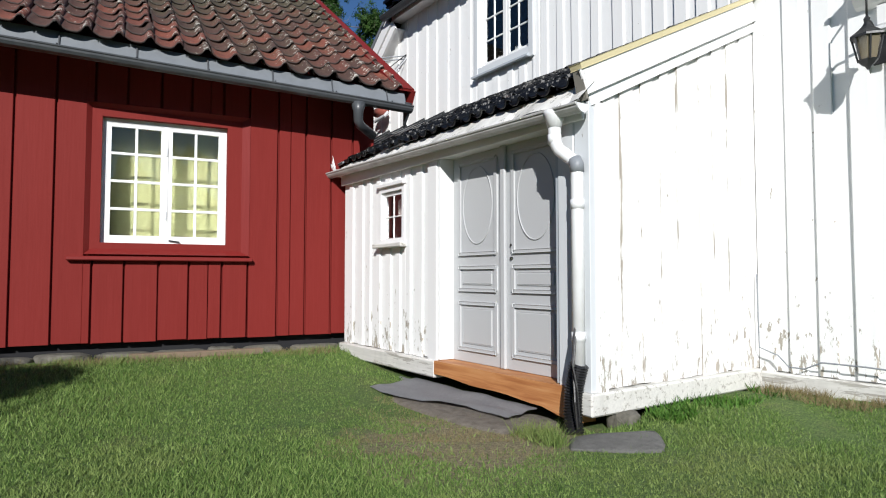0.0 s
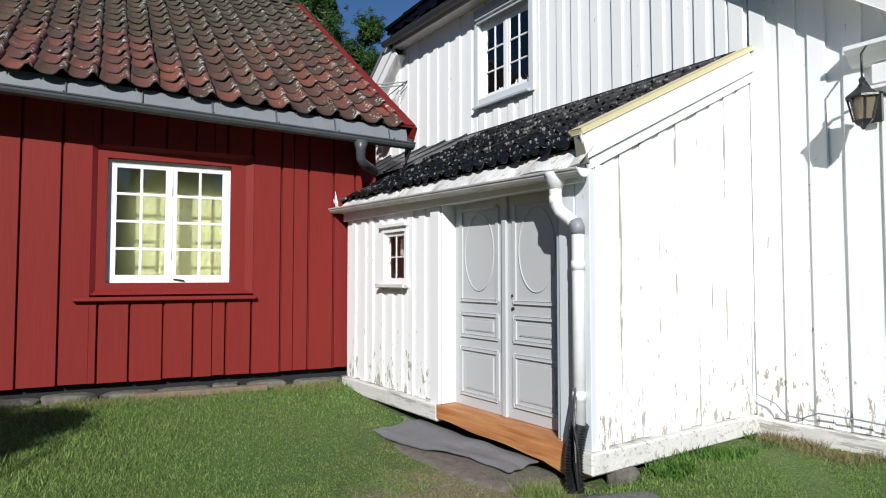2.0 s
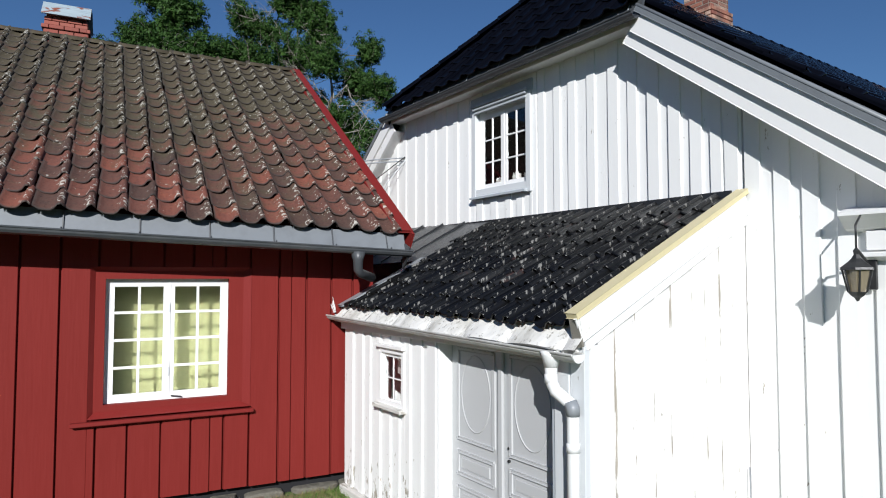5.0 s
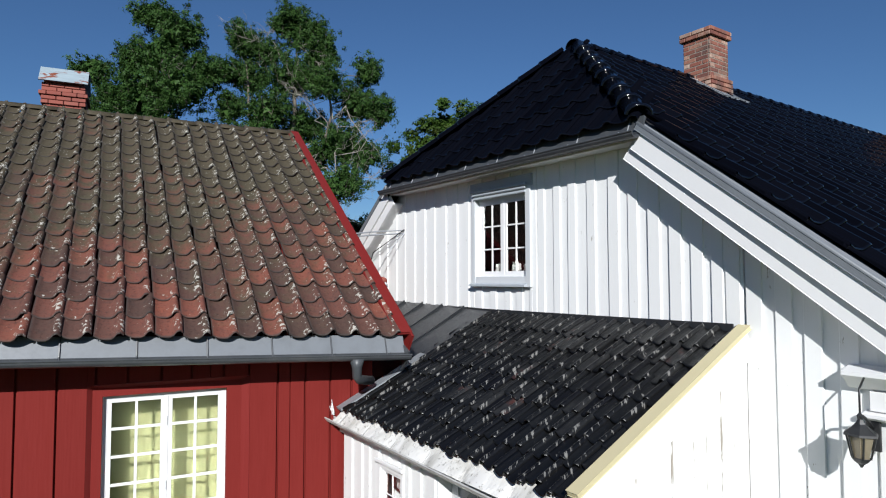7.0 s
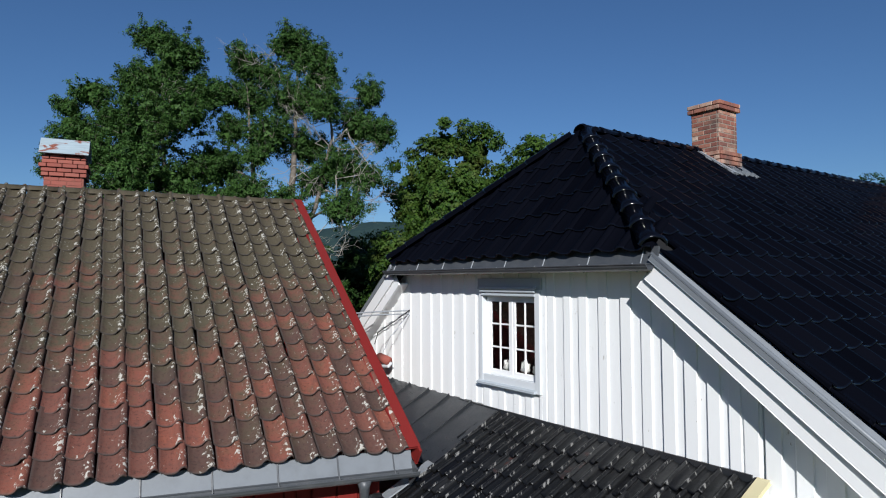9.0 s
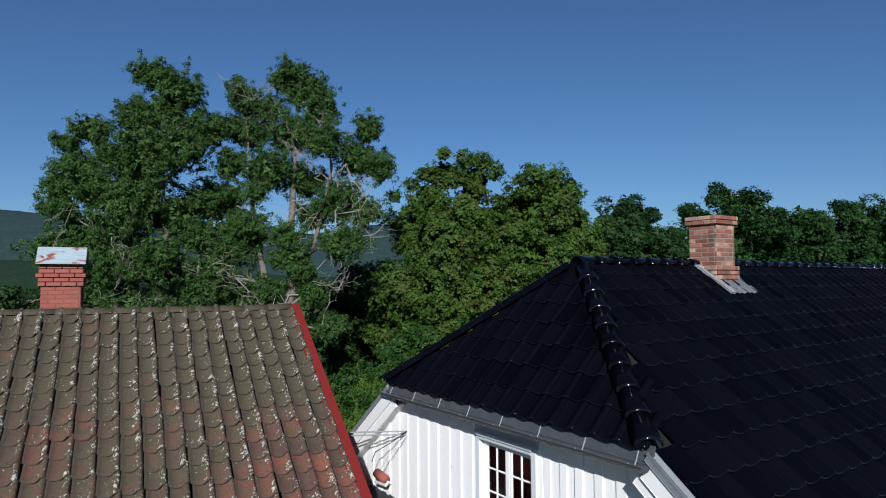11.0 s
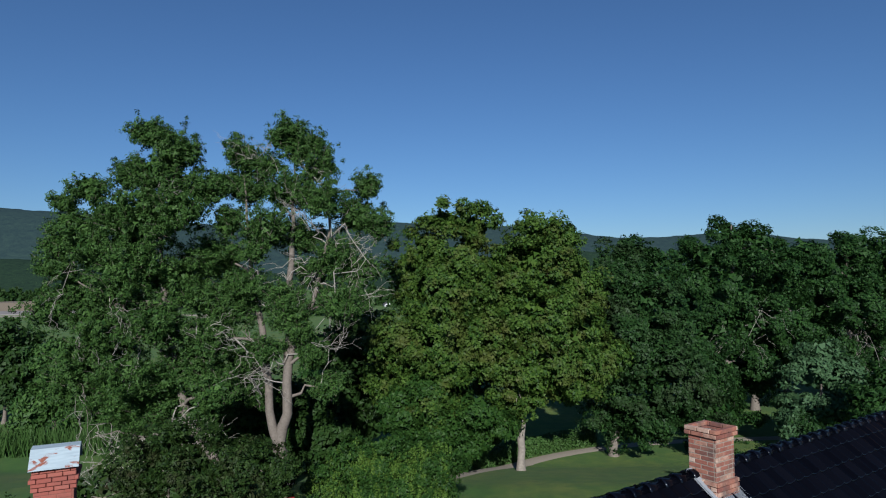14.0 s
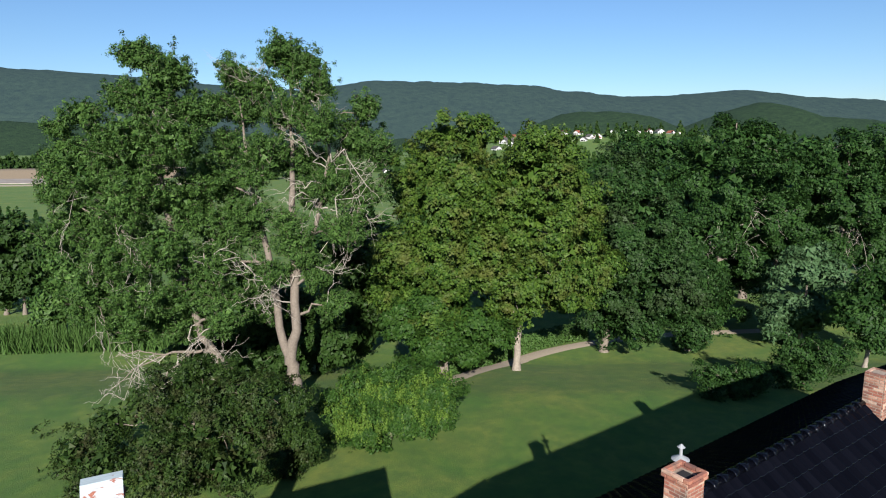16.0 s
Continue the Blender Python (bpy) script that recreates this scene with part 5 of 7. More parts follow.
cap = prism(bmesh.new(), [(-0.37, -0.44, 7.11), (-0.37, -0.16, 7.41), (-0.37, 0.10, 7.42), (-0.37, 0.40, 7.11), (-0.37, 0.38, 7.10), (-0.37, 0.09, 7.40), (-0.37, -0.15, 7.39), (-0.37, -0.42, 7.10)], (1, 0, 0), 0.74)
part("cap", cap, rusty_cap, red_stack, "rust-streaked pale zinc cap")

chimney_m = WHITE @ pose(0.17, 4.50, 0)
stack = chimney("chimney", chimney_m, 0.50, 0.52, 6.25, 7.83, brick_old, "weathered mixed brick chimney on the black roof", bands=(((6.2, 7.02), 0.05), ((7.66, 8.1), 0.045)), hollow=True)
part("flashing", board(bmesh.new(), (-0.20, -0.33, 7.12), (0.56, -0.33, 6.57), 0.03, 0.12, up=(0.6, 0, 0.8)), flash_grey, stack, "grey corrugated flashing")
def corrugated_apron():
    """Sheet flashing on the slope below the stack, its lower edge rippled."""
    bm = bmesh.new()
    n = 24
    rows = []
    for k in range(4):
        x = 0.20 + 0.12 * k
        row = []
        for i in range(n + 1):
            y = -0.42 + 0.86 * i / n
            ripple = 0.016 * math.sin(i * math.pi / 2) * (k / 3) ** 3
            row.append(bm.verts.new((x + ripple * 0.6, y, 7.115 - SLOPE * (x + 0.17) + ripple)))
        rows.append(row)
    for a, b in zip(rows, rows[1:]):
        for i in range(n):
            bm.faces.new((a[i], b[i], b[i + 1], a[i + 1]))
    bmesh.ops.solidify(bm, geom=bm.faces[:], thickness=0.006)
    return bm


part("flashing", corrugated_apron(), flash_grey, stack)
far_stack = chimney("chimney", WHITE @ pose(0.25, 12.7, 0), 0.5, 0.52, 6.4, 7.9, brick_old, "weathered mixed brick chimney on the black roof")
vent = thing("roof_vent", WHITE @ pose(-0.75, 5.75, 0), "grey metal roof vent pipe with conical cowl", "vent")
part("pipe", tube(bmesh.new(), [(0, 0, 6.3), (0, 0, 7.28)], 0.07, 12), flash_grey, vent, smooth=True)
part("cowl", tube(bmesh.new(), [(0, 0, 7.24), (0, 0, 7.32)], [0.19, 0.05], 12), flash_grey, vent)
part("cowl_top", tube(bmesh.new(), [(0, 0, 7.32), (0, 0, 7.50), (0, 0, 7.51), (0, 0, 7.58)], [0.035, 0.035, 0.085, 0.01], 10), flash_grey, vent)

# ---- wall lantern ----
def wall_lantern(m):
    lamp = thing("wall_lantern", m, "black iron wall lantern with amber glass on the white wall", "lantern")
    part("wall_plate", boxed(-0.05, 0.05, -0.02, 0.0, 0.02, 0.3, bevel=0.008), black_iron, lamp)
    part("arm", tube(bmesh.new(), [(0, -0.01, 0.22), (0.0, -0.10, 0.30), (0, -0.20, 0.36), (0, -0.25, 0.33)], 0.012, 8), black_iron, lamp, smooth=True)
    part("roof", tube(bmesh.new(), [(0, -0.25, 0.20), (0, -0.25, 0.22), (0, -0.25, 0.27), (0, -0.25, 0.30), (0, -0.25, 0.35)], [0.115, 0.112, 0.06, 0.035, 0.012], 6), black_iron, lamp)
    part("finial", tube(bmesh.new(), [(0, -0.25, 0.34), (0, -0.25, 0.37), (0, -0.25, 0.40)], [0.018, 0.022, 0.005], 8), black_iron, lamp)
    for k in range(6):
        a = math.pi / 3 * k
        part("post", tube(bmesh.new(), [(0.06 * math.cos(a), -0.25 + 0.06 * math.sin(a), 0.0), (0.095 * math.cos(a), -0.25 + 0.095 * math.sin(a), 0.20)], 0.007, 5), black_iron, lamp)
    part("glass_body", tube(bmesh.new(), [(0, -0.25, 0.0), (0, -0.25, 0.2)], [0.055, 0.09], 6), amber, lamp, "amber lantern glass")
    part("base", tube(bmesh.new(), [(0, -0.25, -0.08), (0, -0.25, -0.05), (0, -0.25, -0.03), (0, -0.25, 0.005)], [0.008, 0.022, 0.045, 0.068], 6), black_iron, lamp)
    part("rod", tube(bmesh.new(), [(0, -0.25, 0.39), (0.0, -0.25, 0.60), (0, -0.13, 0.72)], 0.008, 6), black_iron, lamp, smooth=True)
    return lamp


amber = material("amber_glass", (0.42, 0.36, 0.25), 0.15)
Nodes(amber).put(Nodes(amber).b, "Transmission Weight", 0.6)
wall_lantern(WHITE @ pose(4.235, -0.03, 2.445) @ Matrix.Diagonal((1.0, 0.86, 0.78, 1)))

# ---- window cornice beside the lantern ----
part("window_cornice", prism(bmesh.new(), [(4.09, 0.0, 3.06), (4.09, -0.17, 3.02), (4.09, -0.17, 2.99), (4.09, -0.12, 2.955), (4.09, -0.06, 2.90), (4.09, 0.0, 2.88)], (1, 0, 0), 0.80), white_trim, white_house, "peeling white window cornice")
part("window_head", boxed(4.22, 4.89, -0.048, 0.0, 2.74, 2.879, bevel=0.004), white_trim, white_house)
part("window_head", prism(bmesh.new(), [(4.18, 0.0, 2.738), (4.18, -0.085, 2.72), (4.18, -0.085, 2.695), (4.18, -0.04, 2.67), (4.18, 0.0, 2.66)], (1, 0, 0), 0.71), white_trim, white_house)

# ---- line bracket and vent by the gable's far edge ----
bracket = thing("wire_bracket", WHITE @ pose(-2.22, 0, 4.40), "galvanised wire bracket with old cables on the gable", "bracket")
for k, z in enumerate((0.0, 0.05)):
    part("arm", tube(bmesh.new(), [(0.0, 0.0, z), (-0.35, -0.38, z - 0.02), (-0.75, -0.75, z - 0.06)], 0.011, 6), flash_grey, bracket)
part("wire", tube(bmesh.new(), [(0.02, -0.02, 0.06), (-0.15, -0.2, -0.12), (-0.4, -0.35, -0.3), (-0.6, -0.3, -0.5)], 0.008, 5), black_plastic, bracket)
part("wire", tube(bmesh.new(), [(0.02, -0.02, 0.0), (-0.1, -0.15, -0.2), (-0.25, -0.2, -0.35), (-0.5, -0.2, -0.62)], 0.008, 5), zinc_white, bracket)
pot = thing("drain_elbow", WHITE @ pose(-2.75, -0.05, 3.62), "short brown drain elbow in a white bracket", "pipe")
part("elbow", tube(bmesh.new(), [(-0.18, -0.1, 0.05), (0.12, -0.1, 0.02)], [0.075, 0.07], 12), brick_red, pot, smooth=True)
part("holder", tube(bmesh.new(), [(-0.2, -0.12, -0.09), (0.15, -0.12, -0.06), (0.18, -0.08, 0.0)], 0.025, 8), zinc_white, pot)

# ---- stones, mat and slab on the ground ----
def lump(name, m, sx, sy, sz, mat, seed, label="", category="", group=""):
    bm = bmesh.new()
    bmesh.ops.create_icosphere(bm, subdivisions=3, radius=0.5)
    off = Vector((seed * 3.1, seed * 1.7, 0))
    for v in bm.verts:
        p = v.co.copy()
        n = noise.noise(p * 2.2 + off) * 0.22 + noise.noise(p * 6 + off) * 0.07
        # flatten towards a block
        q = Vector([math.copysign(abs(c * 2) ** 0.45, c) / 2 for c in p])
        v.co = Vector((q.x * sx, q.y * sy, q.z * sz)) * (1 + n)
    ob = part(name, bm, mat, smooth=True)
    ob.matrix_world = m
    return tagged(ob, label, category, group)


x = RX0 + 6.5
i = 0
while x < 2.2:
    w = rng.uniform(0.22, 0.55)
    h = rng.uniform(0.07, 0.13)
    gx, gy = (RED @ Vector((x, 0.1, 0)))[:2]
    lump("foundation_stone", RED @ pose(x + w / 2, 0.12 + rng.uniform(-0.04, 0.05), ground_height(gx, gy) + h * 0.12, 0, 0, rng.uniform(-8, 8)), w, 0.3, h, stone, i, "rough grey foundation stone under the red wall", "stone", "foundation stones")
    x += w + rng.uniform(0.0, 0.08)
    i += 1
# near-black strip: shade of the gap under the red boards put into colour
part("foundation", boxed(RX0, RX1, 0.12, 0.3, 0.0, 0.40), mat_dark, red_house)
for k, (x, y, w, d, h, r) in enumerate(((3.34, -1.72, 0.2, 0.16, 0.14, 10), (3.26, -1.2, 0.3, 0.1, 0.10, 85), (3.26, -0.75, 0.4, 0.1, 0.10, 88), (3.95, 0.0, 0.42, 0.16, 0.10, 4), (4.35, 0.0, 0.36, 0.16, 0.12, -5), (4.7, 0.0, 0.4, 0.2, 0.14, 3))):
    lump("foundation_stone", WHITE @ pose(x, y, 0.05, 0, 0, r), w, d, h, stone, 40 + k, "rough grey foundation stone under the white wall", "stone", "foundation stones")
lump("stone_slab", WHITE @ pose(3.60, -2.10, 0.005, 4, -3, 50), 0.52, 0.34, 0.08, slab, 61, "flat grey stone slab at the porch corner", "slab")
lump("door_stone", WHITE @ pose(2.35, -2.22, -0.03, 0, 0, 2), 1.55, 0.6, 0.12, dirt_stone, 62, "worn earth-covered step stone at the double doors", "slab")


def felt_mat():
    bm = bmesh.new()
    nx, ny = 26, 10
    grid = []
    for j in range(ny + 1):
        row = []
        for i in range(nx + 1):
            u, v = i / nx, j / ny
            x = 0.98 + 1.85 * u + 0.03 * noise.noise(Vector((v * 4, 1, 0)))
            y = -1.99 - 0.52 * v * (0.55 + 0.45 * math.sin(math.pi * min(1, u * 1.15 + 0.12))) - 0.03 * noise.noise(Vector((u * 6, 3, 0)))
            z = 0.075 - 0.03 * v + 0.018 * noise.noise(Vector((u * 5, v * 3, 2))) + (0.02 * abs(noise.noise(Vector((u * 7, 5, 0)))) if j == ny else 0) - 0.02 * (u < 0.15)
            row.append(bm.verts.new((x, y, z)))
        grid.append(row)
    for a, b in zip(grid, grid[1:]):
        for i in range(nx):
            bm.faces.new((a[i], b[i], b[i + 1], a[i + 1]))
    bmesh.ops.solidify(bm, geom=bm.faces[:], thickness=0.008)
    ob = part("felt_mat", bm, felt)
    ob.matrix_world = WHITE
    return tagged(ob, "torn grey roofing-felt mat at the double doors", "mat")


felt_mat()
old_plank = part("old_plank", boxed(-0.62, 0.62, -0.05, 0.05, 0.0, 0.06, bevel=0.006), pale_brown)
old_plank.matrix_world = RED @ pose(0.55, -0.12, 0.185, 0, 0, -1)
tagged(old_plank, "weathered brown plank lying under the red wall", "plank")
ground_cable = part("cable", tube(bmesh.new(), [(3.34, -0.08, 1.0), (3.35, -0.09, 0.6), (3.36, -0.1, 0.42), (3.5, -0.09, 0.37), (3.58, -0.09, 0.29), (3.7, -0.1, 0.29), (3.82, -0.1, 0.35), (4.1, -0.09, 0.35), (4.6, -0.09, 0.33), (4.88, -0.09, 0.33)], 0.006, 6), flash_grey, smooth=True)
ground_cable.matrix_world = WHITE
tagged(ground_cable, "thin grey cable along the sill beam", "cable")


def splinters():
    """Split ends of the old eave board beside the red wall."""
    for k in range(6):
        x = -0.36 + rng.uniform(-0.05, 0.03)
        z = 2.16 + rng.uniform(-0.02, 0.05)
        h = rng.uniform(0.05, 0.16)
        part("splinter", prism(bmesh.new(), [(x, -2.07, z), (x + 0.02, -2.07, z), (x + rng.uniform(-0.05, 0.05), -2.09, z + h)], (0, 1, 0), 0.006), white_trim, porch)


splinters()

# ---- trees and shrubs ----
def sheet_mesh(name, verts, faces_n, mat, sides=4):
    """A mesh of loose faces from an (n*sides, 3) array, quickly."""
    me = bpy.data.meshes.new(name)
    n = faces_n
    me.vertices.add(n * sides)
    me.loops.add(n * sides)
    me.polygons.add(n)
    me.vertices.foreach_set("co", verts.astype(np.float32).ravel())
    me.loops.foreach_set("vertex_index", np.arange(n * sides, dtype=np.int32))
    me.polygons.foreach_set("loop_start", np.arange(0, n * sides, sides, dtype=np.int32))
    me.update(calc_edges=True)
    me.materials.append(mat)
    return me


def leaf_sheet(centres, outs, size, g, slim=0.5, droop=0.15, sides=4):
    """Diamond leaves (or pointed ones of three sides) at the centres, facing about along outs."""
    n = len(centres)
    nrm = outs + g.normal(0, 0.55, (n, 3)) + np.array([0, 0, 0.35])
    nrm /= np.linalg.norm(nrm, axis=1)[:, None] + 1e-9
    d = g.normal(0, 1, (n, 3))
    d -= nrm * (d * nrm).sum(1)[:, None]
    d /= np.linalg.norm(d, axis=1)[:, None] + 1e-9
    s = np.cross(nrm, d)
    L = size * g.uniform(0.65, 1.35, n)[:, None]
    if sides == 3:
        v = np.empty((n, 3, 3))
        v[:, 0] = centres - d * L * 0.45 + s * L * slim * 0.62
        v[:, 1] = centres - d * L * 0.45 - s * L * slim * 0.62
        v[:, 2] = centres + d * L * 0.6 - np.array([0, 0, 1]) * L * droop
        return v.reshape(-1, 3)
    v = np.empty((n, 4, 3))
    v[:, 0] = centres - d * L * 0.5
    v[:, 1] = centres + s * L * slim * 0.5
    v[:, 2] = centres + d * L * 0.5 - np.array([0, 0, 1]) * L * droop
    v[:, 3] = centres - s * L * slim * 0.5
    return v.reshape(-1, 3)


def clump_points(blobs, count, g, shell=0.55):
    """Centres of leaf clumps inside the blobs (dx, dy, dz, r), mostly near their surface."""
    w = np.array([b[3] ** 2 for b in blobs])
    pick = g.choice(len(blobs), count, p=w / w.sum())
    b = np.array(blobs)[pick]
    d = g.normal(0, 1, (count, 3))
    d /= np.linalg.norm(d, axis=1)[:, None]
    rad = b[:, 3] * (shell + (1 - shell) * g.uniform(0, 1, count) ** 0.6) * g.uniform(0.9, 1.12, count)
    rad *= np.where(g.uniform(0, 1, count) < 0.12, g.uniform(1.1, 1.45, count), 1.0)
    c = b[:, :3] + d * rad[:, None] * np.array([1, 1, 0.92])
    return c, d


def thin_out(c, d, g, gaps, scale=0.42):
    """Leaves holes in a crown: drops the clumps that fall in a noise's hollows."""
    off = g.uniform(0, 50, 3)
    keep = np.array([noise.noise(Vector(p * scale + off)) > gaps for p in c])
    return c[keep], d[keep]


def limb(bm, a, b, ra, rb, g, kink=0.12, seg=5, n=4):
    a, b = np.array(a), np.array(b)
    L = np.linalg.norm(b - a)
    pts, rs = [], []
    for i in range(n + 1):
        u = i / n
        p = a + (b - a) * u + g.normal(0, 1, 3) * kink * L * 0.25 * math.sin(math.pi * u)
        p[2] += 0.10 * L * math.sin(math.pi * u) * (1 if b[2] > a[2] else 0.4)
        pts.append(Vector(p))
        rs.append(ra + (rb - ra) * u)
    tube(bm, pts, rs, seg, caps=False)
    return pts


def tree(name, x, y, label, category, blobs, leaves, leaf_size, leaf_mat, trunks, seed, bark_mat=None, clumps=220, spread=0.55, twigs=0.6, slim=0.5, group="", dead=0, lift=0.6, sink=0.0, shell=0.55, gaps=-0.12, core=0.10, tuft=False, bare=(), feather=0.0):
    """A tree of trunks (lists of (dx, dy, dz, radius)), limbs out to leaf clumps that fill the blobs, and single leaves."""
    g = np.random.default_rng(seed)
    z = ground_height(x, y) - sink
    t = thing(name, pose(x, y, z), label, category, group)
    bm = bmesh.new()
    nodes = []
    for tr in trunks:
        pts = [Vector(p[:3]) for p in tr]
        fine, rad = [], []
        for i in range(len(pts) - 1):
            for k in range(5):
                u = k / 5
                jig = Vector(g.normal(0, 0.04, 3)) * (0 if i == 0 and k == 0 else 1)
                fine.append(pts[i].lerp(pts[i + 1], u) + jig)
                rad.append(tr[i][3] + (tr[i + 1][3] - tr[i][3]) * u)
        fine.append(pts[-1])
        rad.append(tr[-1][3])
        rad[0] *= 1.35
        tube(bm, fine, rad, 10, caps=False)
        nodes += [(np.array(p), r) for p, r in list(zip(fine, rad))[4:]]
    c, d = clump_points(blobs, clumps, g, shell)
    c, d = thin_out(c, d, g, gaps)
    clumps = len(c)
    # first a limb into each blob, then twigs out to a share of the clumps
    for b in blobs:
        p = np.array(b[:3])
        best = min(nodes, key=lambda q: np.linalg.norm(q[0] - p) + max(0, q[0][2] - p[2]) * 1.5)
        r0 = min(best[1] * 0.6, 0.12)
        pts = limb(bm, best[0], p, r0, 0.03, g, 0.3)
        nodes += [(np.array(q), r0 * (1 - i / 6)) for i, q in enumerate(pts[1:])]
    arr = np.array([q[0] for q in nodes])
    sleeves = []
    if feather:
        # rising twigs, each with a sleeve of leaves, fill the blobs
        for b in blobs:
            for i in range(int(12 + 15 * b[3] ** 1.6)):
                way = g.normal(0, 1, 3)
                way /= np.linalg.norm(way)
                p0 = np.array(b[:3]) + way * b[3] * g.uniform(0.1, 0.62) - np.array([0, 0, 0.25 * b[3]])
                d0 = way * np.array([1, 1, 0.5]) + np.array([0, 0, feather]) + g.normal(0, 0.25, 3)
                d0 /= np.linalg.norm(d0)
                L = g.uniform(0.55, 1.0) * min(1.7, 0.45 + 0.65 * b[3])
                k = int(np.argmin(((arr - p0) ** 2).sum(1)))
                limb(bm, arr[k], p0, min(0.034, nodes[k][1] * 0.45 + 0.010), 0.013, g, 0.3, 4, 3)
                limb(bm, p0, p0 + d0 * L, 0.013, 0.005, g, 0.15, 4, 3)
                sleeves.append((p0, d0, L))
    for i in range(0 if feather else int(clumps * twigs)):
        k = int(np.argmin(((arr - c[i]) ** 2).sum(1)))
        limb(bm, arr[k], c[i] + d[i] * 0.1, min(0.05, nodes[k][1] * 0.6 + 0.012), 0.008, g, 0.35, 4, 3)
    for i in range(dead):
        k = int(g.integers(len(nodes) // 3, len(nodes)))
        if nodes[k][0][2] > 13:
            continue
        way = g.normal(0, 1, 3) + np.array([0, -0.8, 0.2])
        way /= np.linalg.norm(way)
        end = nodes[k][0] + way * g.uniform(1.2, 2.8)
        pts = limb(bm, nodes[k][0], end, 0.06, 0.012, g, 0.5, 5, 4)
        for q in pts[1:]:
            limb(bm, np.array(q), np.array(q) + g.normal(0, 0.5, 3), 0.025, 0.006, g, 0.4, 4, 3)
    part("trunk", bm, bark_mat or bark, t, smooth=True)
    # dead boughs: each zone (count, centre, spread) is reached from the nearest wood
    for count, mid, wide in bare:
        for i in range(count):
            bm = bmesh.new()
            end = np.array(mid) + g.uniform(-1, 1, 3) * np.array(wide)
            near = np.argsort(((arr - end) ** 2).sum(1))[: 40]
            k = int(near[g.integers(12, 40)])
            pts = limb(bm, arr[k], end, min(0.042, nodes[k][1] * 0.5 + 0.01), 0.009, g, 0.45, 5, 9)
            run = end - arr[k]
            for q in pts[3:]:
                way = run * g.uniform(0.12, 0.35) + g.normal(0, 0.3, 3) * np.linalg.norm(run) * 0.35
                tip = limb(bm, np.array(q), np.array(q) + way, 0.016, 0.005, g, 0.4, 4, 5)
                for w in (tip[2], tip[4]):
                    limb(bm, np.array(w), np.array(w) + way * 0.4 + g.normal(0, 0.16, 3), 0.008, 0.004, g, 0.3, 4, 3)
            part("dead_branch", bm, bark_dead, t, smooth=True)
    # clumps hold sprays, and sprays hold leaves
    per_spray = 7
    sprays = max(clumps, leaves // per_spray)
    weight = (0.4 + g.uniform(0, 1, clumps) ** 2)
    of = g.choice(clumps, sprays, p=weight / weight.sum())
    size = (g.uniform(0.5, 1.0, clumps) + 0.8 * g.uniform(0, 1, clumps) ** 3)[of] * spread
    off = g.normal(0, 0.62, (sprays, 3)) * size[:, None]
    off[:, 2] *= lift
    off[:, :2] *= min(1.0, 0.95 / max(lift, 0.6))
    if tuft:
        # rounded tufts: sprays sit on the skin of the clump
        ball = g.normal(0, 1, (sprays, 3))
        ball /= np.linalg.norm(ball, axis=1)[:, None]
        off = ball * (size * g.uniform(0.75, 1.05, sprays))[:, None]
        off[:, 2] *= 0.8
    # sprays on the sunny, outer side of a clump outnumber the inner ones
    off += d[of] * (size * 0.35)[:, None]
    sc = c[of] + off
    so = off / (size[:, None] + 1e-6) * 0.8 + d[of] * 0.6
    idx = np.repeat(np.arange(sprays), per_spray)
    fall = g.normal(0, leaf_size * 0.62, (len(idx), 3))
    fall[:, 2] *= 0.7
    cen = sc[idx] + fall
    out = so[idx] + g.normal(0, 0.2, (len(idx), 3))
    if feather:
        sl = np.array([np.concatenate([p, q * L, [L]]) for p, q, L in sleeves])
        pick = g.choice(len(sl), leaves, p=sl[:, 6] / sl[:, 6].sum())
        # leaves sit in small sprays strung along the twig
        spray = g.integers(0, 7, leaves) / 7
        u = 0.22 + 0.80 * spray + g.normal(0, 0.035, leaves)
        hub = np.random.default_rng(seed + 500).normal(0, 0.17, (len(sl), 7, 3))[pick, (spray * 7).round().astype(int) % 7]
        off = g.normal(0, 1, (leaves, 3)) * np.array([0.115, 0.115, 0.085]) * (1.15 - 0.45 * u)[:, None]
        cen = sl[pick, :3] + sl[pick, 3:6] * u[:, None] + hub + off
        out = off / 0.13 + hub * 3 + np.array([0, -0.1, 0.4])
        idx = np.arange(leaves)
    leafy = leaf_sheet(cen, out, leaf_size, g, slim, sides=3)
    # larger inner leaves close the heart of the crown
    deep = int(len(idx) * core)
    b = np.array(blobs)[g.choice(len(blobs), deep)]
    way = g.normal(0, 1, (deep, 3))
    way /= np.linalg.norm(way, axis=1)[:, None]
    inner = b[:, :3] + way * (b[:, 3] * g.uniform(0, 0.62, deep))[:, None]
    heart = leaf_sheet(inner, way, leaf_size * 2.1, g, 0.7, sides=3)
    part("crown", sheet_mesh("crown", np.concatenate([leafy, heart]), len(idx) + deep, leaf_mat, 3), None, t)
    return t


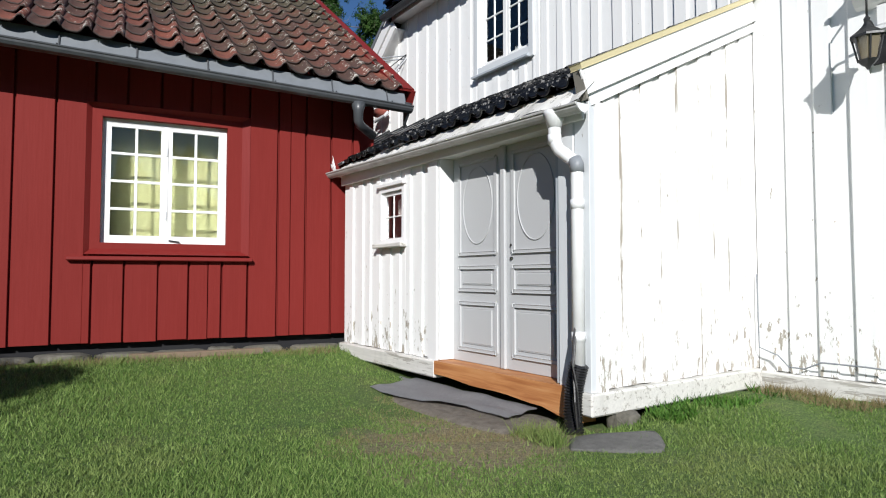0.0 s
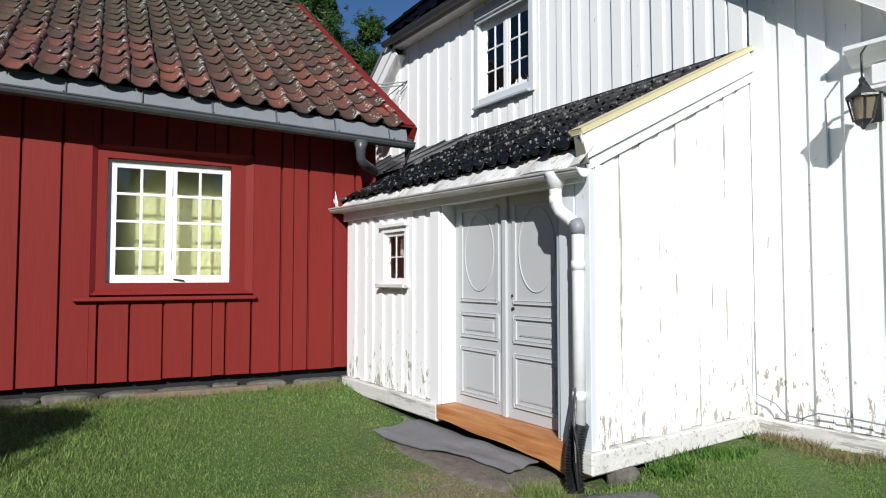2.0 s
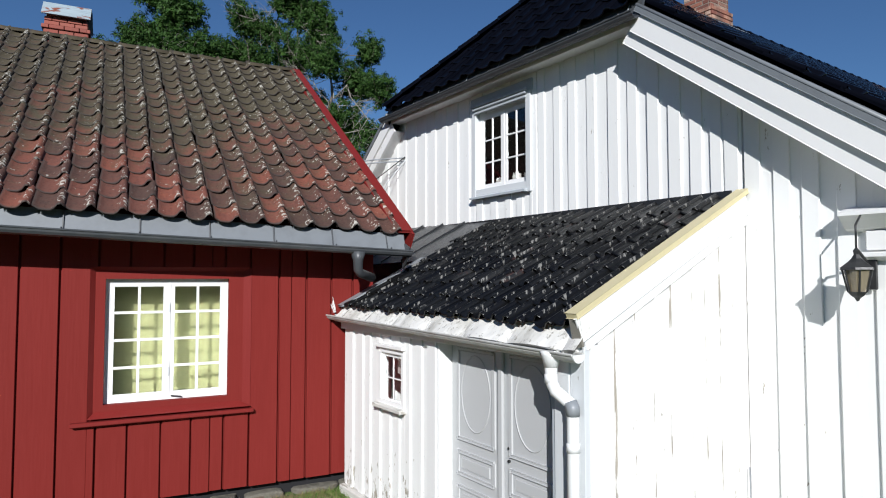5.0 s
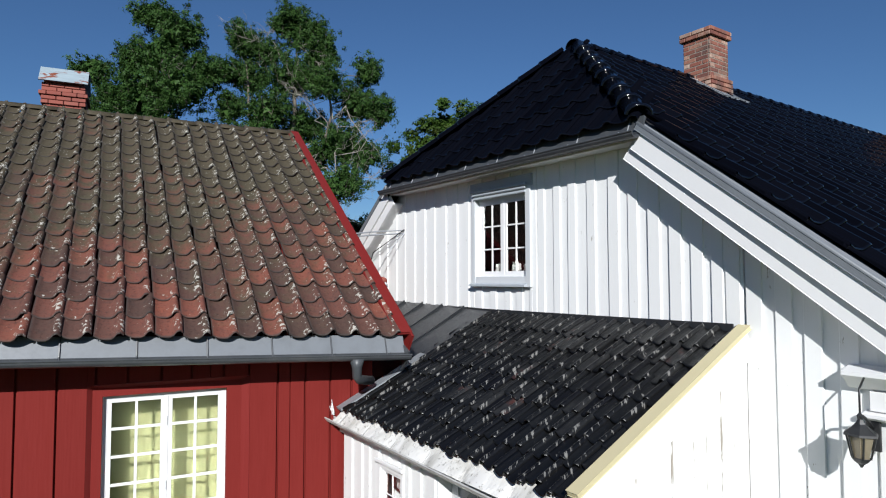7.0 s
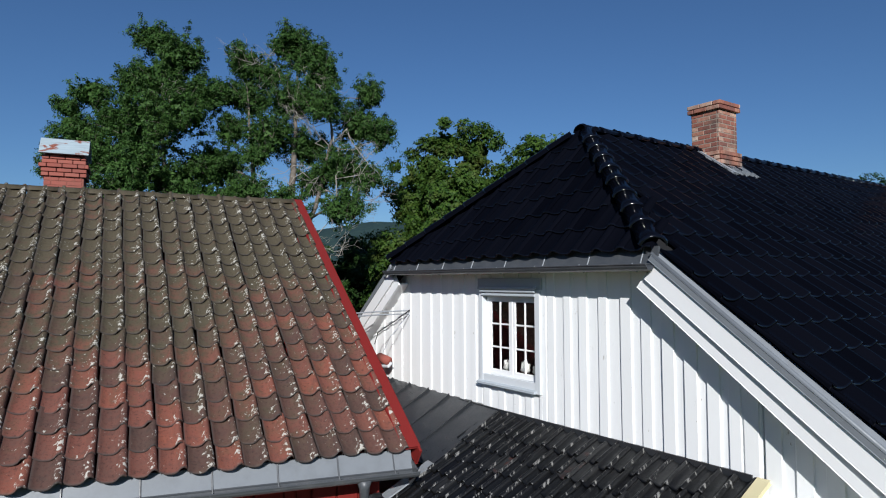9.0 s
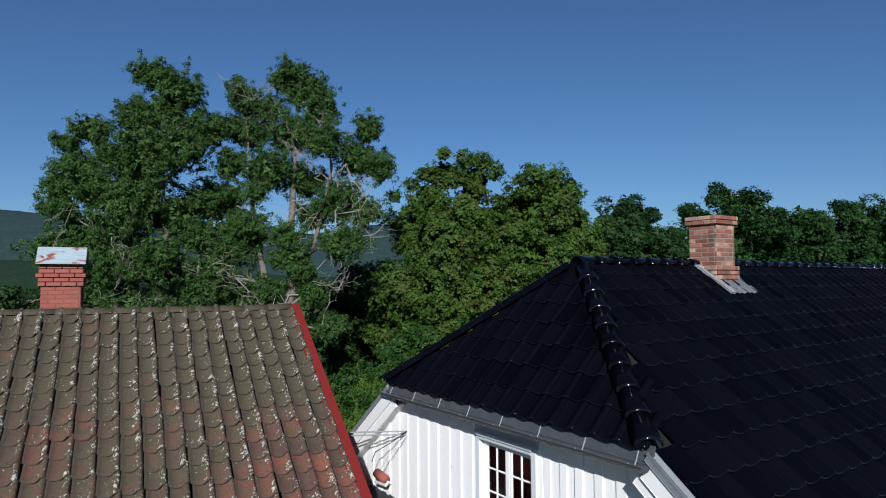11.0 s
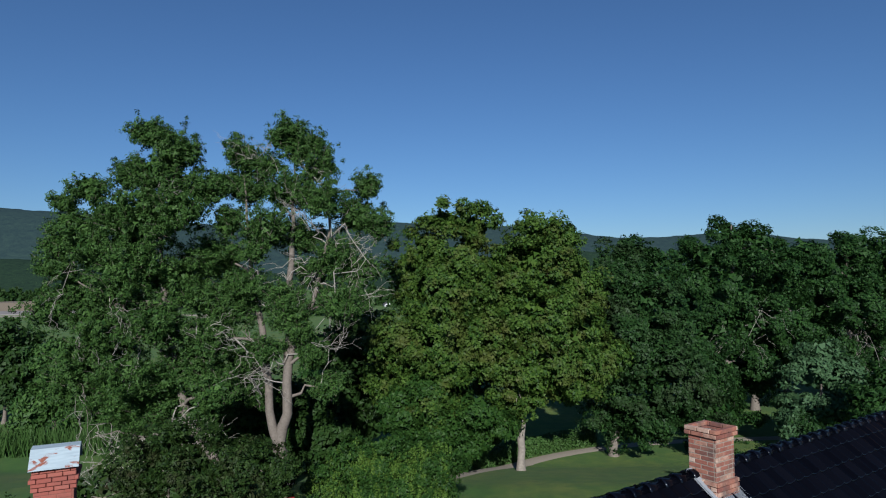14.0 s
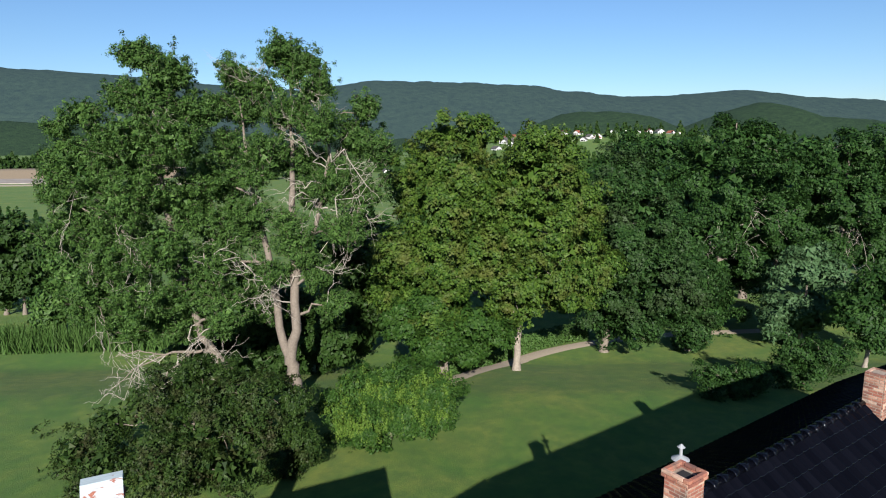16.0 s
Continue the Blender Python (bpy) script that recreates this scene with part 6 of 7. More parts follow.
tree("ash_tree", -11.4, 34.5, "tall leaning ash tree with airy green crown and dead twigs", "tree",
     [(-4.9, 0, 19.8, 1.2), (-3.4, 0, 18.8, 1.5), (-4.3, 0, 17.3, 1.9), (-6.4, 1, 17.5, 1.1), (-5.3, 0, 15.2, 2.4), (-2.7, -1, 15.3, 1.9), (-8.0, 0, 13.2, 1.7), (-5.4, -1, 12.3, 2.5), (-3.8, 1, 11.8, 1.9), (-9.4, 1, 10.8, 1.4), (-7.1, 0, 8.7, 2.2), (-3.8, -1, 9.2, 2.0), (-8.9, 0, 6.7, 1.6), (-5.6, -1, 6.3, 1.9), (-0.6, -1, 5.5, 1.1), (-3.8, 0, 5.9, 1.4), (-10.0, 0, 12.3, 1.2), (-10.3, 0, 9.8, 1.2), (-8.6, 0, 14.2, 1.0), (-7.2, 0, 15.2, 1.0), (-2.0, 1.4, 12.8, 1.7), (-0.6, 1.8, 10.8, 1.7), (-1.8, 1, 8.8, 1.7), (0.2, 1.8, 7.2, 1.5), (-1.2, 0.5, 6.0, 1.4), (-9.3, 1, 5.2, 1.4), (-7.4, 0.5, 4.4, 1.4), (-9.3, 0, 14.8, 0.9), (-10.0, 0, 13.6, 0.9), (-6.5, 0.6, 4.6, 1.5), (-3.8, 0.8, 4.4, 1.4), (-1.8, 1.0, 4.4, 1.2), (-8.2, 0, 16.7, 1.0), (-2.0, 0.5, 16.6, 1.2), (-9.6, 0, 15.9, 0.7), (-5.0, 0.4, 9.0, 1.7), (-6.8, 0.3, 11.0, 1.6), (-8.2, 0.4, 9.6, 1.5), (-4.8, 0.6, 5.0, 1.5), (-7.6, 0.8, 6.4, 1.6), (-2.4, 0.6, 10.6, 1.4), (-2.6, 0.8, 7.0, 1.5), (-6.2, 0.8, 13.8, 1.6)],
     300000, 0.145, leaf_ash, [[(0, 0, 0, 0.30), (-1.2, 0, 1.7, 0.25), (-2.7, 0.1, 3.9, 0.22), (-3.6, 0.3, 7.5, 0.19), (-4.2, 0.2, 11.5, 0.14), (-4.3, 0, 15.5, 0.08), (-4.0, 0, 18.0, 0.03)], [(-3.6, 0.3, 7.0, 0.12), (-6.0, 0, 9.6, 0.09), (-9.2, 0, 11.8, 0.03)], [(-2.2, 0, 3.0, 0.10), (-4.0, -0.8, 3.3, 0.07), (-6.2, -1.2, 2.4, 0.03), (-7.4, -1.4, 1.3, 0.012)], [(-3.0, -0.4, 3.2, 0.06), (-4.2, -1.4, 2.2, 0.04), (-4.8, -1.8, 0.8, 0.012)], [(-4.4, -0.9, 3.1, 0.05), (-5.6, -1.5, 3.6, 0.03), (-7.2, -1.6, 3.2, 0.01)]], 21, clumps=1250, spread=0.38, feather=0.75, twigs=0.2, slim=0.38, shell=0.35, gaps=-0.22, bare=[(10, (-5.4, -1.6, 2.4), (2.6, 0.9, 1.7)), (3, (-1.6, -1.4, 2.4), (1.4, 0.6, 1.2)), (6, (-7.2, -1.8, 8.0), (2.6, 0.8, 2.4)), (3, (-1.2, -1.0, 7.4), (1.4, 0.8, 1.8)), (2, (-4.6, -1.5, 15.0), (1.6, 0.6, 2.4))])
tree("ash_tree", -8.9, 35.5, "tall twin-stemmed ash tree with thin crown and pale trunk", "tree",
     [(0.3, 0, 20.2, 0.9), (1.6, 0.3, 19.5, 0.9), (-1.2, 0.3, 18.2, 1.1), (-3.6, 0.5, 17.2, 1.0), (-3.5, 0.5, 15.0, 1.2), (-0.3, 0, 19.8, 0.9), (0.7, 0, 19.2, 1.2), (-2.4, 0, 18.7, 1.4), (1.8, 0, 18.1, 1.5), (-2.3, 1, 16.9, 1.6), (0.2, 0, 16.7, 1.8), (2.3, -1, 16.0, 1.5), (4.7, 0, 16.9, 1.0), (3.9, 1, 15.3, 1.6), (5.3, 0, 14.7, 1.3), (-0.9, -1, 14.4, 1.6), (0.8, 1, 14.0, 1.6), (3.0, 0, 12.7, 1.8), (-3.9, 1, 12.7, 1.5), (-3.0, 0, 10.1, 1.8), (3.4, -1, 10.2, 1.6), (-4.1, -1, 8.0, 1.6), (-2.5, 1, 6.5, 1.3), (4.6, 0, 12.1, 1.3), (0.6, -1, 9.5, 1.2), (-0.8, -0.6, 7.6, 1.0), (1.6, -0.5, 7.4, 1.1), (-1.8, 1.0, 5.0, 1.2), (2.2, 0.8, 5.4, 1.2), (1.2, 1.0, 12.0, 1.3), (-1.7, -1.2, 11.2, 1.0), (0.3, -1.3, 10.6, 0.9), (-1.6, -1.0, 13.2, 0.9), (1.2, -1.1, 8.6, 0.9)],
     205000, 0.14, leaf_ash, [[(0, 0, 0, 0.42), (-0.3, 0, 2.2, 0.36), (0.1, 0, 4.0, 0.28), (0.2, 0, 8.5, 0.24), (0.4, 0, 12.5, 0.17), (0.4, 0, 16.0, 0.08), (0.5, 0, 19.0, 0.02)], [(-0.3, 0, 2.0, 0.28), (-0.9, 0, 4.2, 0.24), (-1.2, 0.2, 8.0, 0.2), (-2.0, 0.2, 12.0, 0.14), (-2.4, 0, 17.5, 0.03)], [(0.2, 0, 7.0, 0.16), (1.6, 0, 10.5, 0.13), (2.6, 0, 14.5, 0.07), (2.0, 0, 17.5, 0.02)]], 22, bark, clumps=1300, spread=0.34, feather=1.5, twigs=0.42, slim=0.36, shell=0.3, gaps=-0.15, core=0.04, bare=[(7, (4.4, -0.6, 12.6), (1.5, 0.7, 2.6)), (7, (0.4, -1.2, 14.2), (2.4, 0.6, 2.6)), (4, (-2.4, -1.2, 8.6), (1.8, 0.8, 3.0)), (4, (3.2, -0.8, 8.4), (1.8, 0.8, 2.2)), (3, (3.6, -0.4, 16.8), (1.4, 0.8, 1.0)), (2, (-1.6, -0.4, 18.4), (1.2, 0.6, 0.8)), (2, (-1.4, -1.2, 5.6), (1.6, 0.6, 1.2))])
tree("maple_tree", 0.0, 42.0, "dense yellow-green maple tree with clumped crown", "tree",
     [(0.3, 0, 16.9, 1.3), (2.5, 0, 16.5, 1.2), (-0.7, 0, 15.2, 1.7), (1.4, -1, 14.1, 2.0), (-1.8, 1, 13.3, 1.7), (-0.2, -1.5, 11.9, 2.3), (2.5, 0, 11.4, 1.9), (-2.5, -1, 8.8, 2.1), (0.2, -2, 8.6, 2.5), (2.9, -1, 8.4, 2.1), (-3.4, 0, 6.2, 1.5), (-0.6, -2, 6.0, 2.0)],
     130000, 0.18, leaf_maple, [[(0, 0, 0, 0.32), (0.1, 0, 4, 0.28), (0.3, 0, 9, 0.2), (0.6, 0, 15, 0.05)]], 23, clumps=760, spread=0.55, twigs=0.12, slim=0.7, dead=2, gaps=-0.24, shell=0.72, tuft=True, core=0.05)
tree("young_maple_tree", 0.2, 39.6, "young fresh green maple tree under the taller ones", "tree",
     [(-0.6, 0, 5.3, 1.7), (1.6, 0, 4.4, 1.7), (-2.3, 0, 4.2, 1.5), (-1.0, -0.4, 2.8, 1.5), (3.0, 0.4, 2.9, 1.2), (0.9, -0.3, 2.6, 1.3)],
     46000, 0.18, leaf_young, [[(0, 0, 0, 0.14), (0.1, 0, 2.2, 0.11), (0.2, 0, 4.6, 0.03)]], 44, clumps=190, spread=0.6, twigs=0.12, slim=0.7, gaps=-0.15, tuft=True, core=0.05)
tree("maple_tree", 5.4, 43.0, "dense yellow-green maple tree with bare grey trunk", "tree",
     [(1.6, 0, 15.9, 1.7), (-0.1, 0, 14.3, 1.4), (3.2, 0, 14.6, 1.6), (1.3, -1.5, 13.8, 2.3), (-0.7, -1, 13.0, 1.8), (3.9, 0, 12.5, 2.0), (0.9, -2, 10.8, 2.5), (3.4, -1, 9.8, 2.1), (-0.9, -1, 9.8, 1.8), (5.3, 0, 8.0, 1.8), (1.4, -2, 8.1, 2.3), (-0.5, -2, 6.5, 2.0), (3.5, -1, 7.0, 2.0), (0.4, -1, 5.0, 1.3), (-1.0, 0, 4.0, 1.3)],
     130000, 0.18, leaf_maple, [[(0, 0, 0, 0.27), (0.1, 0, 3.6, 0.25), (0.5, 0, 9, 0.22), (1.2, 0, 14.5, 0.05)]], 24, bark_pale, clumps=760, spread=0.55, twigs=0.12, slim=0.7, gaps=-0.28, shell=0.75, tuft=True, core=0.05)
tree("elm_tree", 13.4, 49.0, "broad dark green elm tree beside the gravel path", "tree",
     [(-0.1, 0, 15.0, 1.6), (1.9, 0, 15.3, 1.7), (0.7, 0, 13.6, 2.2), (3.4, 0, 13.7, 2.1), (-0.4, -1, 12.1, 2.2), (2.0, -2, 11.4, 2.9), (5.0, 0, 9.3, 2.4), (0.9, -2, 8.3, 2.9), (3.6, -2, 6.5, 2.7), (6.2, -1, 6.3, 2.2), (0.0, -1, 4.9, 2.0), (2.0, -2, 4.0, 2.0), (5.9, -1, 3.9, 2.0), (-0.5, 0, 2.6, 1.4), (1.2, -2, 2.4, 1.3), (6.4, -1.4, 2.4, 1.5)],
     110000, 0.20, leaf_shade, [[(0, 0, 0, 0.34), (0.2, 0, 3.0, 0.32), (0.8, 0, 9, 0.25), (1.4, 0, 15, 0.05)], [(7.0, 0, -0.1, 0.25), (6.6, 0, 3, 0.2), (5.8, 0, 8, 0.08)]], 25, clumps=420, spread=0.75, twigs=0.2, slim=0.6, tuft=True, core=0.05)
tree("elm_tree", 26.6, 57.5, "tall dark green broadleaf tree at the lawn's edge", "tree",
     [(-1.8, 0, 16.3, 2.1), (0.5, 0, 17.3, 2.4), (2.8, 0, 17.0, 2.1), (-2.6, 0, 14.0, 2.4), (-0.6, -2, 13.5, 3.1), (3.9, 0, 14.0, 2.6), (-2.4, -2, 10.0, 2.9), (1.7, -1, 9.9, 3.1), (-3.1, -2, 5.9, 2.6), (2.5, -1, 6.2, 2.6), (-2.8, -3, 2.4, 2.6), (5.3, 0, 10.3, 2.6), (-0.1, 0, 5.6, 2.4)],
     110000, 0.21, leaf_elm, [[(0, 0, 0, 0.45), (-0.4, 0, 6.0, 0.36), (0.4, 0, 12, 0.25), (0.5, 0, 19, 0.05)]], 26, clumps=420, spread=0.8, twigs=0.2, slim=0.6, tuft=True, core=0.05, bare=[(4, (-1.0, -2.6, 6.4), (3.4, 0.8, 2.6)), (2, (2.8, -2.2, 10.0), (2.2, 0.6, 2.0))])
tree("elm_tree", 40.5, 60.0, "spreading dark green broadleaf tree at the lawn's edge", "tree",
     [(-5.6, 0, 16.3, 2.5), (-2.7, 0, 14.7, 3.0), (0.4, 0, 15.8, 2.7), (-4.6, 0, 11.5, 3.0), (-2.0, -2, 11.1, 3.3), (2.6, 0, 11.5, 3.3), (-3.5, 0, 6.5, 2.5), (1.0, 0, 6.5, 3.0), (4.7, 0, 7.6, 3.3), (3.2, 0, 15.3, 2.7)],
     80000, 0.25, leaf_elm, [[(0, 0, 0, 0.5), (-0.8, 0, 7.0, 0.36), (-1.4, 0, 12, 0.25), (-1, 0, 17, 0.05)]], 27, clumps=380, spread=0.85, twigs=0.2, slim=0.6, tuft=True, core=0.05, bare=[(3, (-2.0, -2.6, 7.0), (3.4, 0.8, 2.6))])
tree("rowan_tree", 30.2, 50.0, "small grey-green tree with feathery crown", "tree",
     [(0.2, 0, 7.7, 1.2), (-0.6, 0, 6.1, 1.6), (1.6, 0, 5.6, 1.8), (2.7, 0, 3.7, 1.5), (-1.1, 0, 3.7, 1.6), (0.3, -1, 3.0, 1.8), (-2.1, 0, 2.2, 1.1)],
     24000, 0.32, leaf_pale, [[(0, 0, 0, 0.2), (0.1, 0, 2.0, 0.16), (0.3, 0, 6.5, 0.04)]], 28, clumps=330, spread=0.42, twigs=0.3)
tree("apple_tree", 31.0, 43.0, "low forked orchard tree with pale stems", "tree",
     [(0.3, 0, 5.6, 1.4), (-0.9, 0, 4.0, 1.2), (1.4, 0, 3.6, 1.4), (0.1, 0, 3.0, 0.9), (2.6, 0, 4.6, 1.5)],
     16000, 0.28, leaf_elm, [[(0, 0, 0, 0.16), (0.1, 0, 1.2, 0.13), (-0.5, 0, 3.5, 0.04)], [(0.1, 0, 1.0, 0.1), (0.9, 0, 2.2, 0.08), (1.2, 0, 4.0, 0.03)]], 29, bark_pale, clumps=120, spread=0.55, twigs=0.4)
tree("elm_tree", -6.4, 50.0, "shaded dark green tree behind the ash trees", "tree",
     [(-0.6, 0, 9.9, 1.6), (-1.8, 0, 8.5, 2.1), (0.9, 0, 8.2, 1.8), (-0.3, 0, 6.4, 2.5), (-2.3, 0, 3.7, 2.3), (1.5, 0, 4.6, 2.5), (-0.4, 0, 2.4, 2.0)],
     30000, 0.40, leaf_dark, [[(0, 0, 0, 0.3), (0, 0, 5.0, 0.24), (-0.4, 0, 9.5, 0.05)]], 30, clumps=380, spread=0.6, twigs=0.2, slim=0.6)
# dark foliage added to fill the deep shade behind the ash trees
tree("elder_thicket", -12.6, 43.0, "dark shaded shrub thicket behind the ash trees", "bush",
     [(-3.4, 0, 3.0, 1.9), (-1.2, 0, 4.2, 2.0), (1.0, 0, 5.2, 1.9), (2.8, 0, 4.0, 2.0), (-2.4, 0, 1.6, 1.7), (0.2, -0.4, 2.0, 2.0), (2.6, 0, 1.6, 1.8), (-5.2, 0, 1.6, 1.6), (4.6, 0, 2.2, 1.6)],
     24000, 0.30, leaf_dark, [[(0, 0, 0, 0.10), (0.1, 0, 2.0, 0.08), (0.4, 0, 4.5, 0.03)]], 45, clumps=260, spread=0.6, twigs=0.15, slim=0.6, gaps=-0.4)
tree("elm_tree", -46.6, 64.0, "dark round broadleaf tree at the meadow's edge", "tree",
     [(2.4, 0, 8.2, 2.3), (0.3, 0, 7.3, 2.6), (4.0, 0, 6.4, 2.0), (1.8, 0, 4.8, 2.6), (-0.5, 0, 3.6, 2.3), (3.0, 0, 3.4, 1.8), (-3.5, 0, 6.5, 2.4)],
     26000, 0.42, leaf_dark, [[(0, 0, 0, 0.22), (1, 0, 3.0, 0.2), (1.6, 0, 7.5, 0.05)], [(2.0, 0, 0, 0.2), (2.2, 0, 4, 0.1)]], 31, clumps=380, spread=0.6, twigs=0.2, slim=0.6)
tree("willow_bush", -34.7, 56.0, "green willow thicket at the meadow's edge", "tree",
     [(0.7, 0, 7.2, 2.0), (2.6, 0, 5.2, 2.0), (-0.1, 0, 4.2, 2.0), (3.4, 0, 2.6, 2.0), (-1.9, 0, 2.2, 1.8), (5.5, 0, 3.5, 2.0), (6.5, 0, 1.8, 1.6)],
     26000, 0.36, leaf_ash, [[(0, 0, 0, 0.2), (0.3, 0, 3, 0.14), (0.8, 0, 6, 0.04)]], 32, clumps=360, spread=0.55, twigs=0.3)
tree("garden_tree", -3.55, -3.4, "small garden tree whose twigs shade the lawn", "tree",
     [(0.0, 0, 4.05, 0.34), (-0.3, 0, 3.95, 0.32), (0.15, 0, 4.2, 0.22), (-0.7, 0, 4.1, 0.36)],
     15000, 0.09, leaf_elm, [[(-0.6, 0, 0, 0.08), (-0.5, 0, 2.0, 0.06), (-0.3, 0, 3.8, 0.03), (-0.5, 0, 4.3, 0.012)], [(-0.5, 0, 2.3, 0.03), (0.45, 0, 3.2, 0.026), (0.62, 0, 3.7, 0.022), (0.60, 0, 4.46, 0.008)], [(-0.3, 0, 3.8, 0.02), (0.0, 0, 4.3, 0.014), (-0.15, 0, 4.75, 0.006)]], 38, clumps=150, spread=0.16, twigs=0.5, gaps=-0.4)
tree("apple_bush", 17.1, 34.0, "low loose fruit bush on the lawn", "bush", [(-1.5, 0, 1.5, 0.6), (-0.5, 0, 1.3, 0.7), (0.8, 0, 1.5, 0.7), (0.3, 0, 0.6, 0.7), (-1.0, 0, 0.6, 0.6), (1.5, 0, 0.8, 0.6)],
     12000, 0.13, leaf_elm, [[(0, 0, 0, 0.06), (-0.3, 0, 0.6, 0.05), (-0.6, 0, 1.2, 0.02)]], 33, clumps=70, spread=0.34, gaps=-0.6)
tree("apple_bush", 22.3, 36.0, "low loose fruit bush on the lawn", "bush", [(-0.9, 0, 2.6, 0.9), (0.5, 0, 1.8, 1.0), (1.9, 0, 2.2, 0.9), (-0.1, 0, 1.1, 0.9), (-1.2, 0, 1.1, 0.7)],
     15000, 0.14, leaf_elm, [[(0, 0, 0, 0.07), (0.1, 0, 0.8, 0.06), (0.3, 0, 1.6, 0.02)]], 34, clumps=90, spread=0.4, gaps=-0.6)
tree("lilac_thicket", -11.2, 25.5, "wide dull green shrub thicket behind the red house", "bush",
     [(-3.6, 0, 2.2, 1.4), (-2.3, 0, 3.0, 1.3), (-0.5, 0, 3.5, 1.4), (1.3, 0, 3.5, 1.4), (3.0, 0, 3.2, 1.4), (4.4, 0, 2.8, 1.0), (-4.5, 0, 1.0, 1.4), (-1.4, -1, 1.6, 1.8), (0.8, -1, 2.0, 1.8), (3.0, -1, 1.8, 1.8), (0.4, 0, 4.5, 0.6), (-5.4, 0, 0.8, 1.2), (-3.2, -1.5, 0.9, 1.5), (4.6, -0.6, 1.4, 1.2), (-0.6, -2, 0.8, 1.5), (2.0, -2, 0.9, 1.5)],
     72000, 0.12, leaf_bush, [[(0, 0, 0, 0.06), (0.1, 0, 1.2, 0.05), (0.2, 0, 2.6, 0.02)]], 35, clumps=330, spread=0.50, twigs=0.15, gaps=-0.2, tuft=True, core=0.05)
hedge = tree("shrub_hedge", -2.6, 28.5, "bright yellow-green shrub hedge with upright shoots", "hedge",
             [(-2.5, 0, 1.7, 1.0), (-1.4, 0, 2.6, 1.1), (0.0, 0, 2.6, 1.2), (1.4, 0, 2.6, 1.2), (2.5, 0, 2.5, 0.8), (-2.3, 0, 0.7, 0.9), (-0.7, -1, 1.3, 1.2), (0.9, -1, 1.6, 1.1), (2.3, 0, 1.5, 0.9)],
             44000, 0.13, leaf_young, [[(0, 0, 0, 0.05), (0, 0, 1.0, 0.04), (0.1, 0, 2.2, 0.02)]], 36, clumps=200, spread=0.36, twigs=0.1, gaps=-0.3, tuft=True)


def hedge_shoots():
    """Upright leafy stems that stand out of the hedge."""
    g = np.random.default_rng(37)
    n = 330
    base = np.array([(-2.5, 0, 1.7, 1.0), (-1.4, 0, 2.6, 1.1), (0.0, 0, 2.6, 1.2), (1.4, 0, 2.6, 1.2), (2.5, 0, 2.5, 0.8), (-0.7, -1, 1.3, 1.2), (0.9, -1, 1.6, 1.1), (2.3, 0, 1.5, 0.9), (-1.9, -0.6, 1.0, 0.9)])
    b = base[g.integers(0, len(base), n)]
    d = g.normal(0, 1, (n, 3)) + np.array([0, -0.7, 0])
    d /= np.linalg.norm(d, axis=1)[:, None]
    d[:, 2] = np.abs(d[:, 2]) * 0.8 - 0.15
    c = b[:, :3] + d * b[:, 3:4] * 0.95
    k = 110
    i = np.repeat(np.arange(n), k)
    u = g.uniform(0, 1, n * k)
    tall = g.uniform(0.5, 1.15, n)[i]
    wide = 0.13 * (1 - u) ** 0.7 + 0.015
    a = g.uniform(0, 2 * math.pi, n * k)
    lean = g.normal(0, 0.10, (n, 2))[i]
    cen = c[i] + np.stack([np.cos(a) * wide + lean[:, 0] * u, np.sin(a) * wide + lean[:, 1] * u, (u - 0.35) * tall], 1)
    out = np.stack([np.cos(a), np.sin(a), 0.3 + u * 0.3], 1)
    me = sheet_mesh("young_growth", leaf_sheet(cen, out, 0.085, g, 0.5), n * k, leaf_hedge)
    part("young_growth", me, None, hedge)


hedge_shoots()


def far_copy(src, x, y, turn, k, label):
    ob = copy_thing(src, pose(x, y, ground_height(x, y) - 0.1, 0, 0, turn) @ Matrix.Diagonal((k, k, k * 1.02, 1)))
    ob["label"] = label
    return ob


def background_wood():
    """One coarser tree, copied into the rows behind the lawn."""
    src = tree("elm_tree", 34, 68, "dark green broadleaf tree in the wood behind the lawn", "tree",
               [(-1.8, 0, 15.5, 2.4), (0.8, 1, 16.6, 2.6), (3.0, -1, 15.2, 2.3), (-2.6, 1, 12.5, 2.8), (0.2, -2, 12.0, 3.2), (3.6, 1, 11.8, 2.8), (-2.2, -2, 8.0, 2.9), (1.7, -1, 8.2, 3.1), (3.4, 1, 7.0, 2.5), (-0.6, 2, 9.0, 2.8), (0.4, 0, 5.0, 2.4)],
               18000, 0.48, leaf_elm, [[(0, 0, 0, 0.4), (0.1, 0, 6.0, 0.3), (0.4, 0, 15, 0.05)]], 39, clumps=300, spread=0.9, twigs=0.04, slim=0.65, tuft=True, group="wood behind the lawn")
    g = random.Random(8)
    for (x, y) in [(50, 66), (44, 80), (60, 76), (20, 74), (28, 84), (12, 80), (66, 62), (4, 72), (-3, 84), (38, 92), (54, 92)]:
        k = g.uniform(0.85, 1.12) * (0.74 if x < 25 else 1.0)
        far_copy(src, x, y, g.uniform(0, 360), k, "dark green broadleaf tree in the wood behind the lawn")


background_wood()


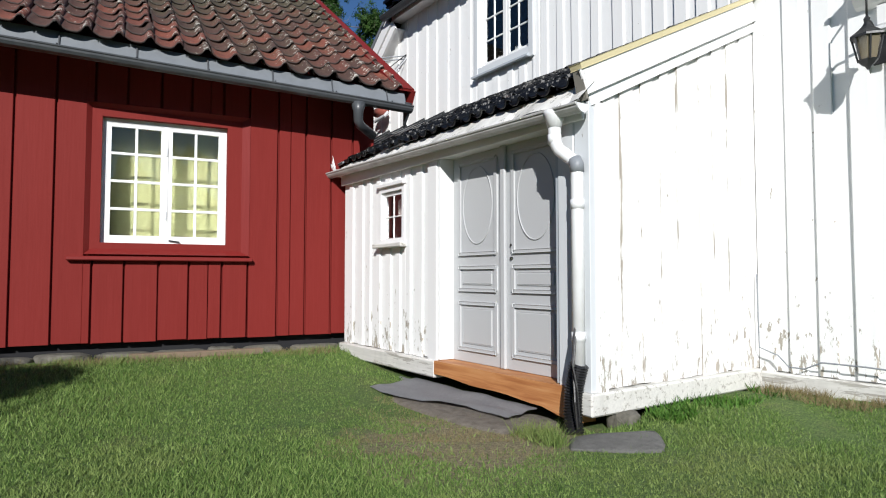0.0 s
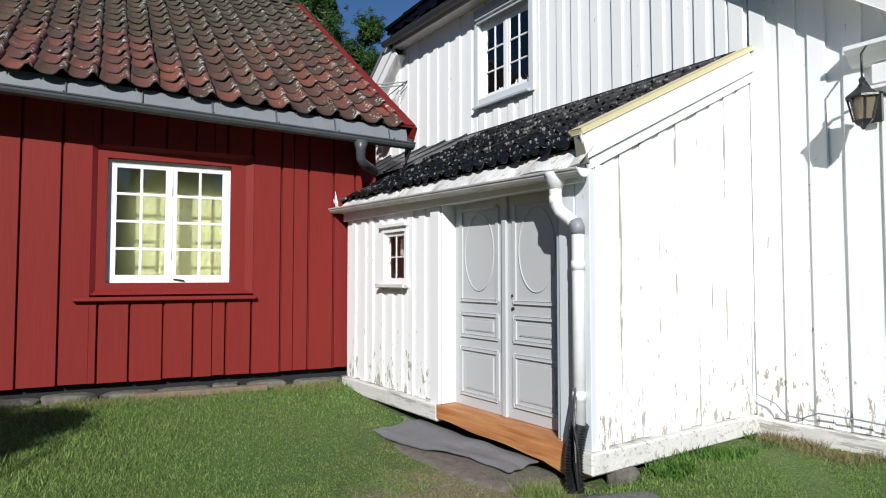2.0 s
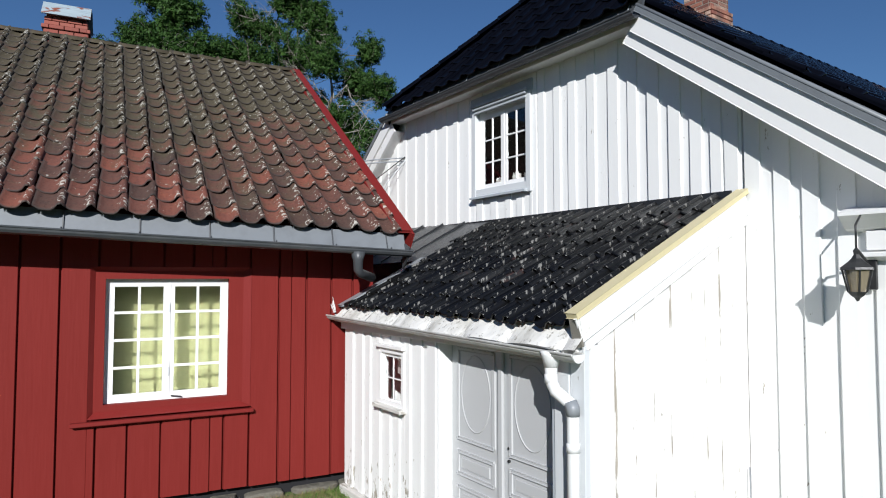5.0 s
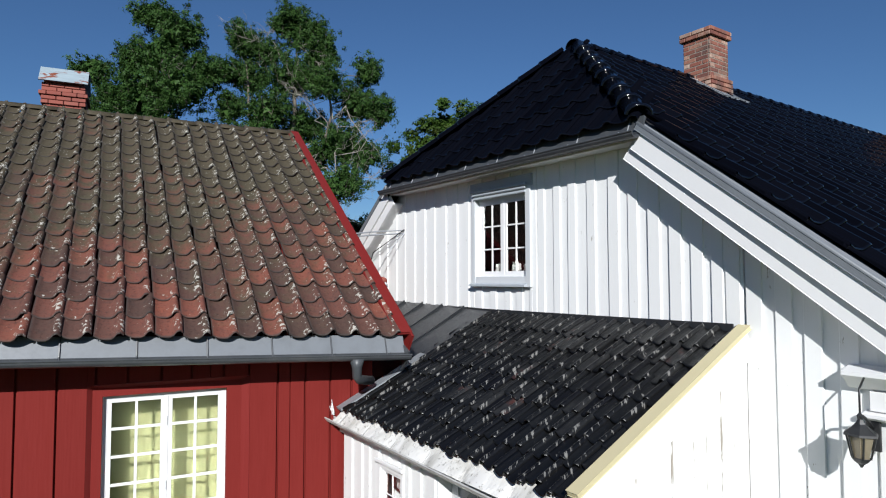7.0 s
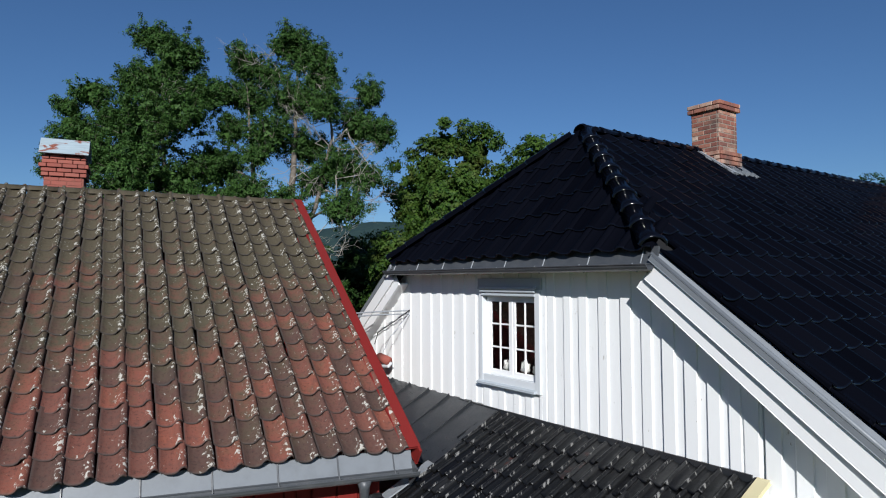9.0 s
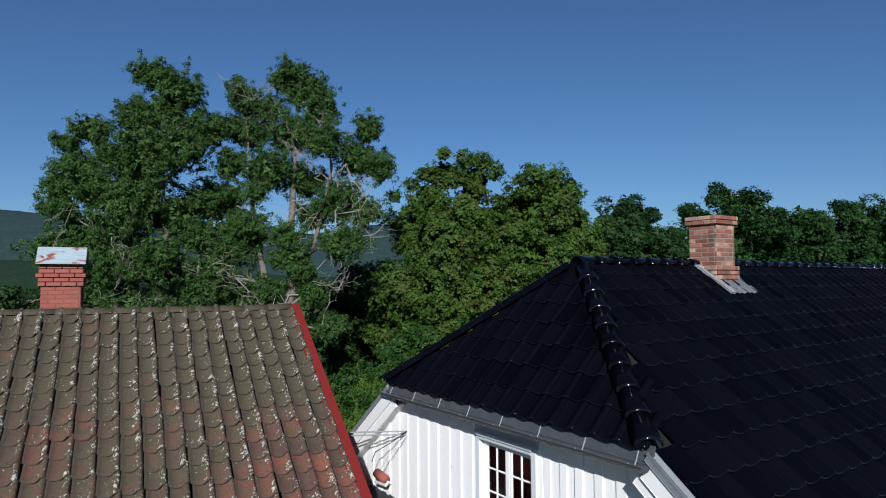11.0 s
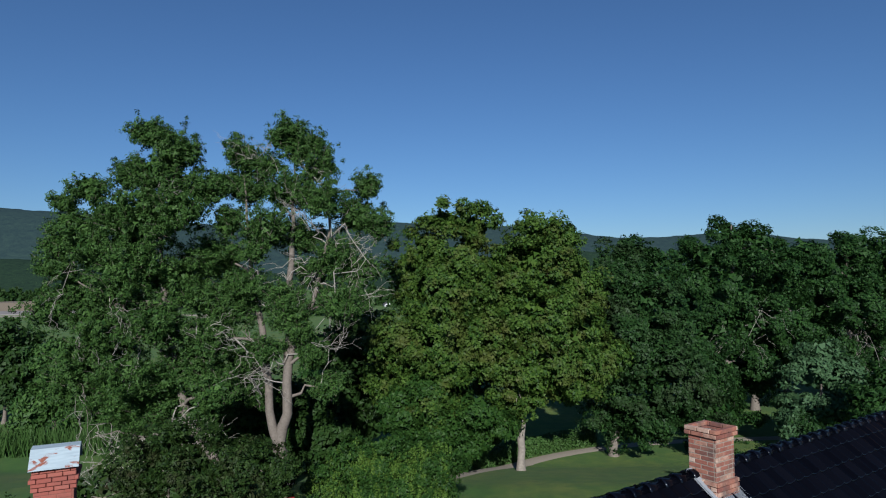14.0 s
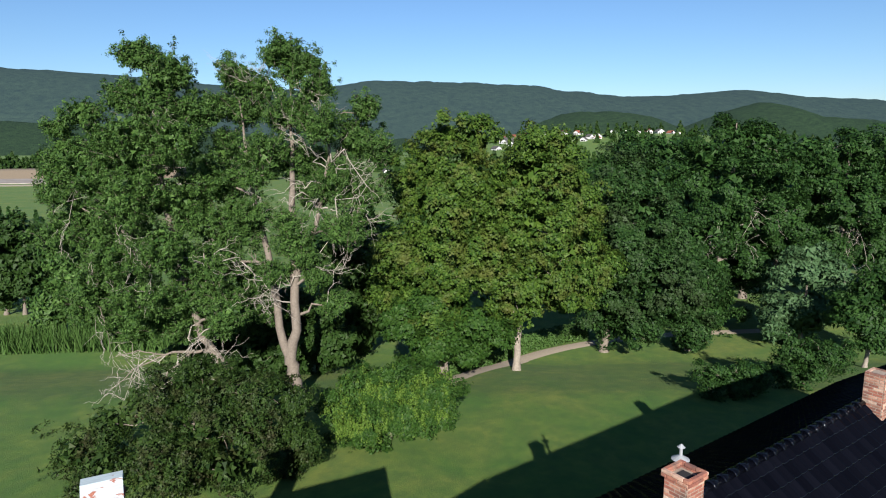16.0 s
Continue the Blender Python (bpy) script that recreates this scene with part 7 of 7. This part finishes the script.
# ---- reeds, hedge foot and far woods ----
def tuft_band(name, x0, x1, y0, y1, n, h, mat, label, seed, width=0.05, ground_z=None):
    """Upright narrow leaves standing on the ground."""
    g = np.random.default_rng(seed)
    x, y = g.uniform(x0, x1, n), g.uniform(y0, y1, n)
    z = np.array([ground_height(a, b) for a, b in zip(x, y)]) if ground_z is None else np.full(n, ground_z)
    hh = h * g.uniform(0.5, 1.2, n)
    a = g.uniform(0, math.pi, n)
    dx, dy = np.cos(a) * width * 0.5, np.sin(a) * width * 0.5
    lx, ly = g.normal(0, 0.22, n) * hh, g.normal(0, 0.22, n) * hh
    v = np.empty((n, 4, 3))
    v[:, 0] = np.stack([x - dx, y - dy, z - 0.02], 1)
    v[:, 1] = np.stack([x + dx, y + dy, z - 0.02], 1)
    v[:, 2] = np.stack([x + lx + dx * 0.25, y + ly + dy * 0.25, z + hh], 1)
    v[:, 3] = np.stack([x + lx - dx * 0.25, y + ly - dy * 0.25, z + hh], 1)
    ob = part(name, sheet_mesh(name, v.reshape(-1, 3), n, mat), None)
    return tagged(ob, label, "grass", kind="stuff")


def weed_line(name, x0, x1, near, deep, n, h, mat, label, seed):
    """Tall weeds along the far side of the path."""
    g = np.random.default_rng(seed)
    x = g.uniform(x0, x1, n)
    y = np.array([40 + 15.5 * (1 - math.exp(-(a - 0.8) / 9)) for a in x]) + near + deep * g.uniform(0, 1, n)
    z = np.array([ground_height(a, b) for a, b in zip(x, y)])
    c = np.stack([x, y, z + h * g.uniform(0, 1, n) ** 0.8], 1)
    me = sheet_mesh(name, leaf_sheet(c, np.tile([0, -0.6, 0.6], (n, 1)), 0.22, g, 0.45), n, mat)
    return tagged(part(name, me, None), label, "weeds", kind="stuff")


weed_line("tall_weeds", 0.5, 13, 0.9, 2.2, 14000, 1.2, leaf_reed, "tall green weeds along the gravel path", 42)
tuft_band("reed_band", -52, -15, 50, 55, 7000, 1.6, leaf_reed, "tall green reeds along the meadow's edge", 41, 0.12)


straw = leaf_material("dry_straw", (0.20, 0.16, 0.075), (0.36, 0.30, 0.16))
weed_leaf = leaf_material("weed_leaf", (0.05, 0.13, 0.02), (0.12, 0.24, 0.04))


def foot_growth(name, frame_m, x0, x1, y0, y1, n, h, width, mat, label, seed):
    """Dry stalks or weeds along the foot of a wall, in the wall's own axes."""
    g = np.random.default_rng(seed)
    p = np.stack([g.uniform(x0, x1, n), y0 + (y1 - y0) * g.uniform(0, 1, n) ** 1.6, np.zeros(n)], 1)
    keep = np.array([noise.noise(Vector((a[0] * 3.1, a[1] * 3.1, seed))) > -0.15 for a in p])
    p = p[keep]
    n = len(p)
    m = np.array(frame_m)
    p = p @ m[:3, :3].T + m[:3, 3]
    z = np.array([ground_height(a, b) for a, b in p[:, :2]])
    hh = h * g.uniform(0.3, 1.2, n)
    a = g.uniform(0, math.pi, n)
    dx, dy = np.cos(a) * width * 0.5, np.sin(a) * width * 0.5
    lx, ly = g.normal(0, 0.55, n) * hh, g.normal(0, 0.55, n) * hh
    v = np.empty((n, 3, 3))
    v[:, 0] = np.stack([p[:, 0] - dx, p[:, 1] - dy, z - 0.005], 1)
    v[:, 1] = np.stack([p[:, 0] + dx, p[:, 1] + dy, z - 0.005], 1)
    v[:, 2] = np.stack([p[:, 0] + lx, p[:, 1] + ly, z + hh], 1)
    return tagged(part(name, sheet_mesh(name, v.reshape(-1, 3), n, mat, 3), None), label, "grass", kind="stuff")


foot_growth("dry_grass", RED, -1.6, 2.1, -0.03, -0.34, 4200, 0.06, 0.006, straw, "dry straw-coloured grass along the red wall's foot", 71)
foot_growth("foot_grass", RED, -1.6, 2.1, -0.10, -0.40, 3200, 0.07, 0.007, grass_blade, "uncut green grass along the red wall's foot", 72)
foot_growth("wall_weeds", WHITE, 3.38, 3.62, -1.55, -0.25, 650, 0.065, 0.02, weed_leaf, "low broad-leaved green weeds along the white wall's foot", 73)
foot_growth("dry_grass", WHITE, 3.40, 4.70, -0.08, -0.34, 2000, 0.07, 0.006, straw, "dry straw-coloured grass under the white wall", 74)
foot_growth("dry_grass", WHITE, 1.6, 3.1, -2.35, -2.95, 2600, 0.022, 0.005, straw, "short dry grass on the trodden earth at the doors", 75)
foot_growth("dry_grass", pose(0, 0, 0), -0.75, 0.65, 3.75, 3.38, 2600, 0.016, 0.005, straw, "short dry straw on the worn patch of lawn", 77)
foot_growth("dry_grass", pose(0, 0, 0), -0.65, 0.65, 3.74, 4.1, 2600, 0.016, 0.005, straw, "short dry straw on the worn patch of lawn", 78)
foot_growth("foot_grass", WHITE, 3.05, 3.45, -2.12, -2.45, 1200, 0.10, 0.006, grass_blade, "uncut green grass round the stone at the drain hose", 76)


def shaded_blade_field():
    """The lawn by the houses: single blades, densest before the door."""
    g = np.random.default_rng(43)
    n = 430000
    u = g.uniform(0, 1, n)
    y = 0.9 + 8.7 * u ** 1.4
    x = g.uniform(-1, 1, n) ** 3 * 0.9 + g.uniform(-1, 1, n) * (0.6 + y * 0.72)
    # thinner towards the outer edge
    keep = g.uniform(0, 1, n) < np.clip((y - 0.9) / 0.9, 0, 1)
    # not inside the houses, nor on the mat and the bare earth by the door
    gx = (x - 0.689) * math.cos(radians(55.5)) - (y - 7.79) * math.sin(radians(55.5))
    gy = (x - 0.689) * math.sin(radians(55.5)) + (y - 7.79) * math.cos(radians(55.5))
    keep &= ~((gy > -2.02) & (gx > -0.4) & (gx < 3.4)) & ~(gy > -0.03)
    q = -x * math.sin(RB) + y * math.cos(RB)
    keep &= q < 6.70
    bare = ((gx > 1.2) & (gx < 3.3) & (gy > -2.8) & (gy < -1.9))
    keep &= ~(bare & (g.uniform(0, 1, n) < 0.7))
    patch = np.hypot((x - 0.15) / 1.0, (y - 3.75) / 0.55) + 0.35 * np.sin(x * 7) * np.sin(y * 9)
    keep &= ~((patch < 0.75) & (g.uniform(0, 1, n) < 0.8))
    x, y = x[keep], y[keep]
    n = len(x)
    z = np.array([ground_height(a, b) for a, b in zip(x, y)])
    h = g.uniform(0.008, 0.027, n) * (1 + 0.5 * np.sin(x * 1.7) * np.cos(y * 1.3))
    tall = g.uniform(0, 1, n) < 0.02
    h[tall] *= 2.2
    a = g.uniform(0, math.pi, n)
    w = g.uniform(0.0016, 0.0040, n) * (1 + y * 0.14)
    dx, dy = np.cos(a) * w, np.sin(a) * w
    lx, ly = g.normal(0, 0.6, n) * h, g.normal(0, 0.6, n) * h
    v = np.empty((n, 3, 3))
    v[:, 0] = np.stack([x - dx, y - dy, z - 0.005], 1)
    v[:, 1] = np.stack([x + dx, y + dy, z - 0.005], 1)
    v[:, 2] = np.stack([x + lx, y + ly, z + h], 1)
    ob = part("lawn_grass", sheet_mesh("lawn_grass", v.reshape(-1, 3), n, grass_blade, 3), None)
    tagged(ob, "short mown green lawn grass", "grass", kind="stuff")


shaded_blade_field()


def ribbon(name, pts, width, mat, label, category, lift=0.03):
    bm = bmesh.new()
    rows = []
    for i, (x, y) in enumerate(pts):
        d = Vector(pts[min(i + 1, len(pts) - 1)]) - Vector(pts[max(i - 1, 0)])
        s = Vector((-d.y, d.x)).normalized() * width / 2
        rows.append([bm.verts.new((x + s.x * k, y + s.y * k, ground_height(x + s.x * k, y + s.y * k) + lift - (0.04 if abs(k) == 1 else 0))) for k in (-1, -0.5, 0, 0.5, 1)])
    for a, b in zip(rows, rows[1:]):
        for k in range(4):
            bm.faces.new((a[k], a[k + 1], b[k + 1], b[k]))
    return tagged(part(name, bm, mat, smooth=True), label, category, kind="structure")




def path_y(x):
    return 40 + 15.5 * (1 - math.exp(-(x - 0.8) / 9))


path_pts = [(-0.6 + 1.0 * i, path_y(-0.6 + 1.0 * i)) for i in range(33)]
ribbon("gravel_path", path_pts, 1.5, gravel, "narrow pale gravel path curving through the lawn", "path")


# ---- far country: road, valley woods, town and hills ----
def ridge_line(name, d, tops, base, mat, label, x_step):
    """A long wooded hill across the view at distance d; tops gives its height by bearing (x/d)."""
    bm = bmesh.new()
    bx, bz = [t[0] for t in tops], [t[1] for t in tops]
    cols = []
    n = 640
    for i in range(n + 1):
        b = -1.6 + 3.2 * i / n
        x = b * d
        top = float(np.interp(b, bx, bz)) + 5 * noise.noise(Vector((b * 9, d * 0.01, 0))) + 3.0 * noise.noise(Vector((b * 60, 3, 0))) + d * 0.0012 * noise.noise(Vector((b * 420, 7, 0)))
        col = []
        for k in range(9):
            u = k / 8
            prof = math.sin(u * math.pi / 2) ** 1.2
            col.append(bm.verts.new((x, d - (1 - u) * d * 0.28, base + (top - base) * prof + (6 * noise.noise(Vector((b * 30, u * 6, 1))) if 0 < k < 8 else 0))))
        col.append(bm.verts.new((x, d + d * 0.2, base)))
        cols.append(col)
    for a, b in zip(cols, cols[1:]):
        for k in range(9):
            bm.faces.new((a[k], b[k], b[k + 1], a[k + 1]))
    return tagged(part(name, bm, mat, smooth=True), label, "hill", kind="structure")


ridge_line("backdrop", 2900, [(-1.6, 330), (-0.72, 365), (-0.66, 345), (-0.5, 315), (-0.36, 270), (-0.2, 235), (-0.1, 280), (0.0, 268), (0.12, 255), (0.2, 222), (0.28, 195), (0.36, 200), (0.46, 222), (0.55, 190), (0.72, 160), (1.6, 150)], -20, mat_hill, "long wooded hills with a blue haze glow across the valley", 20)
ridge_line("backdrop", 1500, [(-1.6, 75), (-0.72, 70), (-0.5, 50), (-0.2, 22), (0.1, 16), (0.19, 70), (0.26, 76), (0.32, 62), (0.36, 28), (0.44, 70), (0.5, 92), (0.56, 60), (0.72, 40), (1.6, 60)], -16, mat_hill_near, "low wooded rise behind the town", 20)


def far_trees(name, seed, n, box_x, box_y, h, mat, label):
    """Far broadleaf and spruce crowns, each a ragged cone or dome of small leaf faces, in one object."""
    g = np.random.default_rng(seed)
    verts = []
    for i in range(n):
        x, y = g.uniform(*box_x), g.uniform(*box_y)
        hh, r = h * g.uniform(0.6, 1.25), h * g.uniform(0.22, 0.42)
        m = 90
        u = g.uniform(0, 1, m)
        a = g.uniform(0, 2 * math.pi, m)
        spiky = g.uniform() < 0.5
        rad = r * ((1 - u) * 0.75 + 0.05 if spiky else np.sin(np.clip(u * 1.05 + 0.12, 0, 1) * math.pi) ** 0.6)
        out = np.stack([np.cos(a), np.sin(a), 0.4 * np.ones(m)], 1)
        c = np.stack([x + np.cos(a) * rad, y + np.sin(a) * rad, ground_height(x, y) + hh * u], 1)
        verts.append(leaf_sheet(c, out, h * 0.24, g, 0.8))
    v = np.concatenate(verts)
    return tagged(part(name, sheet_mesh(name, v, len(v) // 4, mat), None), label, "woods", kind="stuff")


far_trees("valley_woods", 51, 200, (-330, -110), (395, 470), 11, leaf_dark, "dark trees along the valley floor")
far_trees("valley_woods", 52, 260, (-100, 330), (300, 520), 11, leaf_dark, "dark trees along the valley floor")
far_trees("valley_woods", 53, 260, (-500, 700), (560, 900), 13, leaf_dark, "dark trees along the valley floor")
# unseen tree belt added to dim low sky light and window reflections
far_trees("garden_wood", 56, 130, (-75, 75), (-46, -31), 10, leaf_dark, "unseen dark trees added to cut low sky light and reflections")
far_trees("meadow_shrubs", 54, 26, (-24, 10), (92, 130), 6, leaf_elm, "shrubs at the far side of the meadow")
far_trees("meadow_shrubs", 55, 40, (-200, -75), (150, 165), 4, leaf_elm, "shrubs at the far side of the meadow")

far_z = ground_height(-240, 330)
tagged(part("road", boxed(-420, -120, 312, 322, far_z - 0.2, far_z + 0.15), gravel), "pale grey road across the valley", "road", kind="structure")
tagged(part("gravel_yard", boxed(-420, -170, 330, 372, far_z - 0.2, far_z + 0.5), yard), "brown and grey gravel yard across the valley", "yard", kind="structure")
tagged(part("earth_bank", prism(bmesh.new(), [(-420, 372, far_z), (-420, 384, far_z + 5), (-420, 396, far_z + 5.5), (-420, 404, far_z)], (1, 0, 0), 260), dirt), "bare brown earth bank across the valley", "bank", kind="structure")


def far_house(x, y, w, d, h, turn, wall_mat, roof_mat, z=None):
    z = ground_height(x, y) - 1.5
    t = thing("house", pose(x, y, z, 0, 0, turn), "small white wooden house in the distant town", "house", "houses of the distant town")
    part("wall", prism(bmesh.new(), [(-w / 2, -d / 2, 0), (w / 2, -d / 2, 0), (w / 2, -d / 2, h), (0, -d / 2, h + w * 0.35), (-w / 2, -d / 2, h)], (0, 1, 0), d), wall_mat, t)
    for s in (-1, 1):
        part("roof", prism(bmesh.new(), [(0, -d / 2 - 0.4, h + w * 0.35 + 0.25), (s * (w / 2 + 0.5), -d / 2 - 0.4, h - 0.15), (s * (w / 2 + 0.5), -d / 2 - 0.4, h + 0.1), (0, -d / 2 - 0.4, h + w * 0.35 + 0.5)], (0, 1, 0), d + 0.8), roof_mat, t)
    for k in (-1, 0, 1):
        part("window", boxed(k * w * 0.28 - 0.6, k * w * 0.28 + 0.6, -d / 2 - 0.06, -d / 2 + 0.02, h * 0.4, h * 0.4 + 1.4), mat_dark, t)
    return t


hg = random.Random(5)
for i in range(40):
    bearing = 0.085 + 0.30 * hg.random() if i > 5 else 0.10 + 0.03 * hg.random()
    y = hg.uniform(620, 780)
    far_house(bearing * y, y, hg.uniform(5.5, 8.5), hg.uniform(6, 11), hg.uniform(2.6, 4.2), hg.uniform(-50, 50), white_far, tile_far_dark if i % 3 else tile_far_red, z=None)
for i in range(3):
    y = hg.uniform(400, 460)
    far_house(hg.uniform(-60, -15), y, 6, 8, 2.6, hg.uniform(-50, 50), white_far, tile_far_dark)
# a pale building in the yard beyond the road
yard_barn = far_house(-205, 350, 9, 16, 3.4, 70, white_far, flash_grey)
yard_barn["label"] = "pale low building by the gravel yard"

# ---- pieces laid last ----
white_cladding()
porch_cladding()
red_cladding()
red_tile = mesh_of("clay_tile", pantile(0.25, 0.31, wave=0.054, thick=0.022, lift=0.032, wide=0.985), tile_red, True)
lay_tiles(red_roof, slope_plane((0, R_EAVE_Y - 0.015, R_EAVE_Z - 0.02), (1, 0, 0), r_up), tile_spots(-10.0, VERGE - 0.06, 19, 0.25, 0.305, SHEAR), red_tile, tile_red_far, lambda x, y: -2.9 < x and 0 <= y < 4.0, wobble=0.022, turn=1.5, bend=lambda x, y: max(0.0, RISE * (2.7 - x) * (1 - y / R_LEN)))
r_ridge = mesh_of("ridge_tile", ridge_tile(), tile_red, True)
for i in range(31):
    part("ridge_tile", r_ridge, None, red_roof, at=pose(VERGE - 0.30 - 0.4 * (i + 1), R_RIDGE_Y, R_RIDGE_Z - 0.005, rng.uniform(-3, 3), rng.uniform(-2, 2), 0))

glazed = mesh_of("glazed_tile", pantile(0.30, 0.36, wave=0.036, thick=0.024), tile_glazed, True)
run = math.hypot(1, SLOPE)
right_up = Vector((-1, 0, SLOPE)).normalized()
# right slope: x runs back from the gable along +y of the house
slope_r = slope_plane((HALF + 0.36, -EAVE_OUT, RIDGE_Z - 0.02 - (HALF + 0.36) * SLOPE), (0, 1, 0), right_up)


def right_clip(x, y):
    # keep behind the hip line
    back = x - EAVE_OUT
    across = HALF + 0.36 - y / run
    top = max(0.0, across - 0.2)
    hip = HIP_Y * (1 - top / HIP_X) if top < HIP_X else -EAVE_OUT
    return back > hip and across > 0.22


def near_right(x, y):
    return x < 5.2 and y > 2.0


lay_tiles(roof, slope_r, tile_spots(0.06, DEPTH + 0.3, 19, 0.30, 0.35, clip=right_clip), glazed, tile_glazed_far, near_right, wobble=0.006, turn=0.5)
hip_up = Vector((0, HIP_Y + EAVE_OUT, RIDGE_Z - HIP_Z)).normalized()
hip_len = math.hypot(HIP_Y + EAVE_OUT, RIDGE_Z - HIP_Z)
slope_h = slope_plane((0, -EAVE_OUT - 0.02, HIP_Z - 0.02), (1, 0, 0), hip_up)
lay_tiles(roof, slope_h, tile_spots(-HIP_X, HIP_X, 7, 0.30, 0.35, clip=lambda x, y: abs(x) < HIP_X * (1 - (y + 0.15) / hip_len) + 0.05 and y < hip_len - 0.36), glazed, tile_glazed_far, lambda x, y: True, name="hip_tile", wobble=0.006, turn=0.5)
left_up = Vector((1, 0, SLOPE)).normalized()
slope_l = slope_plane((-HALF - 0.36, DEPTH + 0.3, RIDGE_Z - 0.02 - (HALF + 0.36) * SLOPE), (0, -1, 0), left_up)
lay_tiles(roof, slope_l, tile_spots(0.06, DEPTH + 0.3, 19, 0.30, 0.35, clip=lambda x, y: right_clip(DEPTH + 0.3 - x, y)), glazed, tile_glazed_far, lambda x, y: False, wobble=0.006, turn=0.5)
g_ridge = mesh_of("glazed_ridge_tile", ridge_tile(0.13, 0.40), ridge_glazed, True)
for i in range(int((DEPTH + 0.2 - HIP_Y) / 0.38)):
    part("ridge_tile", g_ridge, None, roof, at=pose(0, HIP_Y - 0.1 + 0.38 * i, RIDGE_Z - 0.02, 0, 0, 90))
for s in (-1, 1):
    a, b = Vector((s * (HIP_X + 0.02), -EAVE_OUT - 0.03, HIP_Z + 0.03)), Vector((0, HIP_Y, RIDGE_Z + 0.02))
    n = int((b - a).length / 0.38)
    turn_m = slope_plane((0, 0, 0), b - a, Vector((0, 0, 1)).cross(b - a))
    for i in range(n):
        m = turn_m.copy()
        m.translation = a + (b - a) * (i / (n + 0.6))
        part("hip_ridge_tile", g_ridge, None, roof, at=m)
